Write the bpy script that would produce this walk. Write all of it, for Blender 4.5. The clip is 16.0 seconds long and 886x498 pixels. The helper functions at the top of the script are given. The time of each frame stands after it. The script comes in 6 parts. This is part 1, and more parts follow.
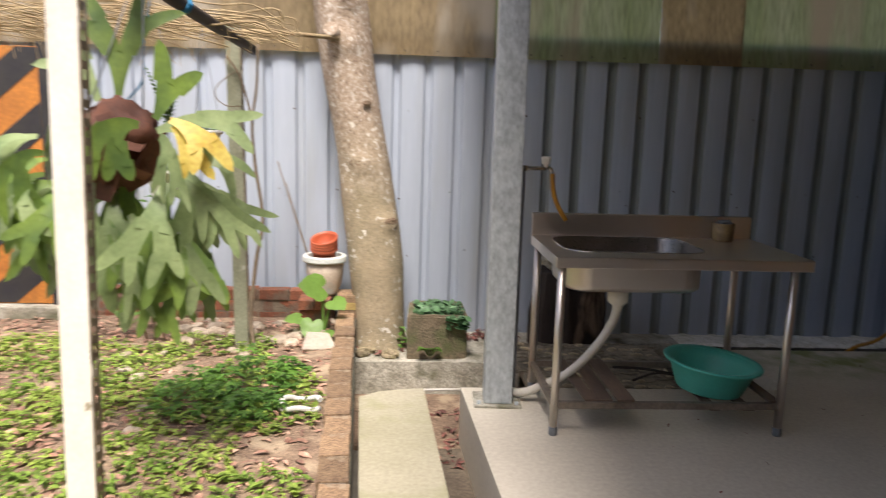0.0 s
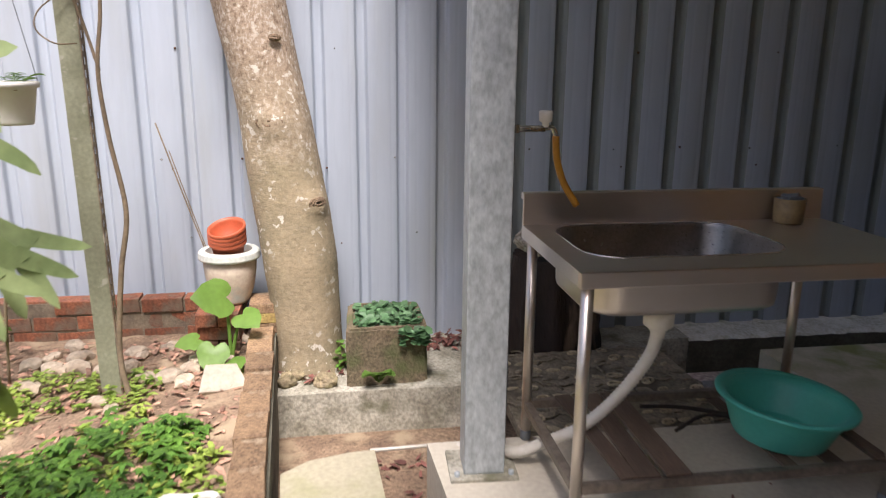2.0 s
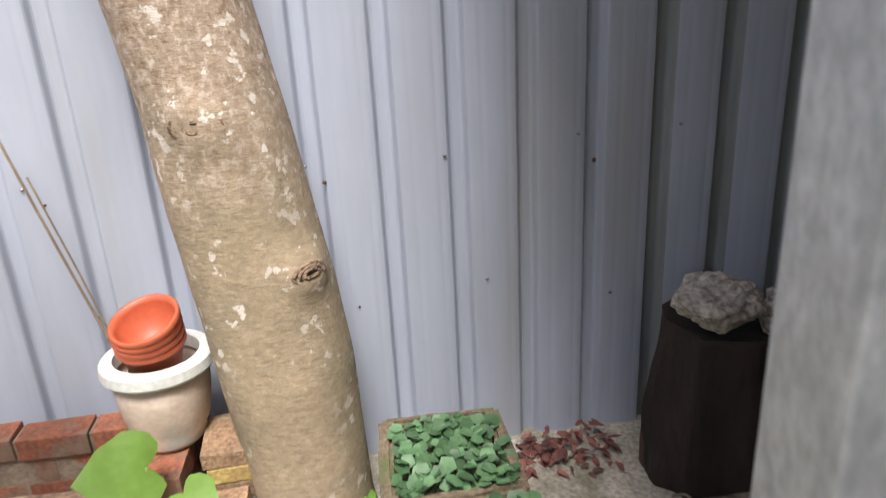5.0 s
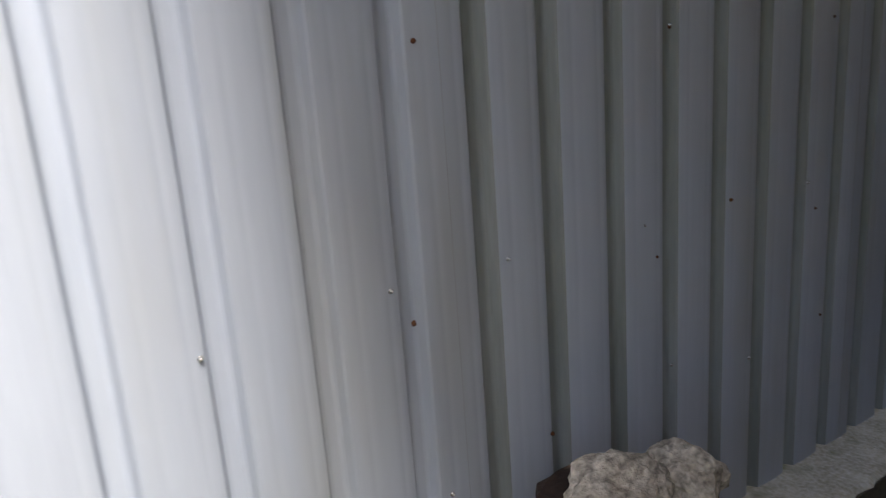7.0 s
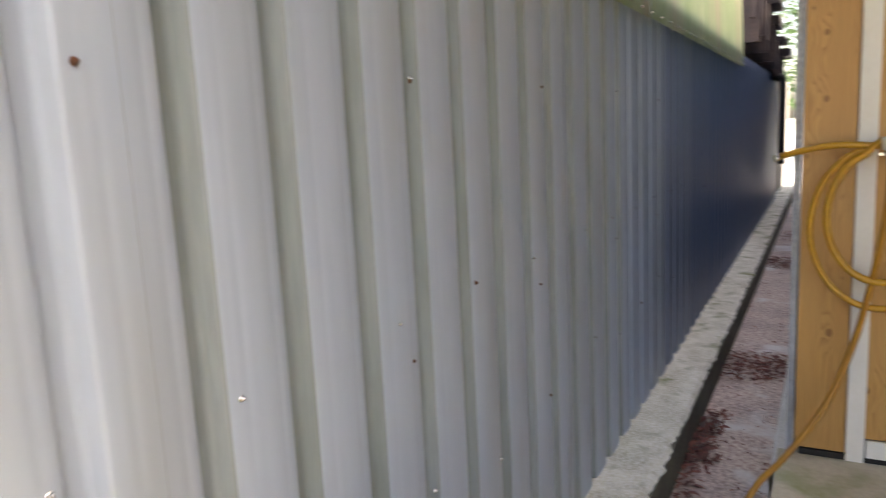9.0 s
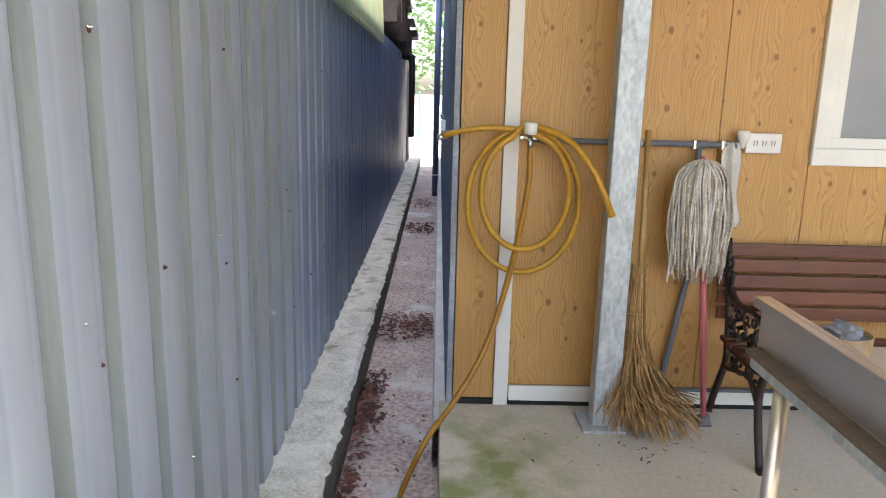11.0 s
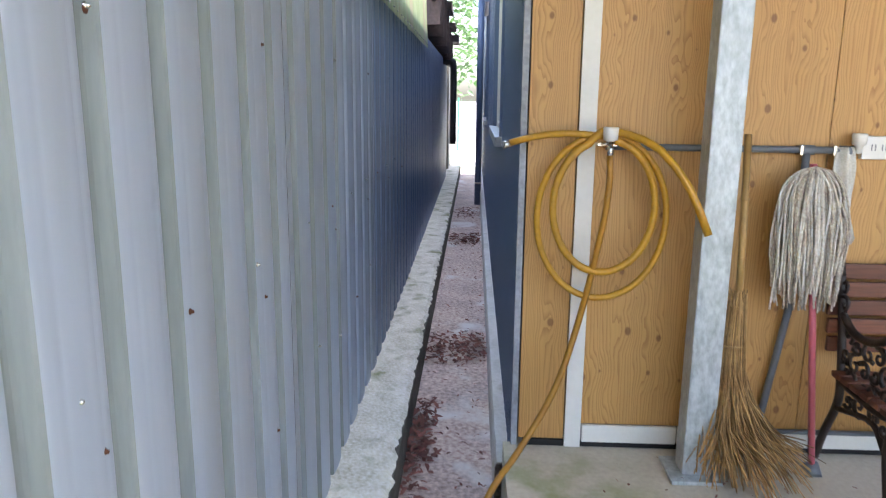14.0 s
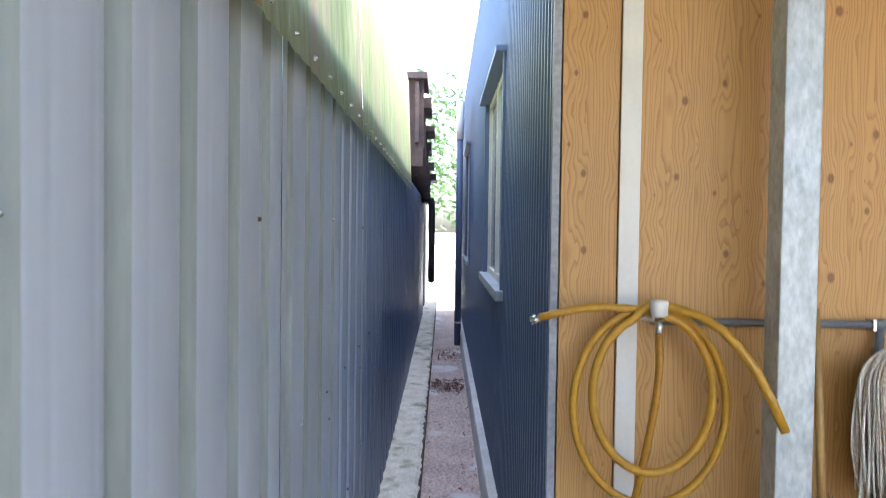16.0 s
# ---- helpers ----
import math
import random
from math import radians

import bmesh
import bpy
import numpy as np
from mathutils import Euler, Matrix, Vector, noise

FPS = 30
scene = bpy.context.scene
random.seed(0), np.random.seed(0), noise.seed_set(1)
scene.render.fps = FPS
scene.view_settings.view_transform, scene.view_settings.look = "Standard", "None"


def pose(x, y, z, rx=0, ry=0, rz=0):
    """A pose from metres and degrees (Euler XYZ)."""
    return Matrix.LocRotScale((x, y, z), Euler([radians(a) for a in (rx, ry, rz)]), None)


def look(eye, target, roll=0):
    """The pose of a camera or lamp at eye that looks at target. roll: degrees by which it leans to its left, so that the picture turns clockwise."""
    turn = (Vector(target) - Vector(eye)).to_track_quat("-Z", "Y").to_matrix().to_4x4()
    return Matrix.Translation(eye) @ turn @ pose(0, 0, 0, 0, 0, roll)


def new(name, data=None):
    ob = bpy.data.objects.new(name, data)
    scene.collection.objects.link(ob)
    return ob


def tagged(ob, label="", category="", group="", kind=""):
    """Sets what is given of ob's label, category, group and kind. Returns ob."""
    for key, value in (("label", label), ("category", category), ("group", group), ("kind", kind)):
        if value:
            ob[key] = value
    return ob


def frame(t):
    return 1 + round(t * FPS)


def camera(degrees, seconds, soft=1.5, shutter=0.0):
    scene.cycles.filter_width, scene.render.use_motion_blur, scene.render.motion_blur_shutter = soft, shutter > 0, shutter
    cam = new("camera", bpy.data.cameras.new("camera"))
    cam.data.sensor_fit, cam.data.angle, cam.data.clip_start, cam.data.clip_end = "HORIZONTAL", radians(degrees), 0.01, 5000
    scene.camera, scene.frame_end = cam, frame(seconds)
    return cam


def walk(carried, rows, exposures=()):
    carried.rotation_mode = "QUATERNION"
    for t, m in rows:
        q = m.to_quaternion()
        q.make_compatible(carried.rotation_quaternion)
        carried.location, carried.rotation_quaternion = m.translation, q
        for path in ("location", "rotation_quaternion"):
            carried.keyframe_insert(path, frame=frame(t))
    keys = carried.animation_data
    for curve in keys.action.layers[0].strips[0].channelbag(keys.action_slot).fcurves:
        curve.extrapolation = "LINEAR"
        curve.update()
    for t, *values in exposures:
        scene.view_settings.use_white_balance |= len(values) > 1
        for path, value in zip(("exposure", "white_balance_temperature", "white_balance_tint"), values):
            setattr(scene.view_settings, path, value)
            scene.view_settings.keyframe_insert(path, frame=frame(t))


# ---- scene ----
cam = camera(63.1, 16.0, soft=1.0, shutter=0.5)
PATH = [
    (0, (0.159, -5.199, 1.436), (0.274, -3.232, 1.093), 1.7),
    (0.5, (0.138, -4.929, 1.446), (0.418, -2.99, 1.042), 1.8),
    (1, (0.203, -4.577, 1.431), (0.484, -2.649, 0.98), 2.2),
    (1.5, (0.238, -4.245, 1.417), (0.443, -2.317, 0.926), 1.3),
    (2, (0.175, -3.936, 1.42), (0.465, -2.018, 0.934), 0.5),
    (2.5, (0.194, -3.595, 1.411), (0.445, -1.662, 0.962), 1.1),
    (3, (0.201, -3.278, 1.387), (0.387, -1.343, 0.916), 1.6),
    (3.2, (0.163, -3.137, 1.386), (0.38, -1.217, 0.873), 0.8),
    (5.3, (0.23, -1.972, 1.459), (0.457, -0.115, 0.751), -3.2),
    (5.5, (0.238, -1.871, 1.459), (0.483, -0.014, 0.76), -3.0),
    (6, (0.254, -1.722, 1.484), (0.706, 0.134, 0.893), -3.2),
    (6.5, (0.168, -1.479, 1.418), (1.003, 0.29, 1.001), -4.7),
    (7, (0.185, -1.322, 1.436), (1.259, 0.298, 0.963), -4.3),
    (7.5, (0.269, -1.124, 1.432), (1.47, 0.4, 0.946), -5.9),
    (8, (0.323, -1.052, 1.442), (1.658, 0.364, 0.98), -3.6),
    (8.5, (0.366, -0.977, 1.416), (1.921, 0.23, 1.062), -2.6),
    (9, (0.428, -0.821, 1.397), (2.167, 0.114, 1.076), -2.9),
    (9.5, (0.5, -0.684, 1.411), (2.393, -0.157, 1.041), -4.4),
    (10, (0.493, -0.649, 1.42), (2.447, -0.457, 1.036), -2.9),
    (12.3, (0.45, -0.583, 1.405), (2.392, -0.685, 0.937), 2.8),
    (12.5, (0.458, -0.565, 1.394), (2.394, -0.664, 0.904), 2.6),
    (13, (0.539, -0.54, 1.382), (2.486, -0.564, 0.928), 0.6),
    (13.5, (0.725, -0.527, 1.379), (2.674, -0.517, 0.927), 0.3),
    (14, (0.837, -0.53, 1.399), (2.792, -0.449, 0.987), 0.6),
    (14.5, (0.947, -0.498, 1.423), (2.927, -0.494, 1.14), 0.6),
    (15, (1.127, -0.357, 1.462), (3.112, -0.448, 1.241), -1.5),
    (15.5, (1.208, -0.315, 1.489), (3.201, -0.361, 1.325), -1.3),
    (16, (1.272, -0.356, 1.511), (3.271, -0.356, 1.454), 0.8),
]
walk(cam, [(t, look(eye, target, roll)) for t, eye, target, roll in PATH],
     exposures=[(0.0, 0.34, 6680, 16), (2.5, 0.44, 6470, 19), (3.2, 0.42, 6470, 19), (5.5, 0.33, 6420, 16), (6.0, 0.42, 6500, 12), (7.0, 0.93, 6650, 14), (8.0, 1.62, 6950, 14),
                (9.0, 2.62, 7450, 14), (10.0, 2.98, 7200, 13), (12.5, 3.12, 6350, 10), (14.0, 3.2, 6250, 10), (15.0, 3.2, 6100, 11), (16.0, 3.15, 6050, 11)])


# ---- light ----
world = bpy.data.worlds.new("world")
scene.world = world
world.use_nodes = True
wn = world.node_tree.nodes
sky = wn.new("ShaderNodeTexSky")
sky.sky_type, sky.sun_disc = "NISHITA", False
SUN_ELEV, SUN_AZ = 61, 184
sky.sun_elevation, sky.sun_rotation = radians(SUN_ELEV), radians(SUN_AZ)
sky.air_density, sky.dust_density = 1.0, 4.0
world.node_tree.links.new(sky.outputs[0], wn["Background"].inputs[0])
wn["Background"].inputs[1].default_value = 0.15
sun = new("sun", bpy.data.lights.new("sun", "SUN"))
sun.data.energy, sun.data.angle, sun.data.color = 5.0, radians(20), (1.0, 0.96, 0.90)
az, el = radians(SUN_AZ), radians(SUN_ELEV)
sun_way = Vector((math.sin(az) * math.cos(el), math.cos(az) * math.cos(el), math.sin(el)))
sun.matrix_world = look(sun_way * 30, (0, 0, 0))


# ---- materials ----
def mat(name, col, col2=None, rough=0.6, metal=0.0, big=4.0, fine=60.0, bump=0.15, grain=0.25, stretch=(1, 1, 1), spec=0.5,
        stain=None, stain_scale=1.5, stain_lo=0.5, stain_hi=0.7, rnd=0.0, trans=0.0, coat=0.0, spot=None, island=0.0):
    """Two scales of noise between col and col2, an optional stain colour, and bump from the fine noise."""
    m = bpy.data.materials.new(name)
    m.use_nodes = True
    t = m.node_tree
    n, l = t.nodes, t.links
    b = n["Principled BSDF"]
    tc = n.new("ShaderNodeTexCoord")
    mp = n.new("ShaderNodeMapping")
    mp.inputs["Scale"].default_value = stretch
    l.new(tc.outputs["Object"], mp.inputs[0])

    def noise_of(scale, detail=5):
        q = n.new("ShaderNodeTexNoise")
        q.inputs["Scale"].default_value, q.inputs["Detail"].default_value = scale, detail
        l.new(mp.outputs[0], q.inputs[0])
        return q.outputs[0]

    def ramp(src, lo, hi):
        r = n.new("ShaderNodeMapRange")
        r.inputs[1].default_value, r.inputs[2].default_value = lo, hi
        l.new(src, r.inputs[0])
        return r.outputs[0]

    def mix(fac, a, c, mode="MIX"):
        x = n.new("ShaderNodeMix")
        x.data_type, x.blend_type = "RGBA", mode
        for sock, v in ((x.inputs[0], fac), (x.inputs[6], a), (x.inputs[7], c)):
            if isinstance(v, (int, float)):
                sock.default_value = v
            elif isinstance(v, tuple):
                sock.default_value = (*v, 1)
            else:
                l.new(v, sock)
        return x.outputs[2]

    col2 = col2 or tuple(c * 0.75 for c in col)
    c = mix(ramp(noise_of(big), 0.35, 0.65), col, col2)
    f = noise_of(fine, 4)
    c = mix(grain, c, ramp(f, 0.25, 0.75), "OVERLAY")
    if rnd:
        oi = n.new("ShaderNodeObjectInfo")
        c = mix(rnd, c, ramp(oi.outputs["Random"], -0.3, 1.3), "OVERLAY")
    if island:
        ge = n.new("ShaderNodeNewGeometry")
        c = mix(island, c, ramp(ge.outputs["Random Per Island"], -0.2, 1.2), "OVERLAY")
    if stain:
        s = ramp(noise_of(stain_scale, 8), stain_lo, stain_hi)
        if spot:
            # the stain keeps to one patch of the surface: centre and radii
            ms = n.new("ShaderNodeMapping")
            ms.vector_type = "TEXTURE"
            ms.inputs["Location"].default_value, ms.inputs["Scale"].default_value = (spot[0], spot[1], spot[2]), (spot[3], spot[4], 100)
            l.new(tc.outputs["Object"], ms.inputs[0])
            gr = n.new("ShaderNodeTexGradient")
            gr.gradient_type = "SPHERICAL"
            l.new(ms.outputs[0], gr.inputs[0])
            pm = n.new("ShaderNodeMath")
            pm.operation, pm.use_clamp = "MULTIPLY_ADD", True
            pm.inputs[1].default_value, pm.inputs[2].default_value = 1.6, -0.25
            l.new(gr.outputs["Fac"], pm.inputs[0])
            mm = n.new("ShaderNodeMath")
            mm.operation = "MULTIPLY"
            l.new(s, mm.inputs[0])
            l.new(pm.outputs[0], mm.inputs[1])
            s = mm.outputs[0]
        c = mix(s, c, stain)
    l.new(c, b.inputs["Base Color"])
    rr = n.new("ShaderNodeMapRange")
    rr.inputs[3].default_value, rr.inputs[4].default_value = max(0.03, rough - 0.12 * min(1, grain * 4)), min(1, rough + 0.12 * min(1, grain * 4))
    l.new(f, rr.inputs[0])
    l.new(rr.outputs[0], b.inputs["Roughness"])
    b.inputs["Metallic"].default_value = metal
    b.inputs["Specular IOR Level"].default_value = spec
    b.inputs["Coat Weight"].default_value = coat
    if bump:
        bp = n.new("ShaderNodeBump")
        bp.inputs["Strength"].default_value, bp.inputs["Distance"].default_value = bump, 0.01
        l.new(f, bp.inputs["Height"])
        l.new(bp.outputs[0], b.inputs["Normal"])
    if trans:
        tr = n.new("ShaderNodeBsdfTranslucent")
        ms = n.new("ShaderNodeMixShader")
        ms.inputs[0].default_value = trans
        l.new(c, tr.inputs[0])
        l.new(b.outputs[0], ms.inputs[1])
        l.new(tr.outputs[0], ms.inputs[2])
        l.new(ms.outputs[0], n["Material Output"].inputs[0])
    return m


def bark_mat():
    """Smooth olive-brown bark: fine cross-wrinkles, flaking pale scales higher up, and scattered lichen spots."""
    m = bpy.data.materials.new("tree_bark")
    m.use_nodes = True
    t = m.node_tree
    n, l = t.nodes, t.links
    b = n["Principled BSDF"]
    tc = n.new("ShaderNodeTexCoord")

    def noise_of(scale, detail, stretch=(1, 1, 1), rough=0.55):
        mp = n.new("ShaderNodeMapping")
        mp.inputs["Scale"].default_value = stretch
        l.new(tc.outputs["Object"], mp.inputs[0])
        q = n.new("ShaderNodeTexNoise")
        q.inputs["Scale"].default_value, q.inputs["Detail"].default_value, q.inputs["Roughness"].default_value = scale, detail, rough
        l.new(mp.outputs[0], q.inputs[0])
        return q.outputs[0]

    def ramp(src, lo, hi, a=0.0, c=1.0):
        r = n.new("ShaderNodeMapRange")
        for i, v in enumerate((lo, hi, a, c)):
            r.inputs[i + 1].default_value = v
        l.new(src, r.inputs[0])
        return r.outputs[0]

    def calc(op, a, c):
        q = n.new("ShaderNodeMath")
        q.operation = op
        for sock, v in zip(q.inputs, (a, c)):
            if isinstance(v, (int, float)):
                sock.default_value = v
            else:
                l.new(v, sock)
        return q.outputs[0]

    def mix(fac, a, c, mode="MIX"):
        x = n.new("ShaderNodeMix")
        x.data_type, x.blend_type = "RGBA", mode
        for sock, v in ((x.inputs[0], fac), (x.inputs[6], a), (x.inputs[7], c)):
            if isinstance(v, (int, float)):
                sock.default_value = v
            elif isinstance(v, tuple):
                sock.default_value = (*v, 1)
            else:
                l.new(v, sock)
        return x.outputs[2]

    sep = n.new("ShaderNodeSeparateXYZ")
    l.new(tc.outputs["Object"], sep.inputs[0])
    height = ramp(calc("ADD", sep.outputs["Z"], calc("MULTIPLY", noise_of(3.0, 3), 0.7)), 1.35, 2.0)
    wrinkle = noise_of(38, 6, (1, 1, 1.9), 0.7)
    flake = noise_of(46, 5, (1.2, 1.2, 0.8), 0.7)
    c = mix(ramp(noise_of(4.5, 5), 0.35, 0.65), (0.385, 0.31, 0.20), (0.27, 0.23, 0.145))
    c = mix(height, c, (0.38, 0.295, 0.215))
    c = mix(0.36, c, ramp(wrinkle, 0.2, 0.8), "OVERLAY")
    c = mix(calc("MULTIPLY", ramp(flake, 0.53, 0.60), ramp(height, 0, 1, 0.10, 0.75)), c, (0.60, 0.53, 0.45))
    c = mix(calc("MULTIPLY", ramp(flake, 0.46, 0.38), ramp(height, 0, 1, 0.15, 0.7)), c, (0.155, 0.10, 0.065))
    spots = calc("MULTIPLY", ramp(noise_of(26, 4), 0.595, 0.63), ramp(noise_of(2.6, 2), 0.42, 0.56))
    c = mix(spots, c, (0.64, 0.60, 0.52))
    l.new(c, b.inputs["Base Color"])
    b.inputs["Roughness"].default_value = 0.92
    bp = n.new("ShaderNodeBump")
    bp.inputs["Strength"].default_value, bp.inputs["Distance"].default_value = 0.4, 0.012
    l.new(calc("ADD", wrinkle, calc("MULTIPLY", calc("MULTIPLY", flake, height), 0.8)), bp.inputs["Height"])
    l.new(bp.outputs[0], b.inputs["Normal"])
    return m


def fence_tone(k):
    """The fence's colour: grey by the yard (k = 0), the alley's dim blue light painted in along the drain (k = 1)."""
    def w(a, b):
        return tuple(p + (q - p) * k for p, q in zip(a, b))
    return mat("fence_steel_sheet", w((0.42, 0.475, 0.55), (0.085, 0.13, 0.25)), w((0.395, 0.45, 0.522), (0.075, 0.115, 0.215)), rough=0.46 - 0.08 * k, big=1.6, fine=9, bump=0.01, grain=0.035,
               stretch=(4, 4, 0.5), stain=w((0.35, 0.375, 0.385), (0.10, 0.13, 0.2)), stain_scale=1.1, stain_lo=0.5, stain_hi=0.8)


FENCES = [fence_tone(k) for k in (0, 0.04, 0.3, 0.72, 0.92, 1)]
# groove walls and floors, darker and greyer than the pans between them
GROOVE = mat("dark_fence_groove", (0.255, 0.285, 0.285), (0.20, 0.225, 0.21), rough=0.6, big=1.5, fine=12, bump=0.05, grain=0.12, stretch=(6, 6, 0.6))
BLUE = mat("blue_steel_sheet", (0.115, 0.165, 0.265), (0.10, 0.145, 0.235), rough=0.4, big=2, fine=20, bump=0.03, grain=0.06, stretch=(4, 4, 0.6))
GALV = mat("galvanised_steel", (0.49, 0.54, 0.56), (0.39, 0.43, 0.45), rough=0.45, metal=0.3, big=26, fine=70, bump=0.04, grain=0.25, stretch=(1, 1, 0.5))
STAINLESS = mat("brushed_stainless", (0.76, 0.70, 0.64), (0.66, 0.60, 0.545), rough=0.36, metal=1.0, big=1.5, fine=30, bump=0, grain=0.04, stretch=(0.5, 1.5, 1.5))
# brown grime, with the shade of the flange's sunless side in the same colour
GRIMY_SHADED = mat("grimy_shaded_flange", (0.34, 0.28, 0.20), (0.20, 0.16, 0.11), rough=0.8, big=14, fine=60, bump=0.2, grain=0.3, stain=(0.62, 0.57, 0.46), stain_scale=12, stain_lo=0.6, stain_hi=0.68)
CONCRETE = mat("smooth_concrete", (0.45, 0.41, 0.33), (0.38, 0.35, 0.28), rough=0.75, big=1.2, fine=45, bump=0.08, grain=0.12,
               stain=(0.52, 0.49, 0.40), stain_scale=1.7, stain_lo=0.55, stain_hi=0.72)
MOSSY = mat("algae_stained_concrete", (0.60, 0.555, 0.455), (0.50, 0.46, 0.375), rough=0.75, big=1.2, fine=45, bump=0.08, grain=0.12,
            stain=(0.25, 0.28, 0.11), stain_scale=5.0, stain_lo=0.40, stain_hi=0.62, spot=(2.95, -0.82, 0, 1.1, 0.62))
ROUGHCON = mat("weathered_concrete", (0.48, 0.46, 0.385), (0.27, 0.255, 0.195), rough=0.95, big=7, fine=60, bump=0.6, grain=0.42,
               stain=(0.13, 0.13, 0.075), stain_scale=4.5, stain_lo=0.56, stain_hi=0.70)
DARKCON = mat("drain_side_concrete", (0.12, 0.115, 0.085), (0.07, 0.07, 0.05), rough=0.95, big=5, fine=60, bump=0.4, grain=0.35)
DRAIN = mat("stained_drain_floor", (0.62, 0.50, 0.44), (0.48, 0.385, 0.35), rough=0.8, big=3.2, fine=40, bump=0.6, grain=0.55,
            stain=(0.72, 0.70, 0.68), stain_scale=2.4, stain_lo=0.55, stain_hi=0.64)
SOIL = mat("leafy_soil", (0.29, 0.205, 0.135), (0.18, 0.12, 0.08), rough=0.97, big=9, fine=70, bump=0.9, grain=0.5,
           stain=(0.40, 0.31, 0.205), stain_scale=5, stain_lo=0.53, stain_hi=0.65)
EARTH = mat("bare_ground", (0.30, 0.27, 0.22), (0.22, 0.2, 0.16), rough=0.95, big=0.6, fine=8, bump=0.3)
BRICK = mat("old_red_brick", (0.29, 0.105, 0.055), (0.17, 0.07, 0.042), rough=0.92, big=14, fine=80, bump=0.5, grain=0.4, rnd=0.5,
            stain=(0.17, 0.14, 0.10), stain_scale=9, stain_lo=0.5, stain_hi=0.7)
KERBBRICK = mat("worn_brown_brick", (0.30, 0.20, 0.115), (0.19, 0.12, 0.07), rough=0.95, big=14, fine=90, bump=0.6, grain=0.5, rnd=0.45,
                stain=(0.36, 0.29, 0.20), stain_scale=11, stain_lo=0.58, stain_hi=0.72)
YELLOWBRICK = mat("yellow_washed_brick", (0.46, 0.36, 0.12), (0.30, 0.21, 0.08), rough=0.92, big=9, fine=80, bump=0.5, grain=0.4)
MORTAR = mat("mortar", (0.22, 0.18, 0.13), (0.14, 0.11, 0.08), rough=0.97, big=12, fine=80, bump=0.5)
BARK = bark_mat()
ROTWOOD = mat("rotten_dark_wood", (0.035, 0.022, 0.016), (0.014, 0.010, 0.008), rough=0.85, big=5, fine=40, bump=0.9, grain=0.5, stretch=(1, 1, 0.3),
              stain=(0.20, 0.14, 0.10), stain_scale=4.0, stain_lo=0.57, stain_hi=0.62)
CORAL = mat("pitted_pale_stone", (0.46, 0.43, 0.37), (0.30, 0.27, 0.22), rough=0.97, big=16, fine=55, bump=1.0, grain=0.7)
MOSSSTONE = mat("mossy_brown_stone", (0.30, 0.24, 0.155), (0.20, 0.175, 0.095), rough=0.95, big=14, fine=60, bump=0.6, grain=0.5, rnd=0.4)
SHARD = mat("chalky_white_stone", (0.50, 0.45, 0.37), (0.38, 0.33, 0.26), rough=0.9, big=6, fine=50, bump=0.3, grain=0.15)
PEBBLE = mat("pale_stones", (0.46, 0.39, 0.30), (0.33, 0.26, 0.19), rough=0.92, big=9, fine=60, bump=0.4, grain=0.3, rnd=0.4)
FIBRE_BROWN = mat("aged_brown_fibreglass", (0.36, 0.27, 0.14), (0.27, 0.20, 0.11), rough=0.55, big=2, fine=25, bump=0.1, grain=0.3,
                  stretch=(1.6, 1.6, 0.5), stain=(0.50, 0.43, 0.32), stain_scale=1.2, stain_lo=0.5, stain_hi=0.62, trans=0.46)
FIBRE_GREEN = mat("algae_green_fibreglass", (0.42, 0.46, 0.27), (0.31, 0.37, 0.18), rough=0.5, big=2, fine=20, bump=0.1, grain=0.3,
                  stretch=(2.5, 2.5, 0.35), stain=(0.42, 0.36, 0.24), stain_scale=1.1, stain_lo=0.5, stain_hi=0.62, trans=0.45)
WHITE = mat("white_paint", (0.76, 0.75, 0.70), (0.70, 0.69, 0.63), rough=0.5, big=5, fine=60, bump=0.03, grain=0.06)
CREAM = mat("cream_steel_paint", (0.84, 0.82, 0.73), (0.78, 0.75, 0.65), rough=0.55, big=7, fine=60, bump=0.1, grain=0.15,
            stain=(0.35, 0.30, 0.2), stain_scale=14, stain_lo=0.66, stain_hi=0.72)
OLIVE = mat("faded_green_steel_paint", (0.30, 0.31, 0.22), (0.24, 0.25, 0.17), rough=0.6, big=7, fine=60, bump=0.1, grain=0.2,
            stain=(0.45, 0.43, 0.36), stain_scale=16, stain_lo=0.62, stain_hi=0.7)
DARK = mat("dark_gap", (0.02, 0.02, 0.02), rough=0.9, bump=0)
IRON = mat("brown_cast_iron", (0.035, 0.022, 0.017), (0.02, 0.014, 0.012), rough=0.5, big=20, fine=80, bump=0.2)
SLAT = mat("varnished_slats", (0.165, 0.06, 0.034), (0.11, 0.04, 0.024), rough=0.5, big=4, fine=60, bump=0.1, grain=0.3, stretch=(1, 0.15, 2), rnd=0.3)
PVC = mat("grey_pvc", (0.15, 0.165, 0.18), (0.12, 0.13, 0.145), rough=0.5, big=8, fine=60, bump=0.03, grain=0.1)
PVCW = mat("pale_pvc", (0.74, 0.71, 0.63), (0.64, 0.61, 0.54), rough=0.5, big=8, fine=60, bump=0.05, grain=0.1)
HOSE = mat("yellow_hose", (0.52, 0.27, 0.015), (0.42, 0.215, 0.015), rough=0.4, big=10, fine=60, bump=0.03, grain=0.15)
HOSE_OLD = mat("amber_hose", (0.40, 0.19, 0.015), (0.33, 0.15, 0.015), rough=0.4, big=10, fine=60, bump=0.03, grain=0.15)
TEAL = mat("teal_plastic", (0.07, 0.47, 0.38), (0.06, 0.41, 0.33), rough=0.42, big=3, fine=60, bump=0.02, grain=0.06)
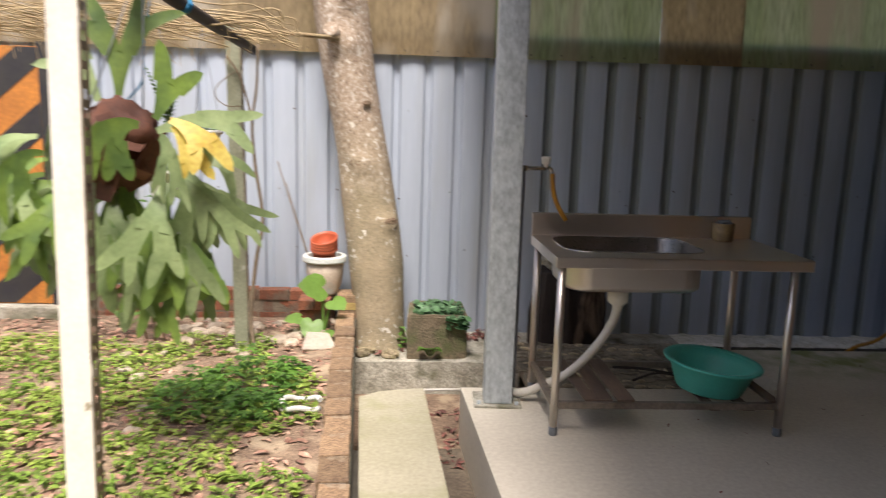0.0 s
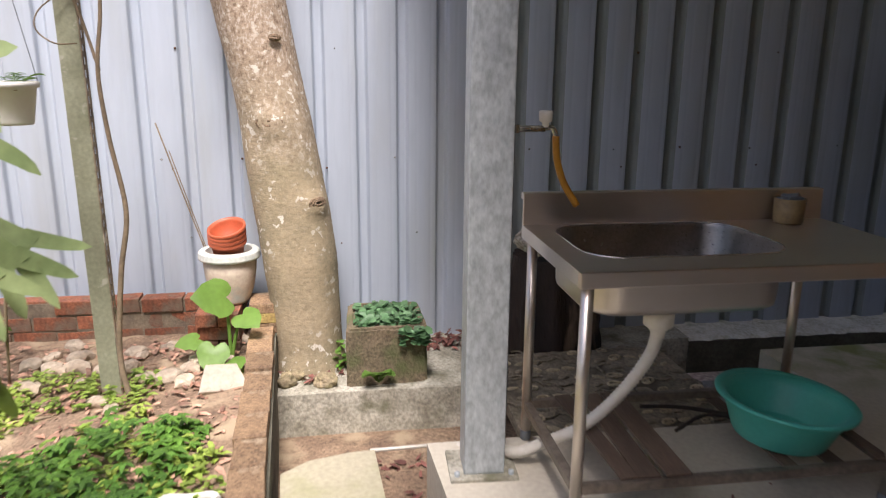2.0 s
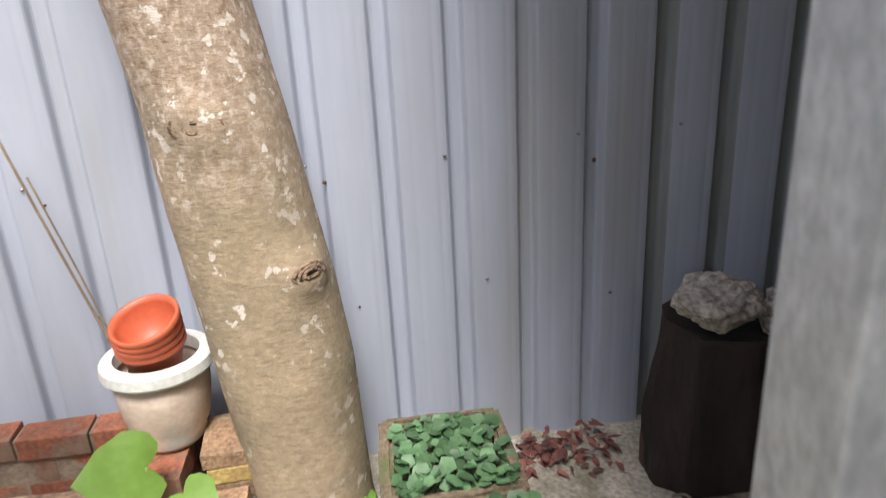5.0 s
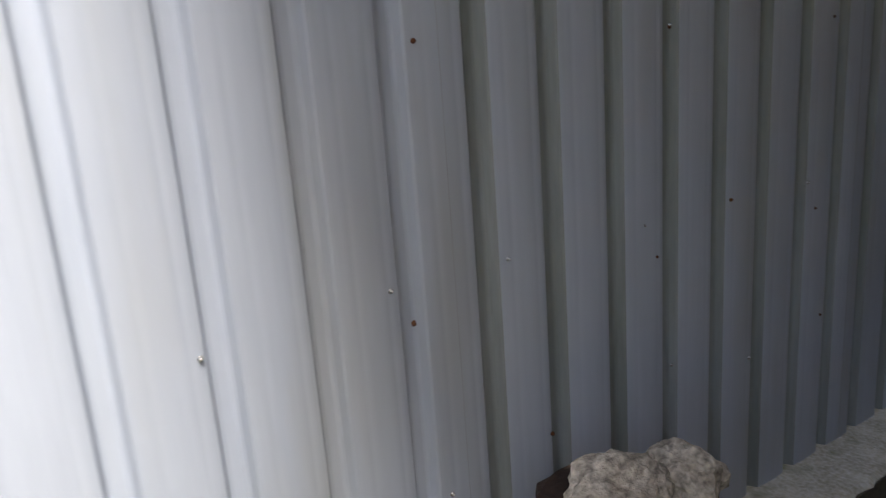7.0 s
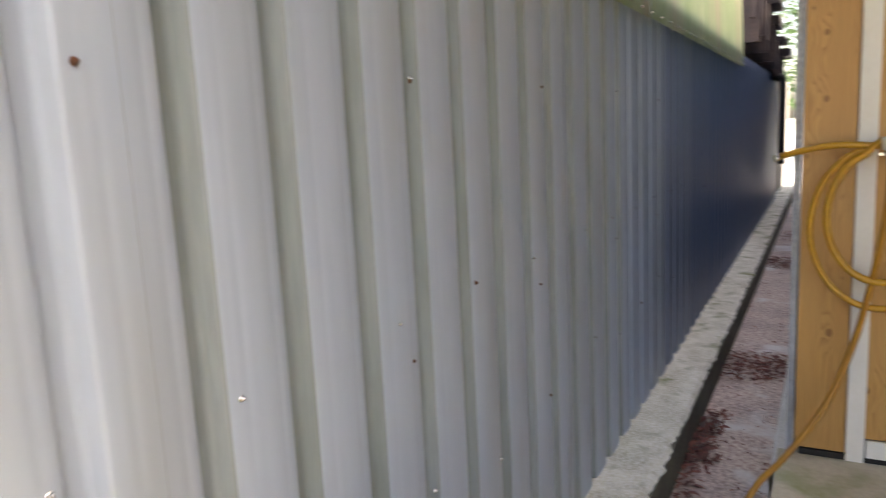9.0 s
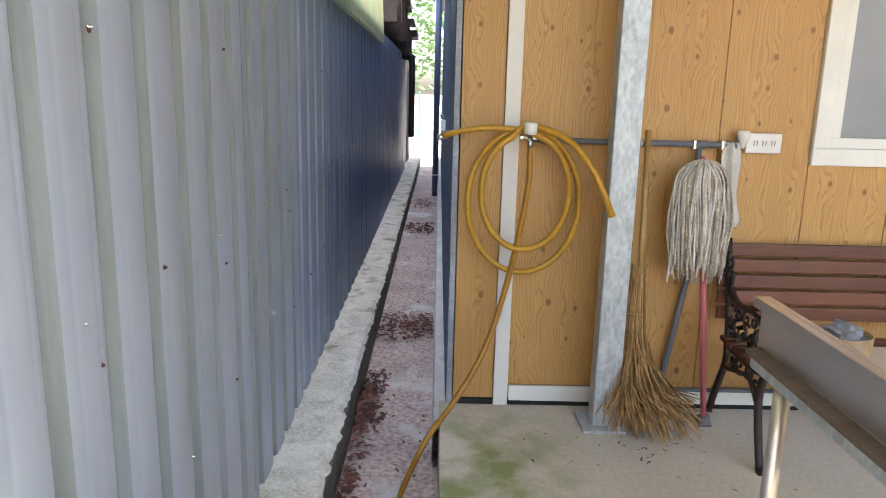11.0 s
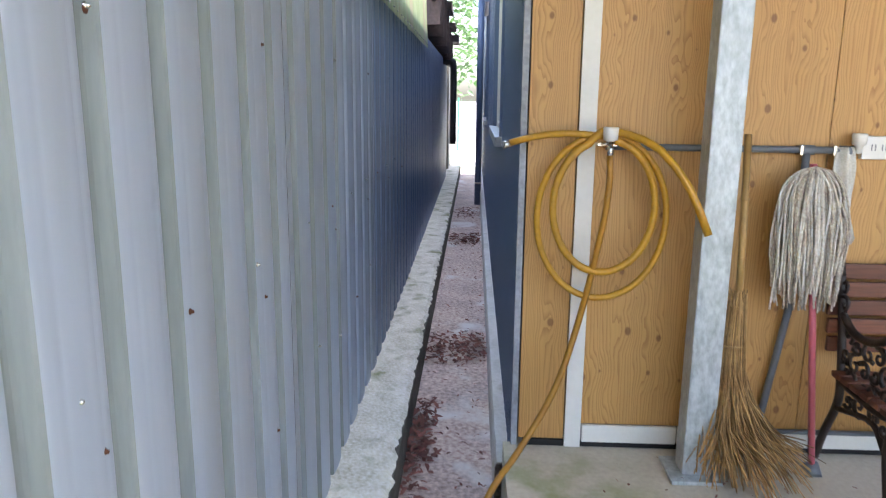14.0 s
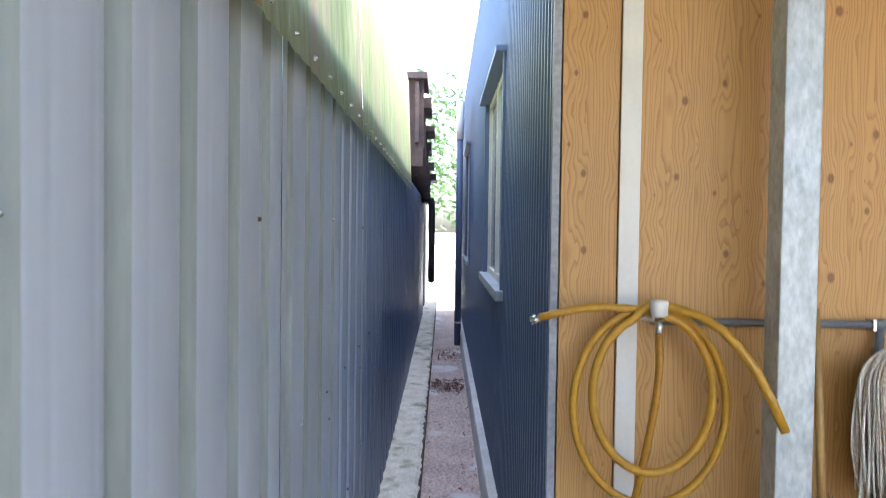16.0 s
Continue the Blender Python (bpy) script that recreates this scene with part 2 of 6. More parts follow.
TERRA = mat("orange_plastic_pot", (0.50, 0.115, 0.05), (0.42, 0.095, 0.04), rough=0.5, big=8, fine=60, bump=0.05, grain=0.12)
POT = mat("pale_ceramic", (0.66, 0.56, 0.45), (0.54, 0.45, 0.35), rough=0.6, big=8, fine=60, bump=0.12, grain=0.15,
          stain=(0.40, 0.47, 0.44), stain_scale=5, stain_lo=0.58, stain_hi=0.7)
POTRIM = mat("greenish_ceramic_rim", (0.56, 0.62, 0.58), (0.68, 0.66, 0.6), rough=0.5, big=6, fine=60, bump=0.1)
MOP = mat("grey_cotton_strands", (0.70, 0.65, 0.56), (0.50, 0.45, 0.38), rough=0.98, big=20, fine=120, bump=0.4, grain=0.4, island=0.6)
CLOTH = mat("white_rag", (0.66, 0.64, 0.58), (0.55, 0.53, 0.48), rough=0.95, big=9, fine=140, bump=0.3)
PINK = mat("pink_handle", (0.62, 0.15, 0.19), (0.55, 0.13, 0.17), rough=0.4, bump=0.02, grain=0.06)
BAMBOO = mat("bamboo_cane", (0.42, 0.26, 0.09), (0.32, 0.19, 0.06), rough=0.5, big=7, fine=50, bump=0.08, stretch=(1, 1, 0.3))
STRAW = mat("dry_twigs", (0.42, 0.26, 0.10), (0.24, 0.135, 0.05), rough=0.85, big=9, fine=60, bump=0.2, island=0.7)
VINE = mat("dry_vine_stems", (0.44, 0.34, 0.19), (0.30, 0.22, 0.12), rough=0.9, big=9, fine=60, bump=0.2)
TWIG = mat("grey_brown_stem", (0.25, 0.19, 0.125), (0.17, 0.13, 0.085), rough=0.9, big=9, fine=60, bump=0.3)
POLE = mat("dark_pole", (0.055, 0.04, 0.03), (0.035, 0.025, 0.02), rough=0.8, big=7, fine=60, bump=0.3)
LEAF = mat("frond_green", (0.22, 0.33, 0.065), (0.12, 0.205, 0.06), rough=0.5, big=9, fine=60, bump=0.06, grain=0.12, trans=0.3, rnd=0.45)
LEAFPALE = mat("frond_grey_green", (0.37, 0.47, 0.22), (0.23, 0.32, 0.14), rough=0.38, big=9, fine=60, bump=0.06, grain=0.12, trans=0.3, rnd=0.4)
LEAFYEL = mat("frond_yellow", (0.76, 0.62, 0.17), (0.66, 0.49, 0.09), rough=0.5, big=9, fine=60, bump=0.05, trans=0.35,
              stain=(0.40, 0.13, 0.03), stain_scale=6, stain_lo=0.62, stain_hi=0.7)
LEAFBROWN = mat("shield_brown", (0.185, 0.075, 0.045), (0.11, 0.045, 0.03), rough=0.75, big=9, fine=50, bump=0.3, trans=0.1, rnd=0.3)
WEED = mat("weed_green", (0.36, 0.46, 0.09), (0.19, 0.31, 0.05), rough=0.55, big=3, fine=40, bump=0.05, grain=0.15, trans=0.3, island=0.6)
HERB = mat("herb_green", (0.16, 0.33, 0.05), (0.10, 0.23, 0.04), rough=0.5, big=5, fine=40, bump=0.05, grain=0.15, trans=0.3, island=0.5)
TARO = mat("taro_green", (0.20, 0.36, 0.07), (0.15, 0.29, 0.05), rough=0.45, big=6, fine=40, bump=0.05, grain=0.1, trans=0.35)
SAXI = mat("begonia_green", (0.13, 0.26, 0.12), (0.07, 0.16, 0.065), rough=0.5, big=12, fine=60, bump=0.1, grain=0.15, trans=0.2, island=0.6)
FERN = mat("fern_green", (0.14, 0.27, 0.045), (0.10, 0.2, 0.035), rough=0.5, big=9, fine=60, bump=0.05, trans=0.3)
TREELEAF = mat("tree_leaves", (0.055, 0.11, 0.03), (0.03, 0.065, 0.02), rough=0.5, big=0.8, fine=6, bump=0, trans=0.35)
LITTER = mat("dead_leaves", (0.25, 0.105, 0.08), (0.13, 0.05, 0.042), rough=0.85, big=12, fine=60, bump=0.2, island=0.7)
LITTERTAN = mat("tan_dead_leaves", (0.50, 0.31, 0.22), (0.30, 0.155, 0.105), rough=0.85, big=12, fine=60, bump=0.2, island=0.7)
RUSTMAT = mat("rust", (0.12, 0.045, 0.018), (0.07, 0.03, 0.015), rough=0.95, big=30, fine=120, bump=0.4)
BOARD = mat("old_brown_board", (0.16, 0.11, 0.075), (0.10, 0.07, 0.05), rough=0.85, big=6, fine=50, bump=0.3, stretch=(3, 0.4, 1))
ORANGE = mat("orange_hazard_paint", (0.52, 0.20, 0.035), (0.40, 0.15, 0.03), rough=0.7, big=6, fine=40, bump=0.1, grain=0.25)
BLACK = mat("black_hazard_paint", (0.02, 0.02, 0.025), (0.035, 0.033, 0.03), rough=0.7, big=6, fine=40, bump=0.1)
# darker copy of the stainless: the dim roof's reflection is in the colour
BOWLSTEEL = mat("dimmed_bowl_steel", (0.30, 0.28, 0.26), (0.20, 0.19, 0.175), rough=0.3, metal=0.9, big=5, fine=90, bump=0.03, grain=0.15)
DIRTYSTEEL = mat("dirty_brown_steel", (0.27, 0.23, 0.19), (0.18, 0.145, 0.115), rough=0.5, metal=0.55, big=6, fine=50, bump=0.1, grain=0.3)
CHROME = mat("worn_chrome", (0.62, 0.61, 0.58), (0.5, 0.49, 0.46), rough=0.22, metal=0.9, big=20, fine=60, bump=0.02)
BLUECORD = mat("blue_cord", (0.02, 0.22, 0.42), rough=0.6, bump=0)
GLASS = mat("frosted_pane", (0.30, 0.31, 0.33), (0.26, 0.27, 0.29), rough=0.2, big=1.5, fine=8, bump=0, grain=0.05)
ROOFMAT = mat("roof_sheet", (0.33, 0.35, 0.36), (0.26, 0.28, 0.29), rough=0.6, big=2, fine=20, bump=0.05)
DARKROOF = mat("dark_roof_underside", (0.055, 0.045, 0.05), (0.10, 0.07, 0.06), rough=0.8, big=4, fine=30, bump=0.2, grain=0.3)
HOUSEGREY = mat("rendered_grey_wall", (0.30, 0.28, 0.25), (0.24, 0.22, 0.2), rough=0.9, big=2, fine=30, bump=0.2)
PALEGROUND = mat("pale_paved_yard", (0.55, 0.53, 0.5), (0.48, 0.46, 0.43), rough=0.85, big=1, fine=12, bump=0.1)
TANWAX = mat("yellowed_plastic", (0.30, 0.20, 0.08), (0.16, 0.10, 0.045), rough=0.45, big=12, fine=60, bump=0.1, grain=0.2)
GREYPLASTER = mat("cement_board", (0.27, 0.27, 0.26), (0.22, 0.22, 0.21), rough=0.85, big=4, fine=50, bump=0.15)


def wood_panel_mat():
    """Printed pine board: long vertical grain with rings, and dark knots."""
    m = bpy.data.materials.new("pine_print")
    m.use_nodes = True
    t = m.node_tree
    n, l = t.nodes, t.links
    b = n["Principled BSDF"]
    tc = n.new("ShaderNodeTexCoord")
    oi = n.new("ShaderNodeObjectInfo")
    sh = n.new("ShaderNodeVectorMath")
    sh.operation = "ADD"
    cx = n.new("ShaderNodeCombineXYZ")
    mul = n.new("ShaderNodeMath")
    mul.operation = "MULTIPLY"
    mul.inputs[1].default_value = 13.0
    l.new(oi.outputs["Random"], mul.inputs[0])
    l.new(mul.outputs[0], cx.inputs[2])
    l.new(tc.outputs["Object"], sh.inputs[0])
    l.new(cx.outputs[0], sh.inputs[1])
    # knots: one cell each, small and dark
    sp = n.new("ShaderNodeSeparateXYZ")
    l.new(sh.outputs[0], sp.inputs[0])
    flat = n.new("ShaderNodeCombineXYZ")
    l.new(sp.outputs["Y"], flat.inputs[0])
    l.new(sp.outputs["Z"], flat.inputs[1])
    mk = n.new("ShaderNodeMapping")
    mk.inputs["Scale"].default_value = (6.5, 4.6, 1.0)
    l.new(flat.outputs[0], mk.inputs[0])
    vo = n.new("ShaderNodeTexVoronoi")
    vo.voronoi_dimensions = "2D"
    vo.inputs["Scale"].default_value = 1.0
    vo.inputs["Randomness"].default_value = 1.0
    l.new(mk.outputs[0], vo.inputs[0])
    kn = n.new("ShaderNodeMapRange")
    kn.inputs[1].default_value, kn.inputs[2].default_value = 0.03, 0.07
    kn.inputs[3].default_value, kn.inputs[4].default_value = 0.75, 0.0
    sz = n.new("ShaderNodeMath")
    sz.operation = "MULTIPLY_ADD"
    sz.inputs[1].default_value, sz.inputs[2].default_value = 0.08, -0.03
    sc = n.new("ShaderNodeSeparateColor")
    l.new(vo.outputs["Color"], sc.inputs[0])
    l.new(sc.outputs[0], sz.inputs[0])
    grown = n.new("ShaderNodeMath")
    grown.operation = "ADD"
    l.new(vo.outputs["Distance"], grown.inputs[0])
    l.new(sz.outputs[0], grown.inputs[1])
    l.new(grown.outputs[0], kn.inputs[0])
    # grain bends round the knots
    mg = n.new("ShaderNodeMapping")
    mg.inputs["Scale"].default_value = (0.0, 1.0, 0.075)
    l.new(sh.outputs[0], mg.inputs[0])
    wob = n.new("ShaderNodeTexNoise")
    wob.inputs["Scale"].default_value, wob.inputs["Detail"].default_value = 9, 3
    l.new(mg.outputs[0], wob.inputs[0])
    push = n.new("ShaderNodeMapRange")
    push.inputs[1].default_value, push.inputs[2].default_value = 0.0, 0.45
    push.inputs[3].default_value, push.inputs[4].default_value = 0.16, 0.0
    l.new(vo.outputs["Distance"], push.inputs[0])
    add = n.new("ShaderNodeMath")
    add.operation = "ADD"
    l.new(wob.outputs[0], add.inputs[0])
    l.new(push.outputs[0], add.inputs[1])
    sep = n.new("ShaderNodeSeparateXYZ")
    l.new(mg.outputs[0], sep.inputs[0])
    ma = n.new("ShaderNodeMath")
    ma.operation = "MULTIPLY_ADD"
    ma.inputs[1].default_value = 80.0
    am = n.new("ShaderNodeMath")
    am.operation = "MULTIPLY"
    am.inputs[1].default_value = 12.0
    l.new(add.outputs[0], am.inputs[0])
    l.new(sep.outputs["Y"], ma.inputs[0])
    l.new(am.outputs[0], ma.inputs[2])
    fr = n.new("ShaderNodeMath")
    fr.operation = "FRACT"
    l.new(ma.outputs[0], fr.inputs[0])
    line = n.new("ShaderNodeMapRange")
    line.inputs[1].default_value, line.inputs[2].default_value = 0.5, 1.0
    line.inputs[3].default_value, line.inputs[4].default_value = 0.0, 1.0
    l.new(fr.outputs[0], line.inputs[0])
    fine = n.new("ShaderNodeTexNoise")
    fine.inputs["Scale"].default_value, fine.inputs["Detail"].default_value = 70, 4
    l.new(mg.outputs[0], fine.inputs[0])
    broad = n.new("ShaderNodeTexNoise")
    broad.inputs["Scale"].default_value = 5
    l.new(mg.outputs[0], broad.inputs[0])

    def mix(fac, a, c, mode="MIX"):
        x = n.new("ShaderNodeMix")
        x.data_type, x.blend_type = "RGBA", mode
        for sock, v in ((x.inputs[0], fac), (x.inputs[6], a), (x.inputs[7], c)):
            if isinstance(v, (int, float)):
                sock.default_value = v
            elif isinstance(v, tuple):
                sock.default_value = (*v, 1)
            else:
                l.new(v, sock)
        return x.outputs[2]

    base = mix(broad.outputs[0], (0.56, 0.325, 0.11), (0.46, 0.25, 0.075))
    lf = n.new("ShaderNodeMath")
    lf.operation = "MULTIPLY"
    lf.inputs[1].default_value = 0.68
    l.new(line.outputs[0], lf.inputs[0])
    c = mix(lf.outputs[0], base, (0.30, 0.135, 0.035))
    c = mix(0.15, c, fine.outputs[0], "OVERLAY")
    c = mix(kn.outputs[0], c, (0.16, 0.06, 0.02))
    l.new(c, b.inputs["Base Color"])
    b.inputs["Roughness"].default_value = 0.5
    return m


PINE = wood_panel_mat()


# ---- mesh helpers ----
def box(bm, x0, x1, y0, y1, z0, z1, bevel=0.0):
    r = bmesh.ops.create_cube(bm, size=1)
    for v in r["verts"]:
        v.co = Vector((x0 + (v.co.x + 0.5) * (x1 - x0), y0 + (v.co.y + 0.5) * (y1 - y0), z0 + (v.co.z + 0.5) * (z1 - z0)))
    if bevel:
        es = {e for v in r["verts"] for e in v.link_edges}
        bmesh.ops.bevel(bm, geom=list(es), offset=bevel, segments=2, affect="EDGES", profile=0.6)
    return bm


def tube(bm, pts, r, seg=8, cap=True):
    """A round tube through pts; r is one radius or one for each point."""
    pts = [Vector(p) for p in pts]
    rs = r if isinstance(r, (list, tuple)) else [r] * len(pts)
    rings, side = [], None
    for i, p in enumerate(pts):
        d = (pts[min(i + 1, len(pts) - 1)] - pts[max(i - 1, 0)]).normalized()
        if side is None:
            side = d.orthogonal().normalized()
        side = (side - d * side.dot(d)).normalized()
        up = d.cross(side)
        rings.append([bm.verts.new(p + (side * math.cos(a) + up * math.sin(a)) * rs[i]) for a in (2 * math.pi * k / seg for k in range(seg))])
    for a, b in zip(rings, rings[1:]):
        for k in range(seg):
            bm.faces.new((a[k], a[(k + 1) % seg], b[(k + 1) % seg], b[k])).smooth = True
    if cap:
        bm.faces.new(rings[0][::-1])
        bm.faces.new(rings[-1])
    return bm


def smooth_path(pts, n=6):
    """Catmull-Rom points through pts."""
    p = [Vector(q) for q in pts]
    p = [p[0] * 2 - p[1]] + p + [p[-1] * 2 - p[-2]]
    out = []
    for i in range(1, len(p) - 2):
        for k in range(n):
            t = k / n
            out.append(0.5 * (2 * p[i] + (p[i + 1] - p[i - 1]) * t + (2 * p[i - 1] - 5 * p[i] + 4 * p[i + 1] - p[i + 2]) * t * t
                              + (3 * p[i] - p[i - 1] - 3 * p[i + 1] + p[i + 2]) * t ** 3))
    return out + [p[-2]]


def lathe(bm, profile, cx, cy, seg=24, warp=0.0, crisp=False):
    """Turns (radius, z) pairs round the upright axis at cx, cy."""
    if crisp:
        for a, b in zip(profile, profile[1:]):
            lathe(bm, [a, b], cx, cy, seg, warp)
        return bm
    rings = []
    for r, z in profile:
        rings.append([bm.verts.new((cx + r * math.cos(a) * (1 + warp * noise.noise((math.cos(a) * 2, math.sin(a) * 2, z * 5))),
                                    cy + r * math.sin(a) * (1 + warp * noise.noise((math.cos(a) * 2, math.sin(a) * 2, z * 5))), z))
                      for a in (2 * math.pi * k / seg for k in range(seg))])
    for a, b in zip(rings, rings[1:]):
        for k in range(seg):
            bm.faces.new((a[k], a[(k + 1) % seg], b[(k + 1) % seg], b[k])).smooth = True
    return bm


def lump(bm, c, rx, ry, rz, sub=2, rough=0.25, freq=3.0, seed=0.0):
    """An uneven stone."""
    r = bmesh.ops.create_icosphere(bm, subdivisions=sub, radius=1)
    for v in r["verts"]:
        k = 1 + rough * noise.noise(v.co * freq * 0.5 + Vector((seed, seed * 1.7, 0))) + rough * 0.4 * noise.noise(v.co * freq * 2 + Vector((seed, 0, 3)))
        v.co = Vector((c[0] + v.co.x * rx * k, c[1] + v.co.y * ry * k, c[2] + v.co.z * rz * k))
    return bm


def leaf(bm, root, way, length, width, droop=0.3, up=(0, 0, 1), seg=3, tip=0.15):
    """A pointed leaf blade, folded a little along its middle."""
    way = Vector(way).normalized()
    side = way.cross(Vector(up))
    side = side.normalized() if side.length > 0.01 else Vector((1, 0, 0))
    nrm = side.cross(way)
    rows = []
    for i in range(seg + 1):
        t = i / seg
        w = width * (math.sin(math.pi * (0.12 + 0.88 * t) ** 0.8) * (1 - tip) + tip * (1 - t)) * 0.5 if i < seg else 0.002
        p = Vector(root) + way * length * t - Vector((0, 0, droop * length * t * t))
        rows.append([bm.verts.new(p - side * w + nrm * w * 0.25), bm.verts.new(p), bm.verts.new(p + side * w + nrm * w * 0.25)])
    for a, b in zip(rows, rows[1:]):
        bm.faces.new((a[0], a[1], b[1], b[0])).smooth = True
        bm.faces.new((a[1], a[2], b[2], b[1])).smooth = True
    return bm


def mesh_of(bm, name):
    me = bpy.data.meshes.new(name)
    bm.normal_update()
    bm.to_mesh(me)
    bm.free()
    return me


def thing(name, loc, label, category, group="", kind=""):
    ob = new(name)
    ob.location = loc
    ob.empty_display_size = 0.05
    return tagged(ob, label, category, group, kind)


def world_loc(ob):
    v = Vector(ob.location)
    while ob.parent:
        ob = ob.parent
        v += Vector(ob.location)
    return v


def part(name, bm, material, parent, label=""):
    """One mesh, built in world places, under a thing or a part."""
    o = world_loc(parent)
    for v in bm.verts:
        v.co -= o
    me = mesh_of(bm, name)
    me.materials.append(material)
    ob = new(name, me)
    ob.parent = parent
    return tagged(ob, label)


def piece(name, me, parent, m):
    """One more object on a shared mesh, at the world pose m."""
    ob = new(name, me)
    ob.parent = parent
    ob.matrix_basis = Matrix.Translation(-world_loc(parent)) @ m
    return ob


def solid(name, bm, material, label, category, kind="", group=""):
    """A thing that is one mesh; its origin lies at its base."""
    lo = Vector([min(v.co[i] for v in bm.verts) for i in range(3)])
    hi = Vector([max(v.co[i] for v in bm.verts) for i in range(3)])
    o = Vector(((lo.x + hi.x) / 2, (lo.y + hi.y) / 2, lo.z))
    for v in bm.verts:
        v.co -= o
    me = mesh_of(bm, name)
    me.materials.append(material)
    ob = new(name, me)
    ob.location = o
    return tagged(ob, label, category, group, kind)


B = bmesh.new
rng = random.Random(7)


# ---- setting ----
DRAIN_Z, PLINTH_Z = -0.32, -0.10


def skew(x, y):
    """The yard's kerb, slab and gutter run a few degrees off the fence's normal."""
    return x + 0.058 * (-1.4 - y)


def prism(bm, outline, z0, z1):
    """An upright block over a plan outline, counter-clockwise."""
    lo = [bm.verts.new((x, y, z0)) for x, y in outline]
    hi = [bm.verts.new((x, y, z1)) for x, y in outline]
    bm.faces.new(lo[::-1])
    bm.faces.new(hi)
    k = len(outline)
    for i in range(k):
        bm.faces.new((lo[i], lo[(i + 1) % k], hi[(i + 1) % k], hi[i]))
    return bm


bm = B()
box(bm, -300, 300, -300, 300, -0.6, -0.345)
solid("ground", bm, EARTH, "bare brown earth all around the yard", "ground", "structure")

bm = B()
prism(bm, [(2.2, -1.5), (2.45, -1.5), (3.6, -0.8), (19, -0.8), (19, -0.1), (2.2, -0.1)], -0.5, DRAIN_Z)
solid("drain_floor", bm, DRAIN, "pinkish stained concrete floor of a narrow drain", "drain", "structure")
bm = B()
prism(bm, [(0.12, -1.5), (2.2, -1.5), (2.2, -0.1), (-0.2, -0.1), (-0.2, -1.45)], -0.5, DRAIN_Z)
solid("gutter_floor", bm, SOIL, "brown mud floor at the end of the gutter", "gutter", "structure")
bm = B()
prism(bm, [(skew(0.30, -9), -9), (skew(0.52, -9), -9), (0.52, -1.505), (0.30, -1.505)], -0.5, DRAIN_Z + 0.004)
solid("gutter_floor", bm, mat("muddy_gutter", (0.15, 0.12, 0.085), (0.09, 0.07, 0.05), rough=0.9, big=4, fine=50, bump=0.4, grain=0.4), "dirty concrete bottom of a gutter with leaves", "drain", "structure")

# concrete yard floor under the roof, cut back round the drain
bm = B()
prism(bm, [(0.50, -1.41), (skew(0.50, -9), -9), (9, -9), (9, -3.0), (3.62, -3.0), (3.62, -0.672), (2.36, -0.672), (2.36, -1.41)], -0.5, 0.0)
me = mesh_of(bm, "floor")
me.materials.append(MOSSY)
tagged(new("floor", me), "smooth worn concrete floor, green with algae beside the drain", "floor", "", "structure")
bm = B()
box(bm, 3.605, 9, -3.0, -0.73, -0.5, -0.012)
solid("house_footing", bm, CONCRETE, "concrete footing slab below the house", "footing", "structure")

# slab left of the gutter
bm = B()
out = [(-0.05, -1.56), (skew(-0.05, -9), -9), (skew(0.30, -9), -9), (0.295, -1.43), (0.2, -1.44), (0.05, -1.48)]
prism(bm, out, -0.5, 0.0)
solid("slab", bm, mat("pale_slab", (0.40, 0.37, 0.27), (0.33, 0.31, 0.21), rough=0.85, big=2, fine=50, bump=0.15, grain=0.15,
                       stain=(0.27, 0.28, 0.14), stain_scale=2.5, stain_lo=0.52, stain_hi=0.7),
      "pale greenish concrete slab beside the gutter", "slab", "structure")
bm = B()
tube(bm, [(0.28, -1.40, -0.02), (0.51, -1.40, -0.015)], 0.007, 6)
solid("rod", bm, PVCW, "thin pale rod lying across the gutter", "rod")

# ledge under the tree and the fence's plinth
bm = B()
prism(bm, [(-0.135, 0.35), (-0.135, -0.70), (0.3, -0.69), (0.95, -0.70), (1.0, -0.55), (1.9, -0.50), (1.9, -0.235), (2.2, -0.215), (2.2, 0.35)], -0.5, PLINTH_Z)
bmesh.ops.subdivide_edges(bm, edges=[e for e in bm.edges if e.calc_length() > 0.25], cuts=8)
bmesh.ops.triangulate(bm, faces=bm.faces[:])
for v in bm.verts:
    v.co += Vector((0, noise.noise(v.co * 6) * 0.012, noise.noise(v.co * 9) * 0.008 if v.co.z > -0.2 else 0))
solid("ledge", bm, ROUGHCON, "rough weathered concrete ledge with moss and lichen", "ledge", "structure")
bm = B()
rows = []
for i in range(420):
    x = 2.2 + i * 0.04
    e = noise.noise((x * 3, 0, 0)) * 0.014 + noise.noise((x * 14, 2, 0)) * 0.024
    rows.append([bm.verts.new(p) for p in ((x, 0.35, PLINTH_Z), (x, -0.09, PLINTH_Z + noise.noise((x * 5, 4, 0)) * 0.01),
                                           (x, -0.20 + e, PLINTH_Z - 0.004 + e * 0.5), (x, -0.222 + e, PLINTH_Z - 0.02))])
for a, b in zip(rows, rows[1:]):
    for k in range(3):
        bm.faces.new((a[k], a[k + 1], b[k + 1], b[k]))
plinth = thing("plinth", (2.2, 0, -0.5), "rough pale concrete footing of the fence, its side coloured dark as shade", "plinth", kind="structure")
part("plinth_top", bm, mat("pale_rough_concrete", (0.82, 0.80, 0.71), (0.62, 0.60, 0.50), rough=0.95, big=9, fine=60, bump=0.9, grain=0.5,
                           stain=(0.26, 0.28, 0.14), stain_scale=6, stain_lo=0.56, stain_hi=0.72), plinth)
# the side's shade is put into a much darker concrete colour
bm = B()
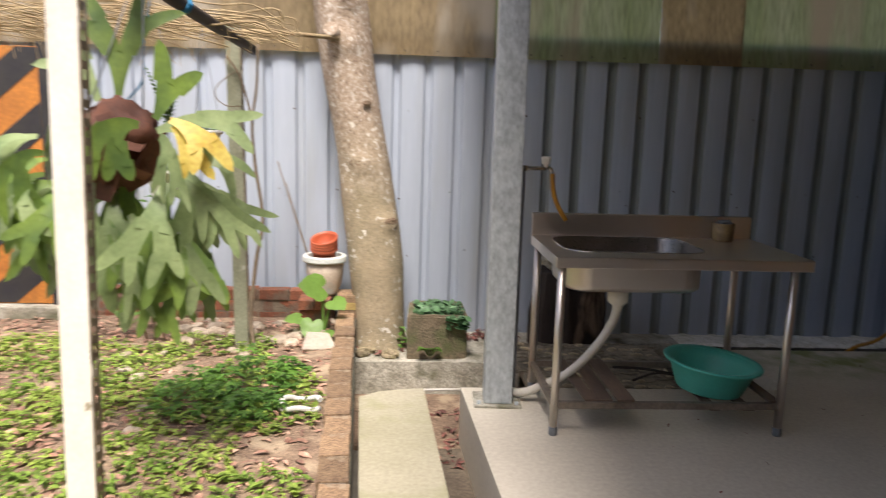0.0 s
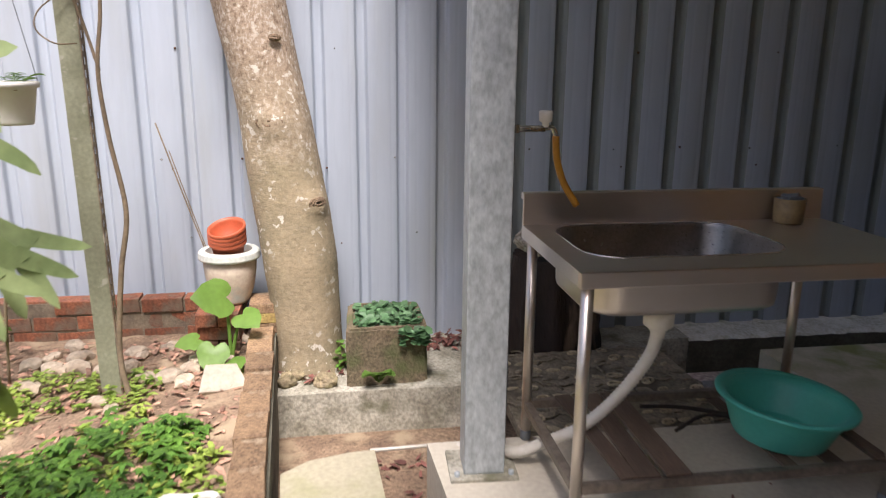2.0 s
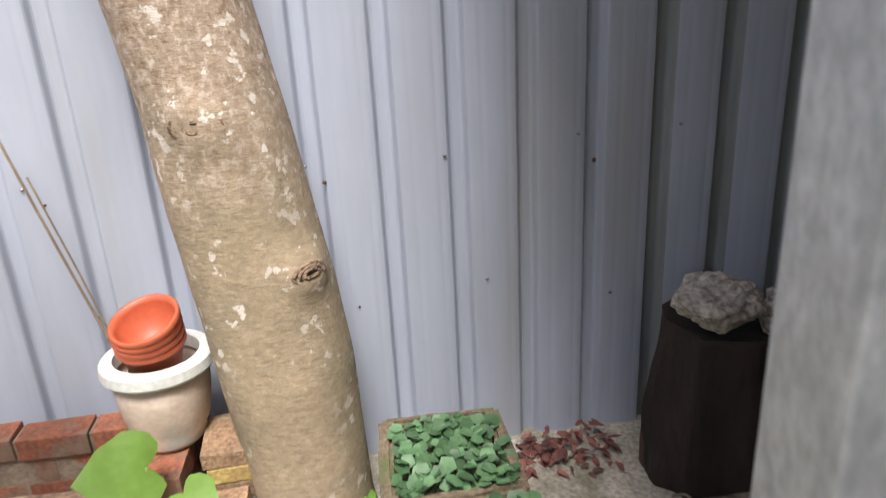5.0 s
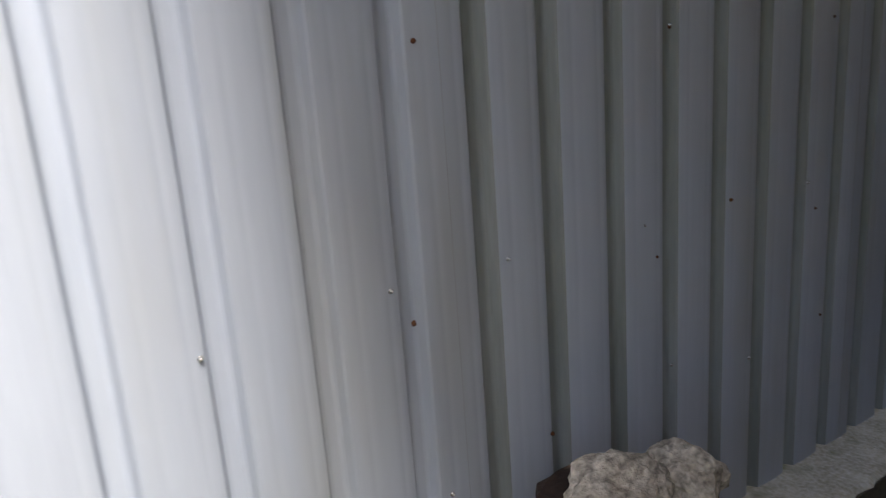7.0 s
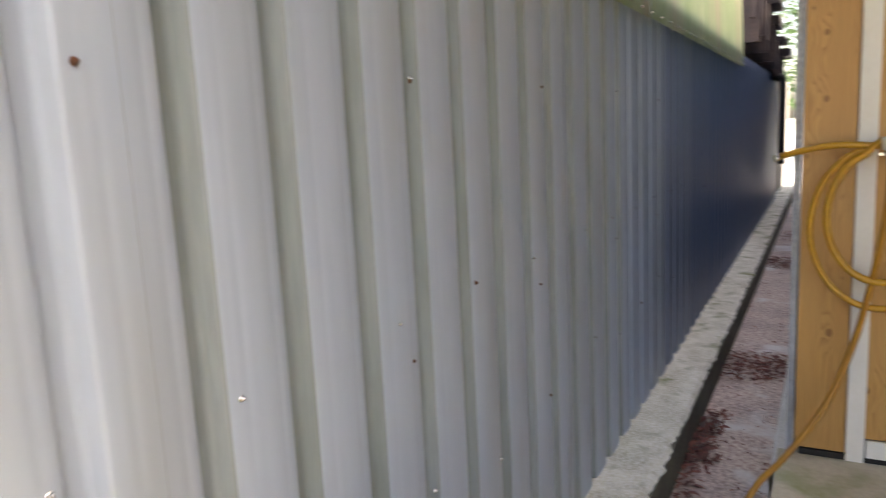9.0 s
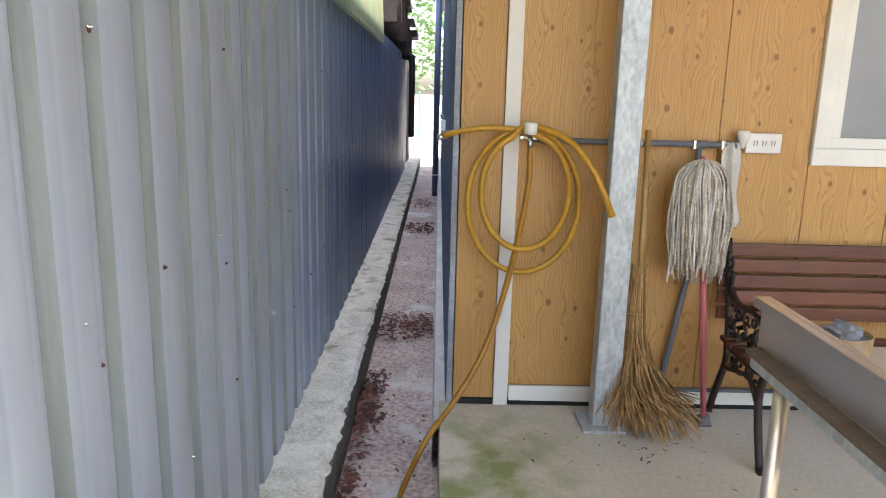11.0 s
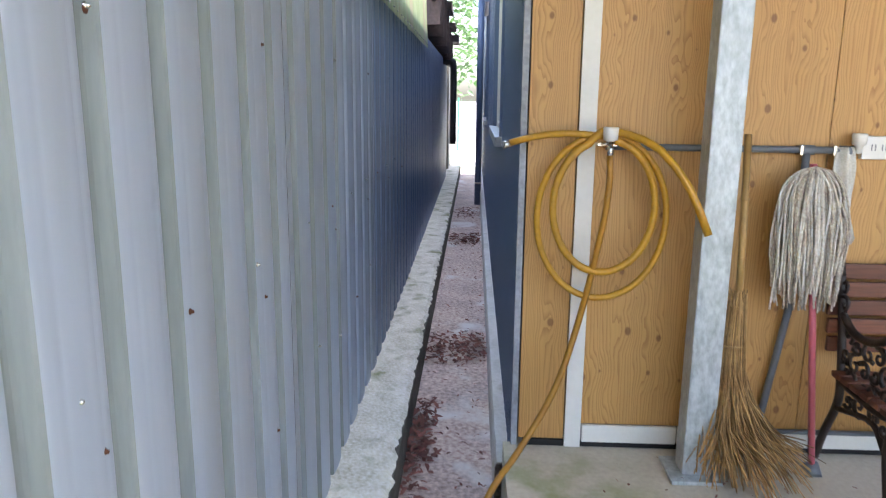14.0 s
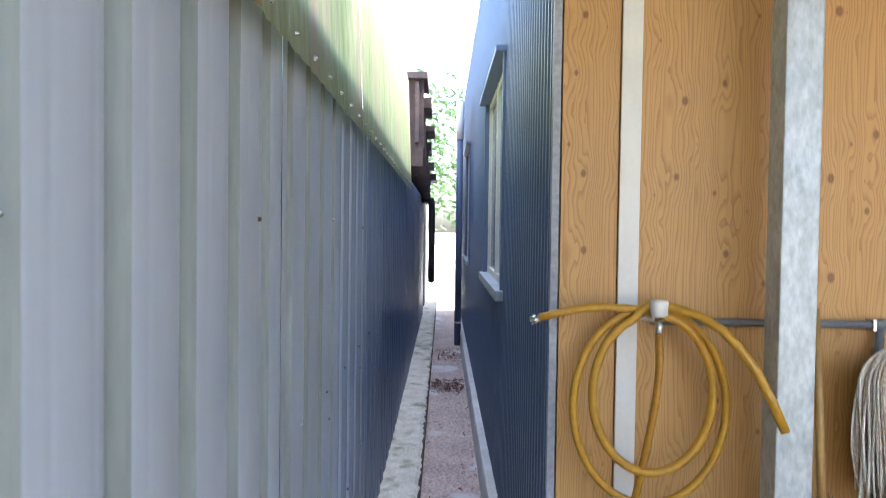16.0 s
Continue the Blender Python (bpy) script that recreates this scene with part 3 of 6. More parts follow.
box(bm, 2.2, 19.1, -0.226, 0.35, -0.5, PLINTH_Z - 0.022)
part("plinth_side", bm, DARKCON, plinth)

# ---- corrugated fence ----
fence = thing("wall_north", (0.345, 0, -0.1), "grey-blue corrugated steel sheet fence with rusty screws", "fence", kind="structure")


def rib(k):
    """Middle of the k-th groove: the sheets are lapped a little tighter by the tree than along the drain."""
    return 0.335 + (0.2243 if k < 0 else 0.217) * k if k < 6 else 1.42 + 0.2272 * (k - 5)


def sheet_line(k0, n):
    """Plan outline of n ribs from the k0-th: flat pans with two faint stiffeners, rounded grooves that sink away."""
    pts = []
    for k in range(k0, k0 + n):
        x = rib(k)
        pts.append(((rib(k - 1) + x) / 2, -0.004))
        for dx, dy in ((-0.088, -0.0035), (-0.074, -0.003), (-0.070, -0.0018), (-0.065, -0.0025), (-0.052, -0.001), (-0.043, 0.001), (-0.038, 0.006), (-0.031, 0.024), (-0.026, 0.029), (-0.018, 0.031), (0.004, 0.031),
                       (0.010, 0.029), (0.015, 0.024), (0.023, 0.006), (0.028, 0.001), (0.034, 0.0), (0.042, -0.0005), (0.052, -0.001), (0.064, -0.0025), (0.069, -0.0018), (0.074, -0.003), (0.088, -0.0035)):
            pts.append((x + dx, dy))
    pts.append(((rib(k0 + n - 1) + rib(k0 + n)) / 2, -0.004))
    return pts


def corrugated(bm, line, z0, z1, ybase, flip=1):
    cols = [[bm.verts.new((x, ybase + y * flip, z)) for z in (z0, z0 * 0.6 + z1 * 0.4, z1)] for x, y in line]
    for a, b in zip(cols, cols[1:]):
        for k in range(2):
            f = bm.faces.new((a[k], b[k], b[k + 1], a[k + 1]))
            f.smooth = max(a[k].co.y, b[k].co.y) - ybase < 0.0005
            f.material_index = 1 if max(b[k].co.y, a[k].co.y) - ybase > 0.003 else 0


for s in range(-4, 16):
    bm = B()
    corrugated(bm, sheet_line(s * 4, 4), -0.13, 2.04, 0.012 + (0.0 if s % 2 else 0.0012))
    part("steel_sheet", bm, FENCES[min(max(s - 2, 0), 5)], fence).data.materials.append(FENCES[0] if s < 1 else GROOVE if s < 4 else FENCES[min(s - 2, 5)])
bm = B()
box(bm, -5.5, 16.2, 0.05, 0.09, -0.5, 1.86)
part("backing", bm, GREYPLASTER, fence)

# screws: a pan-head on a washer
bm = B()
lathe(bm, [(0.0001, 0.009), (0.003, 0.008), (0.004, 0.005), (0.0042, 0.003), (0.006, 0.002), (0.0065, 0)], 0, 0, 10)
scr = mesh_of(bm, "screw")
scr.materials.append(CHROME)
scr_rust = scr.copy()
scr_rust.materials[0] = RUSTMAT
TOWALL = pose(0, 0, 0, 90, 0, 0)
row_mid = [-1.6, -1.15, -0.72, -0.31, 0.08, 0.501, 0.923, 1.257, 1.75, 2.152, 2.589, 3.151] + [3.55 + 0.44 * i for i in range(9)]
for i, x in enumerate(row_mid):
    piece("screw", scr_rust if i in (3, 9, 12, 15) else scr, fence, pose(x, 0.012, 0.945 if x < 0.6 else 0.985 + rng.uniform(-0.006, 0.006)) @ TOWALL)
    piece("screw", scr_rust if i % 3 == 1 else scr, fence, pose(x + 0.12, 0.012, (0.428, 0.471, 0.523)[i % 3]) @ TOWALL)
    if i % 2 == 0:
        piece("screw", scr_rust, fence, pose(x + 0.052, 0.012, 0.89 + rng.uniform(-0.015, 0.015)) @ TOWALL)
        piece("screw", scr_rust if i % 4 else scr, fence, pose(x + 0.11, 0.012, 1.52 + rng.uniform(-0.015, 0.015)) @ TOWALL)
for k in range(-11, 38):
    piece("screw", scr, fence, pose(rib(k) + 0.05, -0.033, 1.925) @ TOWALL)
bm = B()
lathe(bm, [(0.0001, 0.004), (0.008, 0.003), (0.011, 0)], 0, 0, 12, 0.3)
spot = mesh_of(bm, "rust_washer")
spot.materials.append(RUSTMAT)
piece("rust_washer", spot, fence, pose(1.86, 0.012, 1.515) @ TOWALL @ Matrix.Scale(0.75, 4))
piece("rust_washer", spot, fence, pose(0.975, 0.012, 0.893) @ TOWALL @ Matrix.Scale(0.6, 4))

# translucent sheets above the fence, leaning out a little, with a dirty lower flashing
upper = thing("upper_sheet", (0, 0, 1.9), "weathered fibreglass sheets above the fence, brown and algae green", "sheet", kind="structure")
for i, (x0, x1, m) in enumerate(((-5.6, -1.1, FIBRE_BROWN), (-1.1, 0.78, FIBRE_BROWN), (0.77, 1.95, FIBRE_GREEN), (1.95, 2.55, FIBRE_BROWN), (2.54, 4.2, FIBRE_GREEN),
                                 (4.19, 6.4, FIBRE_GREEN), (6.38, 8.6, FIBRE_GREEN))):
    bm = B()
    cols = []
    k = int((x1 - x0) / 0.04)
    for a in range(k + 1):
        x = x0 + (x1 - x0) * a / k
        w = 0.004 * math.cos(x * 2 * math.pi / 0.114) + noise.noise((x * 1.5, 0, 0)) * 0.004
        cols.append([bm.verts.new((x, -0.026 - 0.004 * (i % 2) + w + 0.04 * (z - 1.9), z)) for z in (1.895 + noise.noise((x * 3, 1, 0)) * 0.002, 2.2, 2.6, 3.0)])
    for a, b in zip(cols, cols[1:]):
        for q in range(3):
            bm.faces.new((a[q], b[q], b[q + 1], a[q + 1])).smooth = True
    part("fibreglass_sheet", bm, m, upper)
# roof over the concrete floor
bm = B()
line = [(0.44 + 0.06 * i, (0.018 if i % 3 == 0 else 0)) for i in range(57)]
cols = [[bm.verts.new((x, y, 3.02 + dz - 0.03 * y)) for y in (-9, -4, 0.12)] for x, dz in line]
for a, b in zip(cols, cols[1:]):
    for q in range(2):
        bm.faces.new((a[q], a[q + 1], b[q + 1], b[q]))
solid("roof", bm, ROOFMAT, "grey corrugated steel roof over the yard", "roof", "structure")
bm = B()
for x in (0.66, 2.0, 3.4):
    box(bm, x - 0.04, x + 0.04, -9, 0.1, 2.86, 2.985)
box(bm, 0.6, 3.5, -1.66, -1.58, 2.75, 2.86)
solid("roof_beam", bm, GALV, "galvanised steel beams below the roof", "beam", "structure")

# ---- the house with pine-print boards and blue side ----
HX = 3.60
house = thing("house", (4.5, -3, 0), "single-storey house clad in pine-print boards and blue steel", "house", kind="structure")
WIN = (-3.45, -2.247, 1.143, 2.25)
bm = B()
box(bm, HX + 0.03, HX + 0.15, -0.74, -0.735 + 0.001, 0.02, 3.1)
box(bm, HX + 0.022, HX + 0.12, WIN[1], -0.75, 0.012, 3.1)
box(bm, HX + 0.022, HX + 0.12, -9, WIN[0], 0.012, 3.1)
box(bm, HX + 0.022, HX + 0.12, WIN[0], WIN[1], 0.012, WIN[2])
box(bm, HX + 0.022, HX + 0.12, WIN[0], WIN[1], WIN[3], 3.1)
part("wall_core", bm, GREYPLASTER, house)
seams = [-0.732, -0.918, -1.42, -1.847, -2.247, -2.62, -3.03, -3.45, -3.9, -4.35, -4.8, -5.3, -5.8, -6.3, -6.8, -7.4, -8.0, -9.0]
for a, b in zip(seams, seams[1:]):
    spans = [(0.03 if a > -0.9 else 0.1, 3.05)]
    if b >= WIN[0] - 0.01 and a <= WIN[1] + 0.01:
        spans = [(0.1, WIN[2]), (WIN[3], 3.05)]
    for z0, z1 in spans:
        bm = B()
        box(bm, HX, HX + 0.02, b + 0.0015, a - 0.0015, z0, z1, 0.0015)
        part("pine_board", bm, PINE, house)
bm = B()
box(bm, HX - 0.012, HX - 0.001, -0.985, -0.92, 0.0, 3.05, 0.002)
part("white_strip", bm, WHITE, house, "white plastic joint strip")
for y0, y1 in ((-1.37, -0.99), (-8.9, -1.375)):
    bm = B()
    box(bm, HX - 0.016, HX - 0.001, y0, y1, 0.025, 0.098, 0.003)
    part("baseboard", bm, WHITE, house, "white plastic skirting")
bm = B()
box(bm, HX - 0.005, HX + 0.02, -8.9, -0.75, -0.002, 0.024)
part("shadow_gap", bm, DARK, house)

# blue corrugated side along the drain
SIDE = -0.715
W1, W2 = (5.42, 7.2, 1.16, 2.52), (10.6, 12.2, 1.1, 2.6)


def blue_sheet(bm, x0, x1, z0, z1):
    n = int((x1 - x0) / 0.075)
    cols = []
    for i in range(n + 1):
        x = x0 + (x1 - x0) * i / n
        for dx, dy in ((0, 0), (0.008, 0.014), (0.030, 0.014), (0.038, 0)):
            if x + dx <= x1 + 0.001:
                cols.append([bm.verts.new((x + dx, SIDE + dy, z)) for z in (z0, z1)])
    for a, b in zip(cols, cols[1:]):
        bm.faces.new((a[0], a[1], b[1], b[0]))


def blue(x0, x1, z0, z1):
    bm = B()
    blue_sheet(bm, x0, x1, z0, z1)
    part("blue_sheet", bm, BLUE, house)


xs = [HX + 0.035, W1[0], W1[1], W2[0], W2[1], 17.5]
for i in range(5):
    if i in (1, 3):
        w = W1 if i == 1 else W2
        blue(xs[i], xs[i + 1], -0.09, w[2])
        blue(xs[i], xs[i + 1], w[3], 3.8)
    else:
        blue(xs[i], xs[i + 1], -0.09, 3.8)
bm = B()
box(bm, HX - 0.006, HX + 0.03, SIDE - 0.012, SIDE + 0.012, -0.005, 3.1)
part("corner_trim", bm, mat("grey_blue_trim", (0.34, 0.36, 0.40), rough=0.5, bump=0.02), house)
bm = B()
box(bm, HX + 0.12, 17.5, -8.9, SIDE - 0.35, 3.05, 3.8)
box(bm, 9.0, 17.5, SIDE - 0.4, SIDE - 0.3, -0.3, 3.8)
part("house_top", bm, ROOFMAT, house)
bm = B()
box(bm, HX - 0.02, 17.6, SIDE - 0.2, SIDE + 0.02, 3.8, 3.84)
part("roof_edge", bm, WHITE, house)
# stepped cement lip below the blue side
bm = B()
rows = []
for i in range(140):
    x = HX + i * 0.1
    e = noise.noise((x * 7, 9, 0)) * 0.008
    rows.append([bm.verts.new(p) for p in ((x, SIDE - 0.05, -0.085), (x, SIDE + 0.066 + e, -0.088 + e), (x, SIDE + 0.074 + e, -0.11), (x, SIDE + 0.074 + e, -0.5))])
for a, b in zip(rows, rows[1:]):
    for k in range(3):
        bm.faces.new((a[k], b[k], b[k + 1], a[k + 1]))
part("cement_lip", bm, mat("pale_cement", (0.78, 0.78, 0.76), (0.66, 0.66, 0.63), rough=0.9, big=5, fine=50, bump=0.3, stain=(0.34, 0.35, 0.27), stain_scale=3, stain_lo=0.6, stain_hi=0.72), house)


def side_window(w):
    x0, x1, z0, z1 = w
    win = thing("window", (x0, SIDE, z0), "", "")
    win.parent = house
    win.location = Vector((x0, SIDE, z0)) - Vector(house.location)
    trim = BLUE
    bm = B()
    box(bm, x0 - 0.05, x1 + 0.05, SIDE - 0.02, SIDE + 0.075, z1, z1 + 0.03)
    part("hood", bm, trim, win)
    bm = B()
    box(bm, x0 - 0.05, x1 + 0.05, SIDE - 0.02, SIDE + 0.06, z0 - 0.06, z0, 0.006)
    part("sill", bm, mat("grey_sill", (0.42, 0.46, 0.50), rough=0.5, bump=0.02), win)
    for a, b in ((x0 - 0.02, x0 + 0.03), (x1 - 0.03, x1 + 0.02)):
        bm = B()
        box(bm, a, b, SIDE - 0.06, SIDE + 0.03, z0, z1)
        part("jamb", bm, trim, win)
    for a, b in ((x0 + 0.03, x0 + 0.07), ((x0 + x1) / 2 - 0.03, (x0 + x1) / 2 + 0.03), (x1 - 0.07, x1 - 0.03)):
        bm = B()
        box(bm, a, b, SIDE - 0.045, SIDE - 0.005, z0, z1)
        part("frame_bar", bm, WHITE, win)
    for a, b in ((z0, z0 + 0.045), (z1 - 0.045, z1)):
        bm = B()
        box(bm, x0 + 0.03, x1 - 0.03, SIDE - 0.05, SIDE - 0.008, a, b)
        part("frame_bar", bm, WHITE, win)
    bm = B()
    box(bm, x0 + 0.03, x1 - 0.03, SIDE - 0.04, SIDE - 0.03, z0 + 0.02, z1 - 0.02)
    part("pane", bm, GLASS, win)


side_window(W1)
side_window(W2)

# window in the pine wall
win = thing("window", (HX, WIN[1], WIN[2]), "", "")
win.parent = house
win.location = Vector((HX, WIN[1], WIN[2])) - Vector(house.location)
y0, y1, z0, z1 = WIN
for a in ((y0, y1, z0, z0 + 0.075), (y0, y1, z1 - 0.075, z1), (y0, y0 + 0.075, z0 + 0.075, z1 - 0.075), (y1 - 0.075, y1, z0 + 0.075, z1 - 0.075)):
    bm = B()
    box(bm, HX - 0.025, HX + 0.06, *a, 0.004)
    part("window_frame", bm, WHITE, win, "white plastic frame")
for a in ((y0 + 0.075, y1 - 0.075, z0 + 0.075, z0 + 0.12), (y1 - 0.12, y1 - 0.075, z0 + 0.12, z1 - 0.075), ((y0 + y1) / 2 - 0.03, (y0 + y1) / 2 + 0.03, z0 + 0.12, z1 - 0.075)):
    bm = B()
    box(bm, HX - 0.008, HX + 0.045, *a, 0.003)
    part("sash", bm, WHITE, win)
bm = B()
box(bm, HX + 0.02, HX + 0.03, y0 + 0.05, y1 - 0.05, z0 + 0.05, z1 - 0.05)
part("pane", bm, GLASS, win, "grey frosted pane")

# ---- garden bed ----
bm = B()
nx, ny = 70, 130
grid = {}
for i in range(nx + 1):
    for j in range(ny + 1):
        y = -9 + (8.93) * j / ny
        x1 = min(skew(-0.20, y), -0.15)
        x = -5.0 + (x1 + 5.0) * i / nx
        d = noise.noise((x * 2, y * 2, 0)) * 0.025 + noise.noise((x * 7, y * 7, 1)) * 0.012
        grid[i, j] = bm.verts.new((x, y, 0.045 + d))
for i in range(nx):
    for j in range(ny):
        bm.faces.new((grid[i, j], grid[i + 1, j], grid[i + 1, j + 1], grid[i, j + 1])).smooth = True
solid("garden_soil", bm, SOIL, "brown soil bed littered with dead leaves and stones", "soil", "structure")
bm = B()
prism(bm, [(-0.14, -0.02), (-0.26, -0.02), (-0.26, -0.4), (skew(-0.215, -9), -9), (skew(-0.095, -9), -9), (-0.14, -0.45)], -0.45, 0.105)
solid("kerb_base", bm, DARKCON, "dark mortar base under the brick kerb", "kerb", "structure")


# ---- tree ----
tree = thing("tree", (0.0, -0.3, -0.1), "leaning tree trunk with blotched brown bark and cut knots", "tree")
axis = [(-0.1, 0.005, -0.30, 0.185), (0.0, 0.002, -0.30, 0.168), (0.22, -0.006, -0.30, 0.168), (0.48, -0.024, -0.30, 0.177), (0.72, -0.055, -0.29, 0.176),
        (0.95, -0.091, -0.28, 0.171), (1.18, -0.124, -0.27, 0.163), (1.39, -0.161, -0.26, 0.158), (1.73, -0.223, -0.25, 0.162), (2.2, -0.285, -0.24, 0.168),
        (2.7, -0.36, -0.22, 0.17), (3.3, -0.42, -0.2, 0.16), (3.9, -0.5, -0.2, 0.15)]
bm = B()
rings = []
for i in range(150):
    z = -0.1 + 4.0 * i / 149
    k = max(j for j in range(len(axis) - 1) if axis[j][0] <= z + 1e-6)
    a, b = axis[k], axis[k + 1]
    t = (z - a[0]) / (b[0] - a[0])
    cx, cy, r = (a[q] + (b[q] - a[q]) * t for q in (1, 2, 3))
    cx, r = cx + 0.015, r * 1.06
    ring = []
    for s in range(56):
        an = 2 * math.pi * s / 56
        d = Vector((math.cos(an), math.sin(an), 0))
        rr = r * (1 + 0.05 * noise.noise(d * 1.4 + Vector((0, 0, z * 1.3))) + 0.014 * noise.noise(d * 6 + Vector((0, 0, z * 9)))
                  + 0.005 * noise.noise(d * 18 + Vector((0, 0, z * 24))))
        for kz, ka, kr, kh in ((1.165, -95, 0.065, 0.024), (0.78, -45, 0.06, 0.034), (1.93, -85, 0.07, 0.03), (2.19, -70, 0.06, 0.03)):
            da = math.remainder(an - radians(ka), 2 * math.pi) * r
            q = math.hypot(da, (z - kz) * 1.2) / kr
            rr += kh * (math.exp(-q * q) - 0.75 * math.exp(-(q * 2.6) ** 2))
        ring.append(bm.verts.new((cx + d.x * rr, cy + d.y * rr, z)))
    rings.append(ring)
for a, b in zip(rings, rings[1:]):
    for s in range(56):
        bm.faces.new((a[s], a[(s + 1) % 56], b[(s + 1) % 56], b[s])).smooth = True
bm.faces.new(rings[-1])
part("trunk", bm, BARK, tree)
for p0, p1 in (((-0.29, -0.36, 1.95), (-0.31, -0.50, 2.0)), ((-0.28, -0.33, 2.2), (-0.22, -0.46, 2.28))):
    bm = B()
    tube(bm, [p0, p1], [0.055, 0.045], 14)
    part("cut_stub", bm, BARK, tree, "sawn-off branch stub")

SCAR = mat("healed_knot_bark", (0.28, 0.20, 0.13), (0.18, 0.125, 0.08), rough=0.95, big=30, fine=110, bump=0.9, grain=0.6)
for kz, cx, cy, r, ka, wide in ((1.165, -0.107, -0.27, 0.168, -95, 0.06), (0.78, -0.05, -0.29, 0.19, -45, 0.05), (1.55, -0.17, -0.26, 0.172, -60, 0.03)):
    d = Vector((math.cos(radians(ka)), math.sin(radians(ka)), 0))
    side = Vector((-d.y, d.x, 0))
    c = Vector((cx, cy, kz)) + d * (r + 0.012)
    bm = B()
    for q in range(3):
        g = 1 - 0.27 * q
        pts = [c + side * (math.cos(a) * wide * g) + Vector((0, 0, math.sin(a) * wide * 0.48 * g)) + d * (0.003 * q - 0.25 * (math.cos(a) * wide * g) ** 2 / r - 0.006 + 0.004 * noise.noise((a * 2, q, kz)))
               for a in (2 * math.pi * k / 18 for k in range(19))]
        tube(bm, pts, wide * 0.13, 6, False)
    part("knot", bm, SCAR, tree, "dark wrinkled knot scar")

# ---- planter of rough concrete with creeping begonias ----
planter = thing("planter", (0.40, -0.42, PLINTH_Z), "square rough concrete planter full of small round green leaves", "planter")
bm = B()
x0, x1, yb, yf, zt = 0.205, 0.605, -0.22, -0.64, 0.195
outer = [(x0, yf), (x1, yf + 0.02), (x1 - 0.01, yb), (x0 + 0.02, yb)]
inner = [(x0 + 0.045, yf + 0.05), (x1 - 0.045, yf + 0.06), (x1 - 0.05, yb - 0.04), (x0 + 0.06, yb - 0.04)]
vo = [[bm.verts.new((x, y, z)) for x, y in outer] for z in (PLINTH_Z, zt)]
vi = [[bm.verts.new((x, y, z)) for x, y in inner] for z in (zt, zt - 0.06)]
for k in range(4):
    q = (k + 1) % 4
    bm.faces.new((vo[0][k], vo[0][q], vo[1][q], vo[1][k]))
    bm.faces.new((vo[1][k], vo[1][q], vi[0][q], vi[0][k]))
    bm.faces.new((vi[0][k], vi[0][q], vi[1][q], vi[1][k]))
bm.faces.new(vi[1])
bmesh.ops.bevel(bm, geom=bm.edges[:], offset=0.012, segments=2, affect="EDGES")
bmesh.ops.subdivide_edges(bm, edges=[e for e in bm.edges if e.calc_length() > 0.08], cuts=4, use_grid_fill=True)
bmesh.ops.triangulate(bm, faces=bm.faces[:])
for v in bm.verts:
    v.co += Vector((noise.noise(v.co * 14), noise.noise(v.co * 13 + Vector((5, 0, 0))), noise.noise(v.co * 15 + Vector((0, 7, 0)))) ) * 0.006
part("planter_box", bm, mat("mossy_planter", (0.20, 0.155, 0.10), (0.13, 0.11, 0.065), rough=0.95, big=9, fine=70, bump=0.7, grain=0.5,
                            stain=(0.11, 0.13, 0.05), stain_scale=5, stain_lo=0.5, stain_hi=0.66), planter)


def disc_leaf(bm, c, n, r):
    """A round scalloped leaf."""
    n = Vector(n).normalized()
    a = n.orthogonal().normalized()
    b = n.cross(a)
    mid = bm.verts.new(Vector(c) - n * r * 0.15)
    rim = [bm.verts.new(Vector(c) + (a * math.cos(t) + b * math.sin(t)) * r * (1 + 0.1 * math.cos(5 * t)) + n * r * 0.1 * math.sin(2 * t))
           for t in (2 * math.pi * k / 10 for k in range(10))]
    for k in range(10):
        bm.faces.new((mid, rim[k], rim[(k + 1) % 10])).smooth = True


bm = B()
for i in range(300):
    x, y = rng.uniform(x0 + 0.05, x1 - 0.03), rng.uniform(yf + 0.04, yb - 0.05)
    h = -0.028 + 0.05 * rng.random()
    if rng.random() < 0.14:
        x, y, h = x1 - rng.random() * 0.14, yf - 0.01 - 0.015 * rng.random(), -0.08 * rng.random()
    disc_leaf(bm, (x, y, zt + h), (rng.uniform(-0.6, 0.6), rng.uniform(-0.8, 0.4), 1), rng.uniform(0.012, 0.026))
part("foliage", bm, SAXI, planter, "round grey-green leaves")


def fern_frond(bm, root, way, length, droop=0.4, leaflets=12, w=0.05):
    way = Vector(way).normalized()
    side = way.cross(Vector((0, 0, 1))).normalized()
    pts = [Vector(root) + way * length * t - Vector((0, 0, droop * length * t * t)) for t in (i / leaflets for i in range(leaflets + 1))]
    tube(bm, pts, 0.0012, 4, False)
    for i in range(1, leaflets):
        t = i / leaflets
        l = w * math.sin(math.pi * (0.15 + 0.8 * t)) + 0.006
        for s in (-1, 1):
            leaf(bm, pts[i], side * s + way * 0.35, l, length / leaflets * 0.75, 0.1, seg=2)


small_fern = thing("fern", (0.34, -0.65, PLINTH_Z), "small green fern growing at the planter's foot", "fern")
for i in range(7):
    bm = B()
    a = radians(200 + 140 * i / 6)
    fern_frond(bm, (0.36, -0.655, PLINTH_Z + 0.02), (math.cos(a) * 0.55, -0.35, 0.9 + 0.7 * rng.random()), rng.uniform(0.15, 0.24), 0.6, 16, 0.03)
    part("frond", bm, FERN, small_fern)
shoot = thing("seedling", (0.185, -0.4, PLINTH_Z), "small leafy seedling between trunk and planter", "plant")
bm = B()
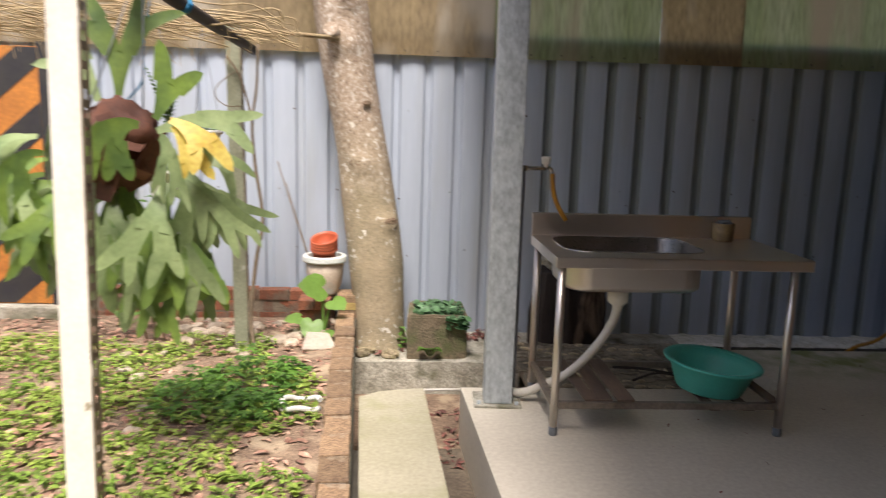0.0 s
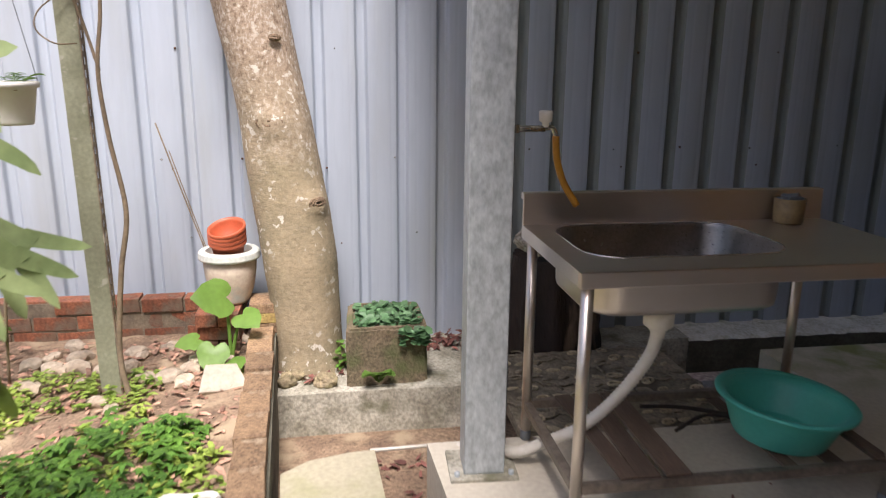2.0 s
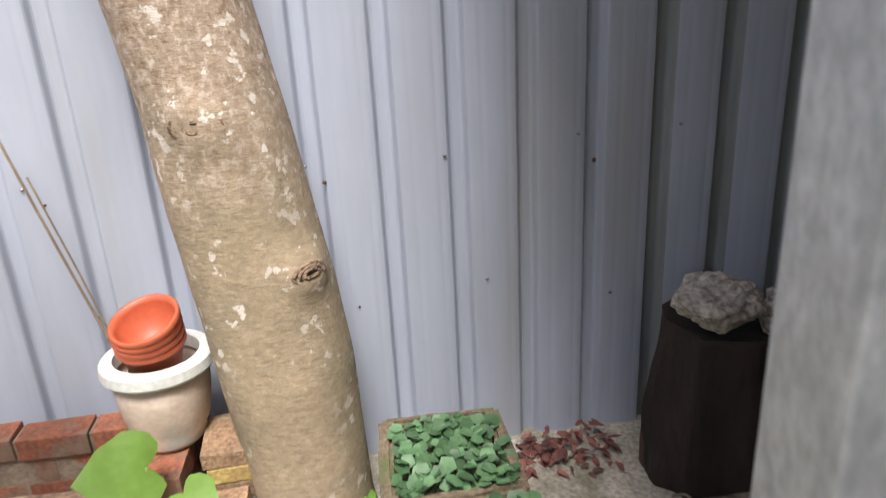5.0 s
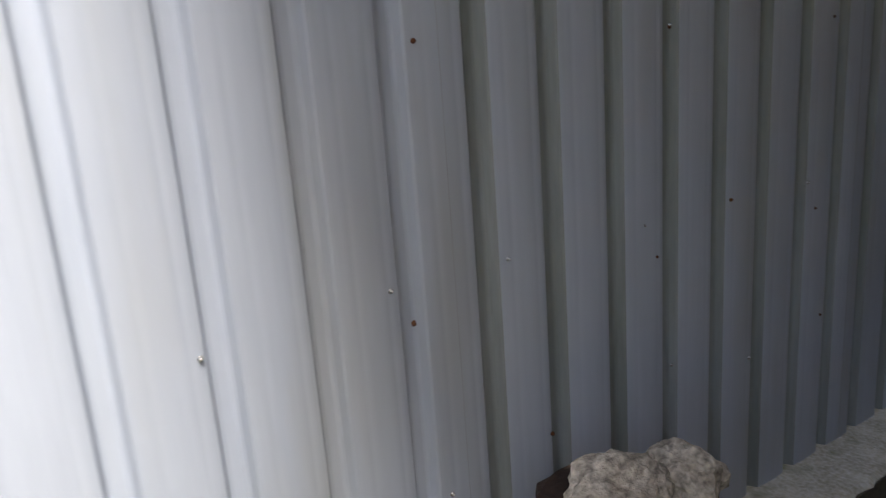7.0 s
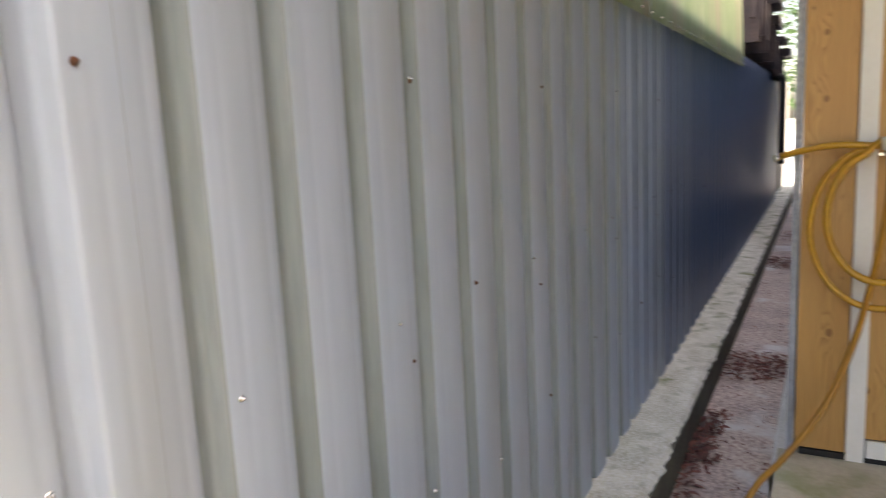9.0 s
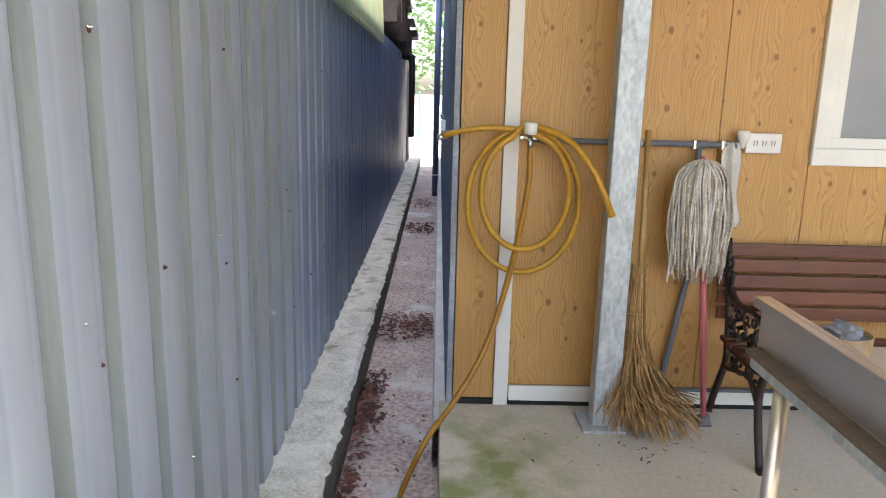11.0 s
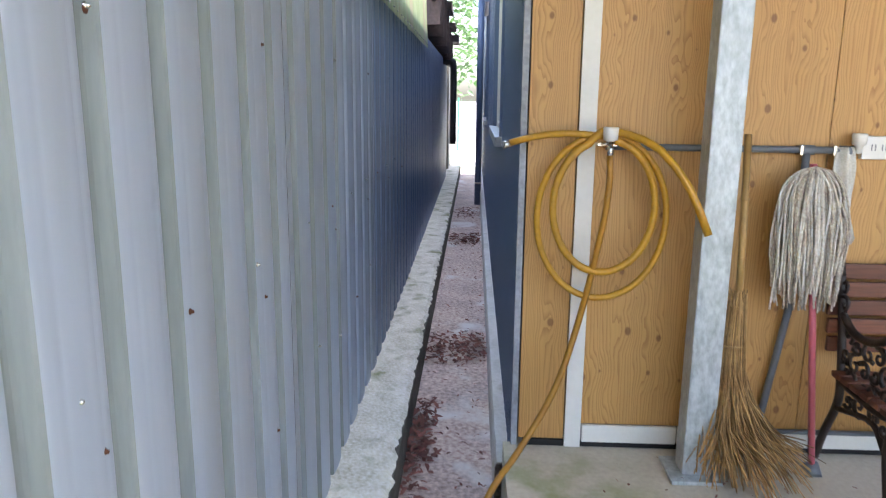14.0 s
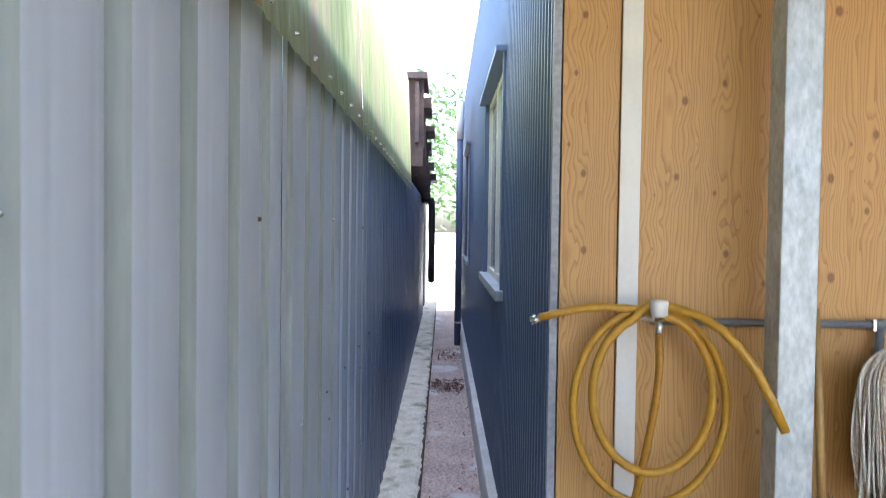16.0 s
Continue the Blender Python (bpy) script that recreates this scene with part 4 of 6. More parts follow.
for i in range(22):
    a = rng.uniform(0, 6.3)
    leaf(bm, (0.185 + 0.02 * math.cos(a), -0.42 + 0.02 * math.sin(a), PLINTH_Z + 0.02 + 0.14 * rng.random()), (math.cos(a), math.sin(a), 0.3), 0.05, 0.028)
part("leaves", bm, HERB, shoot)

# litter and stones on the ledge
for i in range(9):
    bm = B()
    s = rng.uniform(0.03, 0.055)
    lump(bm, (rng.uniform(-0.1, 0.17), rng.uniform(-0.62, -0.5), PLINTH_Z + s * 0.4), s, s * 0.8, s * 0.7, 3, 0.55, 3, i)
    solid("stone", bm, MOSSSTONE, "small mossy brown stone lying on the ledge", "stone", group="stones at the tree's foot")


def litter(name, spots, n, m, label, size=(0.03, 0.06), flat=0.35):
    """Curled dead leaves strewn over rectangles (x0, x1, y0, y1, z)."""
    bm = B()
    for x0, x1, y0, y1, z in spots:
        for i in range(n):
            a = rng.uniform(0, 6.3)
            l = rng.uniform(*size)
            leaf(bm, (rng.uniform(x0, x1), rng.uniform(y0, y1), z + 0.004 + 0.02 * rng.random()), (math.cos(a), math.sin(a), rng.uniform(-0.1, flat)), l, l * rng.uniform(0.4, 0.6),
                 rng.uniform(-0.2, 0.5), up=(rng.uniform(-0.5, 0.5), rng.uniform(-0.5, 0.5), 1), seg=2)
    return solid(name, bm, m, label, "leaf litter", "stuff")


litter("leaf_litter", [(-0.11, 0.2, -0.6, -0.4, PLINTH_Z), (0.62, 0.85, -0.2, -0.03, PLINTH_Z), (0.75, 1.02, -0.25, -0.05, PLINTH_Z), (0.75, 1.0, -0.2, -0.05, PLINTH_Z + 0.04),
                       (0.3, 0.5, -1.75, -1.42, DRAIN_Z), (0.3, 0.62, -1.5, -1.0, DRAIN_Z), (0.33, 0.52, -2.7, -2.3, DRAIN_Z)], 40, LITTER, "reddish brown dead leaves on the ledge and in the gutter")
litter("drain_litter", [(5.3, 5.95, -0.63, -0.24, DRAIN_Z), (5.35, 5.85, -0.62, -0.24, DRAIN_Z + 0.02), (3.7, 4.75, -0.36, -0.235, DRAIN_Z), (3.9, 4.6, -0.32, -0.235, DRAIN_Z + 0.015), (2.9, 3.7, -0.31, -0.235, DRAIN_Z),
                        (9.2, 9.9, -0.62, -0.24, DRAIN_Z), (9.3, 9.8, -0.62, -0.24, DRAIN_Z + 0.02), (11.2, 12.2, -0.62, -0.24, DRAIN_Z)], 120, LITTER, "heaps of purple-brown dead leaves in the drain")
litter("strewn_litter", [(2.4, 6.5, -0.64, -0.24, DRAIN_Z), (6.5, 12, -0.64, -0.24, DRAIN_Z), (2.4, 12, -0.64, -0.5, DRAIN_Z)], 90, LITTER, "scattered dead leaves in the drain", (0.015, 0.04))

litter("floor_debris", [(3.0, 3.55, -2.0, -1.0, 0.0), (3.1, 3.4, -1.75, -1.2, 0.0), (1.4, 3.0, -2.6, -1.5, 0.0)], 26, LITTER, "scattered bits of dead leaf on the concrete floor", (0.008, 0.022), 0.1)

# ---- stump with two stones ----
bm = B()
prof = []
rings = []
for i in range(26):
    z = PLINTH_Z + 0.005 + 0.545 * i / 25
    ring = []
    for s in range(44):
        a = 2 * math.pi * s / 44
        d = Vector((math.cos(a), math.sin(a), 0))
        r = 0.218 * (1.08 - 0.12 * i / 25 + 0.18 * noise.noise(d * 2.2 + Vector((3, 0, z * 0.9))) + 0.16 * noise.noise(d * 5 + Vector((0, 3, z * 2.2))) + 0.05 * noise.noise(d * 12 + Vector((0, 3, z * 9))))
        ring.append(bm.verts.new((1.345 + d.x * r * 1.12, -0.285 + d.y * r * 0.92, z + 0.02 * noise.noise(d * 4) - 0.07 * max(0, d.x) * i / 25)))
    rings.append(ring)
for a, b in zip(rings, rings[1:]):
    for s in range(44):
        bm.faces.new((a[s], a[(s + 1) % 44], b[(s + 1) % 44], b[s])).smooth = True
bm.faces.new(rings[-1])
solid("tree_stump", bm, ROTWOOD, "dark rotting tree stump standing on the ledge by the fence", "stump")
for nm, c, r, sd in (("coral_stone", (1.225, -0.36, 0.54), (0.118, 0.095, 0.075), 2.0), ("coral_stone", (1.49, -0.34, 0.462), (0.105, 0.09, 0.085), 5.0)):
    bm = B()
    lump(bm, c, *r, 4, 0.35, 2.6, sd)
    if sd == 5.0:
        for v in bm.verts:
            k = (v.co.z - c[2]) / r[2]
            if k > 0:
                v.co.x = c[0] + (v.co.x - c[0]) * (1 - 0.5 * k) - 0.03 * k
    solid(nm, bm, CORAL, "pale pitted coral stone lying on the stump", "stone", group="stones on the stump")

# ---- patterned stepping slab over the drain ----
pslab = thing("paving_slab", (1.37, -0.92, -0.06), "dark old paving slab with raised pebble pattern over the drain", "slab")
SLABCON = mat("dark_ornamented_cement", (0.27, 0.23, 0.165), (0.17, 0.145, 0.10), rough=0.9, big=9, fine=70, bump=0.6, grain=0.5, stain=(0.09, 0.075, 0.05), stain_scale=6, stain_lo=0.52, stain_hi=0.66)
bm = B()
box(bm, 0.90, 1.86, -1.40, -0.51, -0.075, -0.022, 0.006)
part("slab_body", bm, SLABCON, pslab)
ORNAMENT = mat("worn_pale_relief", (0.50, 0.42, 0.27), (0.30, 0.25, 0.165), rough=0.85, big=14, fine=70, bump=0.4, grain=0.4, rnd=0.4)
bm = B()
tube(bm, [(0.034 * math.cos(a), 0.021 * math.sin(a), 0.004) for a in (2 * math.pi * k / 12 for k in range(13))], 0.0065, 5, False)
lump(bm, (0, 0, 0.002), 0.018, 0.010, 0.008, 1, 0.1)
ringm = mesh_of(bm, "pebble_ring")
ringm.materials.append(ORNAMENT)
bm = B()
lump(bm, (0, 0, 0), 0.042, 0.026, 0.012, 2, 0.3)
stonem = mesh_of(bm, "pebble")
stonem.materials.append(SLABCON)
bm = B()
lump(bm, (0, 0, 0), 0.036, 0.017, 0.012, 2, 0.25, 3, 3)
palem = mesh_of(bm, "pebble")
palem.materials.append(ORNAMENT)
bm = B()
tube(bm, smooth_path([(-0.10, 0.0, 0.003), (-0.06, 0.03, 0.005), (-0.01, 0.005, 0.005), (0.04, 0.032, 0.005), (0.09, 0.0, 0.003)], 4), 0.006, 5)
curlm = mesh_of(bm, "relief_curl")
curlm.materials.append(SLABCON)
for i in range(11):
    for j in range(9):
        q = (i * 5 + j * 3) % 7
        nm, me = (("pebble_ring", ringm) if q in (0, 3) else ("pebble", palem) if q == 5 else ("relief_curl", curlm) if q in (1, 6) else ("pebble", stonem))
        piece(nm, me, pslab, pose(0.96 + i * 0.083 + 0.03 * (j % 2), -1.33 + j * 0.098 + rng.uniform(-0.015, 0.015), -0.022, 0, 0, rng.uniform(-40, 40)) @ Matrix.Scale(rng.uniform(0.75, 1.1), 4))
bm = B()
tube(bm, [(0.91 + 0.0095 * i, -1.402 - 0.004 * math.sin(i * 0.6), -0.03 + 0.005 * math.sin(i * 0.45)) for i in range(100)], 0.007, 6)
part("front_edge", bm, ORNAMENT, pslab, "chipped pale wavy front edge")
bm = B()
box(bm, 1.87, 2.06, -1.405, -0.98, -0.05, -0.01, 0.003)
solid("cement_board", bm, GREYPLASTER, "flat grey cement board beside the slab, over the drain", "board")

# ---- columns ----


def column(cx, cy, wx, wy, turn, label):
    col = thing("steel_column", (cx, cy, 0), label, "column", "columns under the roof")
    rot = Matrix.Translation((cx, cy, 0)) @ Matrix.Rotation(radians(turn), 4, "Z") @ Matrix.Translation((-cx, -cy, 0))
    for nm, args, mt in (("shaft", (cx - wx / 2, cx + wx / 2, cy - wy / 2, cy + wy / 2, 0.014, 2.86, 0.006), GALV),
                         ("base_plate", (cx - wx / 2 - 0.05, cx + wx / 2 + 0.05, cy - wy / 2 - 0.03, cy + wy / 2 + 0.05, 0.0, 0.014, 0.003), ROUGHCON if wx > 0.12 else GALV)):
        bm = B()
        box(bm, *args)
        bm.transform(rot)
        part(nm, bm, mt, col)
    for dx in (-1, 1):
        bm = B()
        lathe(bm, [(0.010, 0.012), (0.010, 0.03), (0.0001, 0.031)], cx + dx * (wx / 2 + 0.025), cy - wy / 2 - 0.004, 6)
        bm.transform(rot)
        part("bolt", bm, GALV, col)
    return col


column(0.675, -1.615, 0.145, 0.13, -3, "square galvanised steel column on a base plate by the gutter")
column(3.41, -1.39, 0.10, 0.11, 0, "square galvanised steel column standing before the pine wall")

# ---- stainless sink ----
sink = thing("sink_table", (1.455, -1.72, 0), "worn stainless steel sink table with splashback, drainer and open frame", "sink")
SX0, SX1, SYF, SYB, SZ = 0.855, 2.055, -2.05, -1.39, 0.862
LEGZ = SZ - 0.05


def rrect(cx, cy, hx, hy, r, z, n=6):
    out = []
    for qx, qy, a0 in ((1, 1, 0), (-1, 1, 90), (-1, -1, 180), (1, -1, 270)):
        for i in range(n + 1):
            a = radians(a0 + 90 * i / n)
            out.append((cx + qx * (hx - r) + r * math.cos(a), cy + qy * (hy - r) + r * math.sin(a), z))
    return out


bm = B()
BC = (1.285, -1.675)
hole = [bm.verts.new(p) for p in rrect(*BC, 0.348, 0.238, 0.13, SZ)]
edge = []
for p in hole:
    d = Vector((p.co.x - BC[0], p.co.y - BC[1]))
    k = min(((SX1 if d.x > 0 else SX0) - BC[0]) / d.x if abs(d.x) > 1e-6 else 9, ((SYB if d.y > 0 else SYF) - BC[1]) / d.y if abs(d.y) > 1e-6 else 9)
    edge.append(bm.verts.new((BC[0] + d.x * k, BC[1] + d.y * k, SZ)))
k = len(hole)
for i in range(k):
    bm.faces.new((hole[i], edge[i], edge[(i + 1) % k], hole[(i + 1) % k]))
corner = {}
for x, y in ((SX0, SYF), (SX1, SYF), (SX1, SYB), (SX0, SYB)):
    corner[x, y] = bm.verts.new((x, y, SZ))
for i in range(k):
    a, b = edge[i], edge[(i + 1) % k]
    for (x, y), v in corner.items():
        onx = lambda q: abs(q.co.x - x) < 1e-5
        ony = lambda q: abs(q.co.y - y) < 1e-5
        if (onx(a) and ony(b)) or (ony(a) and onx(b)):
            if (a.co - v.co).length > 1e-5 and (b.co - v.co).length > 1e-5:
                bm.faces.new((a, v, b))
part("top", bm, STAINLESS, sink)
bm = B()
box(bm, SX0, SX1, SYF - 0.002, SYF + 0.014, SZ - 0.052, SZ - 0.001, 0.005)
part("front_lip", bm, STAINLESS, sink)
for x in (SX0, SX1 - 0.012):
    bm = B()
    box(bm, x, x + 0.012, SYF + 0.015, SYB, SZ - 0.052, SZ - 0.0015, 0.003)
    part("side_lip", bm, STAINLESS, sink)
bm = B()
box(bm, SX0, SX1, SYB - 0.016, SYB, SZ - 0.001, 0.98, 0.004)
box(bm, SX0, SX1, SYB, SYB + 0.022, 0.955, 0.98, 0.003)
part("splashback", bm, STAINLESS, sink)
bm = B()
box(bm, SX0 + 0.02, SX1, SYB - 0.012, SYB + 0.012, SZ - 0.055, SZ - 0.015, 0.003)
part("back_rail", bm, GALV, sink, "grey folded steel rail")
bm = B()
box(bm, SX0 + 0.05, SX1 - 0.02, SYB - 0.03, SYB + 0.035, SZ - 0.014, SZ - 0.002, 0.002)
part("batten", bm, BOARD, sink, "old wooden batten")
bm = B()
levels = [rrect(*BC, 0.348, 0.238, 0.13, SZ), rrect(*BC, 0.342, 0.232, 0.125, SZ - 0.012), rrect(*BC, 0.337, 0.227, 0.12, SZ - 0.165), rrect(*BC, 0.318, 0.208, 0.105, SZ - 0.192), rrect(*BC, 0.04, 0.03, 0.02, SZ - 0.198)]
rings = [[bm.verts.new(p) for p in lv] for lv in levels]
for a, b in zip(rings, rings[1:]):
    for i in range(k):
        bm.faces.new((a[i], b[i], b[(i + 1) % k], a[(i + 1) % k])).smooth = True
bm.faces.new(rings[-1])
part("bowl", bm, BOWLSTEEL, sink)
bm = B()
shell = [rrect(*BC, 0.344, 0.234, 0.126, SZ - 0.016), rrect(*BC, 0.342, 0.232, 0.124, SZ - 0.168), rrect(*BC, 0.337, 0.227, 0.118, SZ - 0.186), rrect(*BC, 0.318, 0.208, 0.10, SZ - 0.198), rrect(*BC, 0.03, 0.02, 0.015, SZ - 0.204)]
rings = [[bm.verts.new(p) for p in lv] for lv in shell]
for a, b in zip(rings, rings[1:]):
    for i in range(k):
        bm.faces.new((a[i], b[i], b[(i + 1) % k], a[(i + 1) % k])).smooth = True
part("bowl_shell", bm, STAINLESS, sink, "brushed steel underside of the bowl")
# thin bright tube drawn in place of the highlight along the bowl's edge
bm = B()
tube(bm, [Vector(p) + Vector((0, 0, 0.001)) for p in levels[0]] + [Vector(levels[0][0]) + Vector((0, 0, 0.001))], 0.003, 6, False)
part("bowl_rim", bm, CHROME, sink)
for x in (SX0 + 0.035, SX1 - 0.075):
    for y in (SYF + 0.03, SYB - 0.035):
        bm = B()
        tube(bm, [(x, y, 0.04), (x, y, LEGZ)], 0.019, 16)
        leg = part("leg", bm, STAINLESS, sink)
        bm = B()
        lathe(bm, [(0.0001, 0), (0.017, 0.0), (0.021, 0.006), (0.021, 0.038), (0.018, 0.045)], x, y, 14)
        part("foot", bm, PVC, leg, "grey plastic foot")
RZ = 0.155
for args in ((SX0 + 0.05, SX1 - 0.09, SYF + 0.015, SYF + 0.045, RZ - 0.02, RZ + 0.012), (SX0 + 0.05, SX1 - 0.09, SYB - 0.05, SYB - 0.02, RZ - 0.02, RZ + 0.012),
             (SX0 + 0.02, SX0 + 0.05, SYF + 0.05, SYB - 0.05, RZ - 0.02, RZ + 0.012), (SX1 - 0.09, SX1 - 0.06, SYF + 0.05, SYB - 0.05, RZ - 0.02, RZ + 0.012)):
    bm = B()
    box(bm, *args, 0.004)
    part("shelf_rail", bm, DIRTYSTEEL, sink, "dirty brown steel angle")
for x, w, tw, dz in ((1.02, 0.06, 3, 0.012), (1.10, 0.075, -1, 0.012), (1.19, 0.085, 0, 0.012), (1.64, 0.05, 0, -0.03), (1.80, 0.06, 0, -0.03), (1.93, 0.05, 0, 0.012)):
    bm = B()
    box(bm, x, x + w, SYF + 0.03, SYB - 0.03, RZ + dz, RZ + dz + 0.01, 0.002)
    bm.transform(Matrix.Translation((x, -1.7, 0)) @ Matrix.Rotation(radians(tw), 4, "Z") @ Matrix.Translation((-x, 1.7, 0)))
    part("shelf_slat", bm, BOARD, sink, "brown wooden slat")
bm = B()
tube(bm, smooth_path([(1.3, -1.55, RZ + 0.02), (1.45, -1.6, RZ + 0.03), (1.62, -1.68, RZ + 0.024)], 5), 0.008, 6)
tube(bm, smooth_path([(1.35, -1.75, RZ + 0.02), (1.5, -1.68, RZ + 0.035), (1.66, -1.72, RZ + 0.024)], 5), 0.007, 6)
part("loose_strap", bm, ROTWOOD, sink, "dark crumpled strips on the shelf")
bm = B()
lathe(bm, [(0.0001, SZ - 0.2), (0.05, SZ - 0.204), (0.05, SZ - 0.262), (0.042, SZ - 0.268), (0.026, SZ - 0.283), (0.022, SZ - 0.31)], BC[0] - 0.06, -1.80, 18)
trap = part("drain_cup", bm, PVCW, sink, "pale plastic drain cup")
bm = B()
pts = smooth_path([(BC[0] - 0.06, -1.80, SZ - 0.295), (1.205, -1.79, 0.48), (1.13, -1.75, 0.33), (1.02, -1.70, 0.19), (0.90, -1.64, 0.10), (0.80, -1.60, 0.045), (0.72, -1.50, 0.03), (0.62, -1.43, -0.02)], 22)
tube(bm, pts, [0.0195 + 0.004 * (i % 2) for i in range(len(pts))], 10)
part("drain_hose", bm, PVCW, trap, "white ribbed hose")

can = thing("tin_can", (1.87, -1.475, SZ), "short yellowed plastic tub holding dark scourers", "tub")
bm = B()
lathe(bm, [(0.0001, SZ), (0.050, SZ), (0.054, SZ + 0.01), (0.057, SZ + 0.095), (0.053, SZ + 0.095), (0.048, SZ + 0.02)], 1.87, -1.475, 24)
part("tub_wall", bm, TANWAX, can)
bm = B()
lump(bm, (1.87, -1.475, SZ + 0.08), 0.046, 0.046, 0.03, 3, 0.5, 6, 3)
part("steel_wool", bm, PVC, can, "tangled dark steel wool")

# ---- tap on the column ----
tap = thing("water_tap", (0.80, -1.56, 1.22), "chrome garden tap with a pale knob, fixed to the column", "tap")
bm = B()
tube(bm, [(0.752, -1.55, 1.225), (0.80, -1.55, 1.225), (0.88, -1.55, 1.225)], 0.011, 12)
lathe(bm, [(0.019, 1.212), (0.019, 1.238)], 0.775, -1.55, 10)
tube(bm, smooth_path([(0.875, -1.55, 1.226), (0.905, -1.55, 1.228), (0.918, -1.553, 1.205), (0.918, -1.555, 1.19)], 4), 0.009, 10)
part("spout", bm, CHROME, tap)
bm = B()
lathe(bm, [(0.0001, 1.285), (0.021, 1.285), (0.024, 1.28), (0.022, 1.25), (0.012, 1.245), (0.012, 1.23)], 0.882, -1.55, 14)
part("knob", bm, PVCW, tap)
bm = B()
tube(bm, smooth_path([(0.918, -1.555, 1.20), (0.925, -1.56, 1.12), (0.95, -1.57, 1.04), (0.995, -1.585, 0.965)], 6), 0.0125, 10)
part("short_hose", bm, HOSE_OLD, tap, "short amber plastic hose")
bm = B()
tube(bm, [(0.775, -1.535, 1.23), (0.775, -1.535, 0.3), (0.775, -1.53, 0.0)], 0.008, 8)
part("supply_pipe", bm, PVC, tap)

# ---- teal basin ----
basin = thing("wash_basin", (1.755, -1.76, RZ), "round teal plastic basin tilted on the sink's lower shelf", "basin")
TILT = pose(1.735, -1.77, RZ - 0.009, 1, 4, 0) @ Matrix.Scale(0.87, 4)
bm = B()
lathe(bm, [(0.0001, 0.012), (0.17, 0.012), (0.18, 0.02), (0.222, 0.13), (0.238, 0.166), (0.244, 0.166), (0.246, 0.152), (0.23, 0.12), (0.188, 0.012), (0.18, 0), (0.165, 0), (0.16, 0.005), (0.0001, 0.006)], 0, 0, 48)
bm.transform(TILT)
part("bowl", bm, TEAL, basin)
bm = B()
lathe(bm, [(0.240, 0.168), (0.246, 0.172), (0.272, 0.176), (0.278, 0.170), (0.276, 0.160), (0.246, 0.156), (0.240, 0.168)], 0, 0, 48)
bm.transform(TILT)
part("rim", bm, TEAL, basin)


# ---- brick kerb, brick wall and stack ----
def brick_mesh(name, l, w, h, m):
    bm = B()
    box(bm, -l / 2, l / 2, -w / 2, w / 2, 0, h, 0.004)
    for v in bm.verts:
        v.co += Vector((noise.noise(v.co * 30), noise.noise(v.co * 31 + Vector((4, 0, 0))), noise.noise(v.co * 29 + Vector((0, 6, 0))))) * 0.003
    me = mesh_of(bm, name)
    me.materials.append(m)
    return me


kerb = thing("brick_kerb", (-0.15, -2, 0.1), "long kerb of worn brown bricks laid on mortar", "kerb", kind="structure")
kb = brick_mesh("brick", 0.117, 0.193, 0.055, KERBBRICK)
kb2 = brick_mesh("brick", 0.113, 0.188, 0.05, KERBBRICK)
y, i = -0.36, 0
while y > -8.8:
    y -= 0.1
    piece("brick", kb if i % 3 else kb2, kerb, pose(skew(-0.152, y) + rng.uniform(-0.004, 0.004), y, 0.098 + rng.uniform(-0.004, 0.004), rng.uniform(-1, 1), rng.uniform(-2, 2), 90 * 0 + 3 + rng.uniform(-2, 2)))
    y -= 0.1
    i += 1
bm = B()
prism(bm, [(skew(-0.103, -0.44), -0.44), (skew(-0.2, -0.44), -0.44), (skew(-0.2, -9), -9), (skew(-0.103, -9), -9)], 0.09, 0.142)
part("mortar_bed", bm, MORTAR, kerb)
end = thing("end_brick", (-0.21, -0.29, 0.1), "yellow-washed bricks stacked at the kerb's end", "brick")
for z, m, dx in ((0.11, KERBBRICK, 0), (0.163, YELLOWBRICK, 0.006), (0.214, KERBBRICK, -0.004)):
    piece("brick", brick_mesh("brick", 0.13, 0.2, 0.05, m), end, pose(-0.205 + dx, -0.30, z, 0, 0, 3))

bwall = thing("brick_wall", (-1.3, -0.13, 0.0), "low wall of old red bricks before the fence", "wall", kind="structure")
rb = brick_mesh("brick", 0.205, 0.10, 0.072, BRICK)
for c, z in enumerate((0.01, 0.092, 0.174)):
    x = -0.42 - 0.11 * (c % 2)
    while x > -3.4:
        piece("brick", rb, bwall, pose(x - 0.1, -0.13 + rng.uniform(-0.01, 0.01), z + rng.uniform(-0.004, 0.004), rng.uniform(-2, 2), rng.uniform(-2.5, 2.5), rng.uniform(-3, 3)))
        x -= 0.214
bm = B()
box(bm, -3.6, -0.42, -0.175, -0.085, 0.0, 0.235)
part("mortar_core", bm, MORTAR, bwall)
stack = thing("brick_stack", (-0.42, -0.33, 0.03), "short pier of old red bricks carrying the pot", "brick stack")
hb = brick_mesh("brick", 0.10, 0.2, 0.068, BRICK)
for c in range(3):
    z = 0.02 + c * 0.075
    if c % 2:
        for yy in (-0.38, -0.27, -0.16):
            piece("brick", rb, stack, pose(-0.42, yy, z, 0, 0, rng.uniform(-2, 2)))
    else:
        for xx in (-0.475, -0.365):
            for yy in (-0.35, -0.14):
                piece("brick", hb, stack, pose(xx, yy, z, 0, 0, rng.uniform(-2, 2)))

loose = thing("loose_brick", (3.47, -2.56, 0), "loose red brick lying on the floor below the bench", "brick")
piece("brick", rb, loose, pose(3.47, -2.56, 0.0, 0, 0, 80))
piece("brick", rb, loose, pose(3.46, -2.60, 0.073, 0, 0, 72))

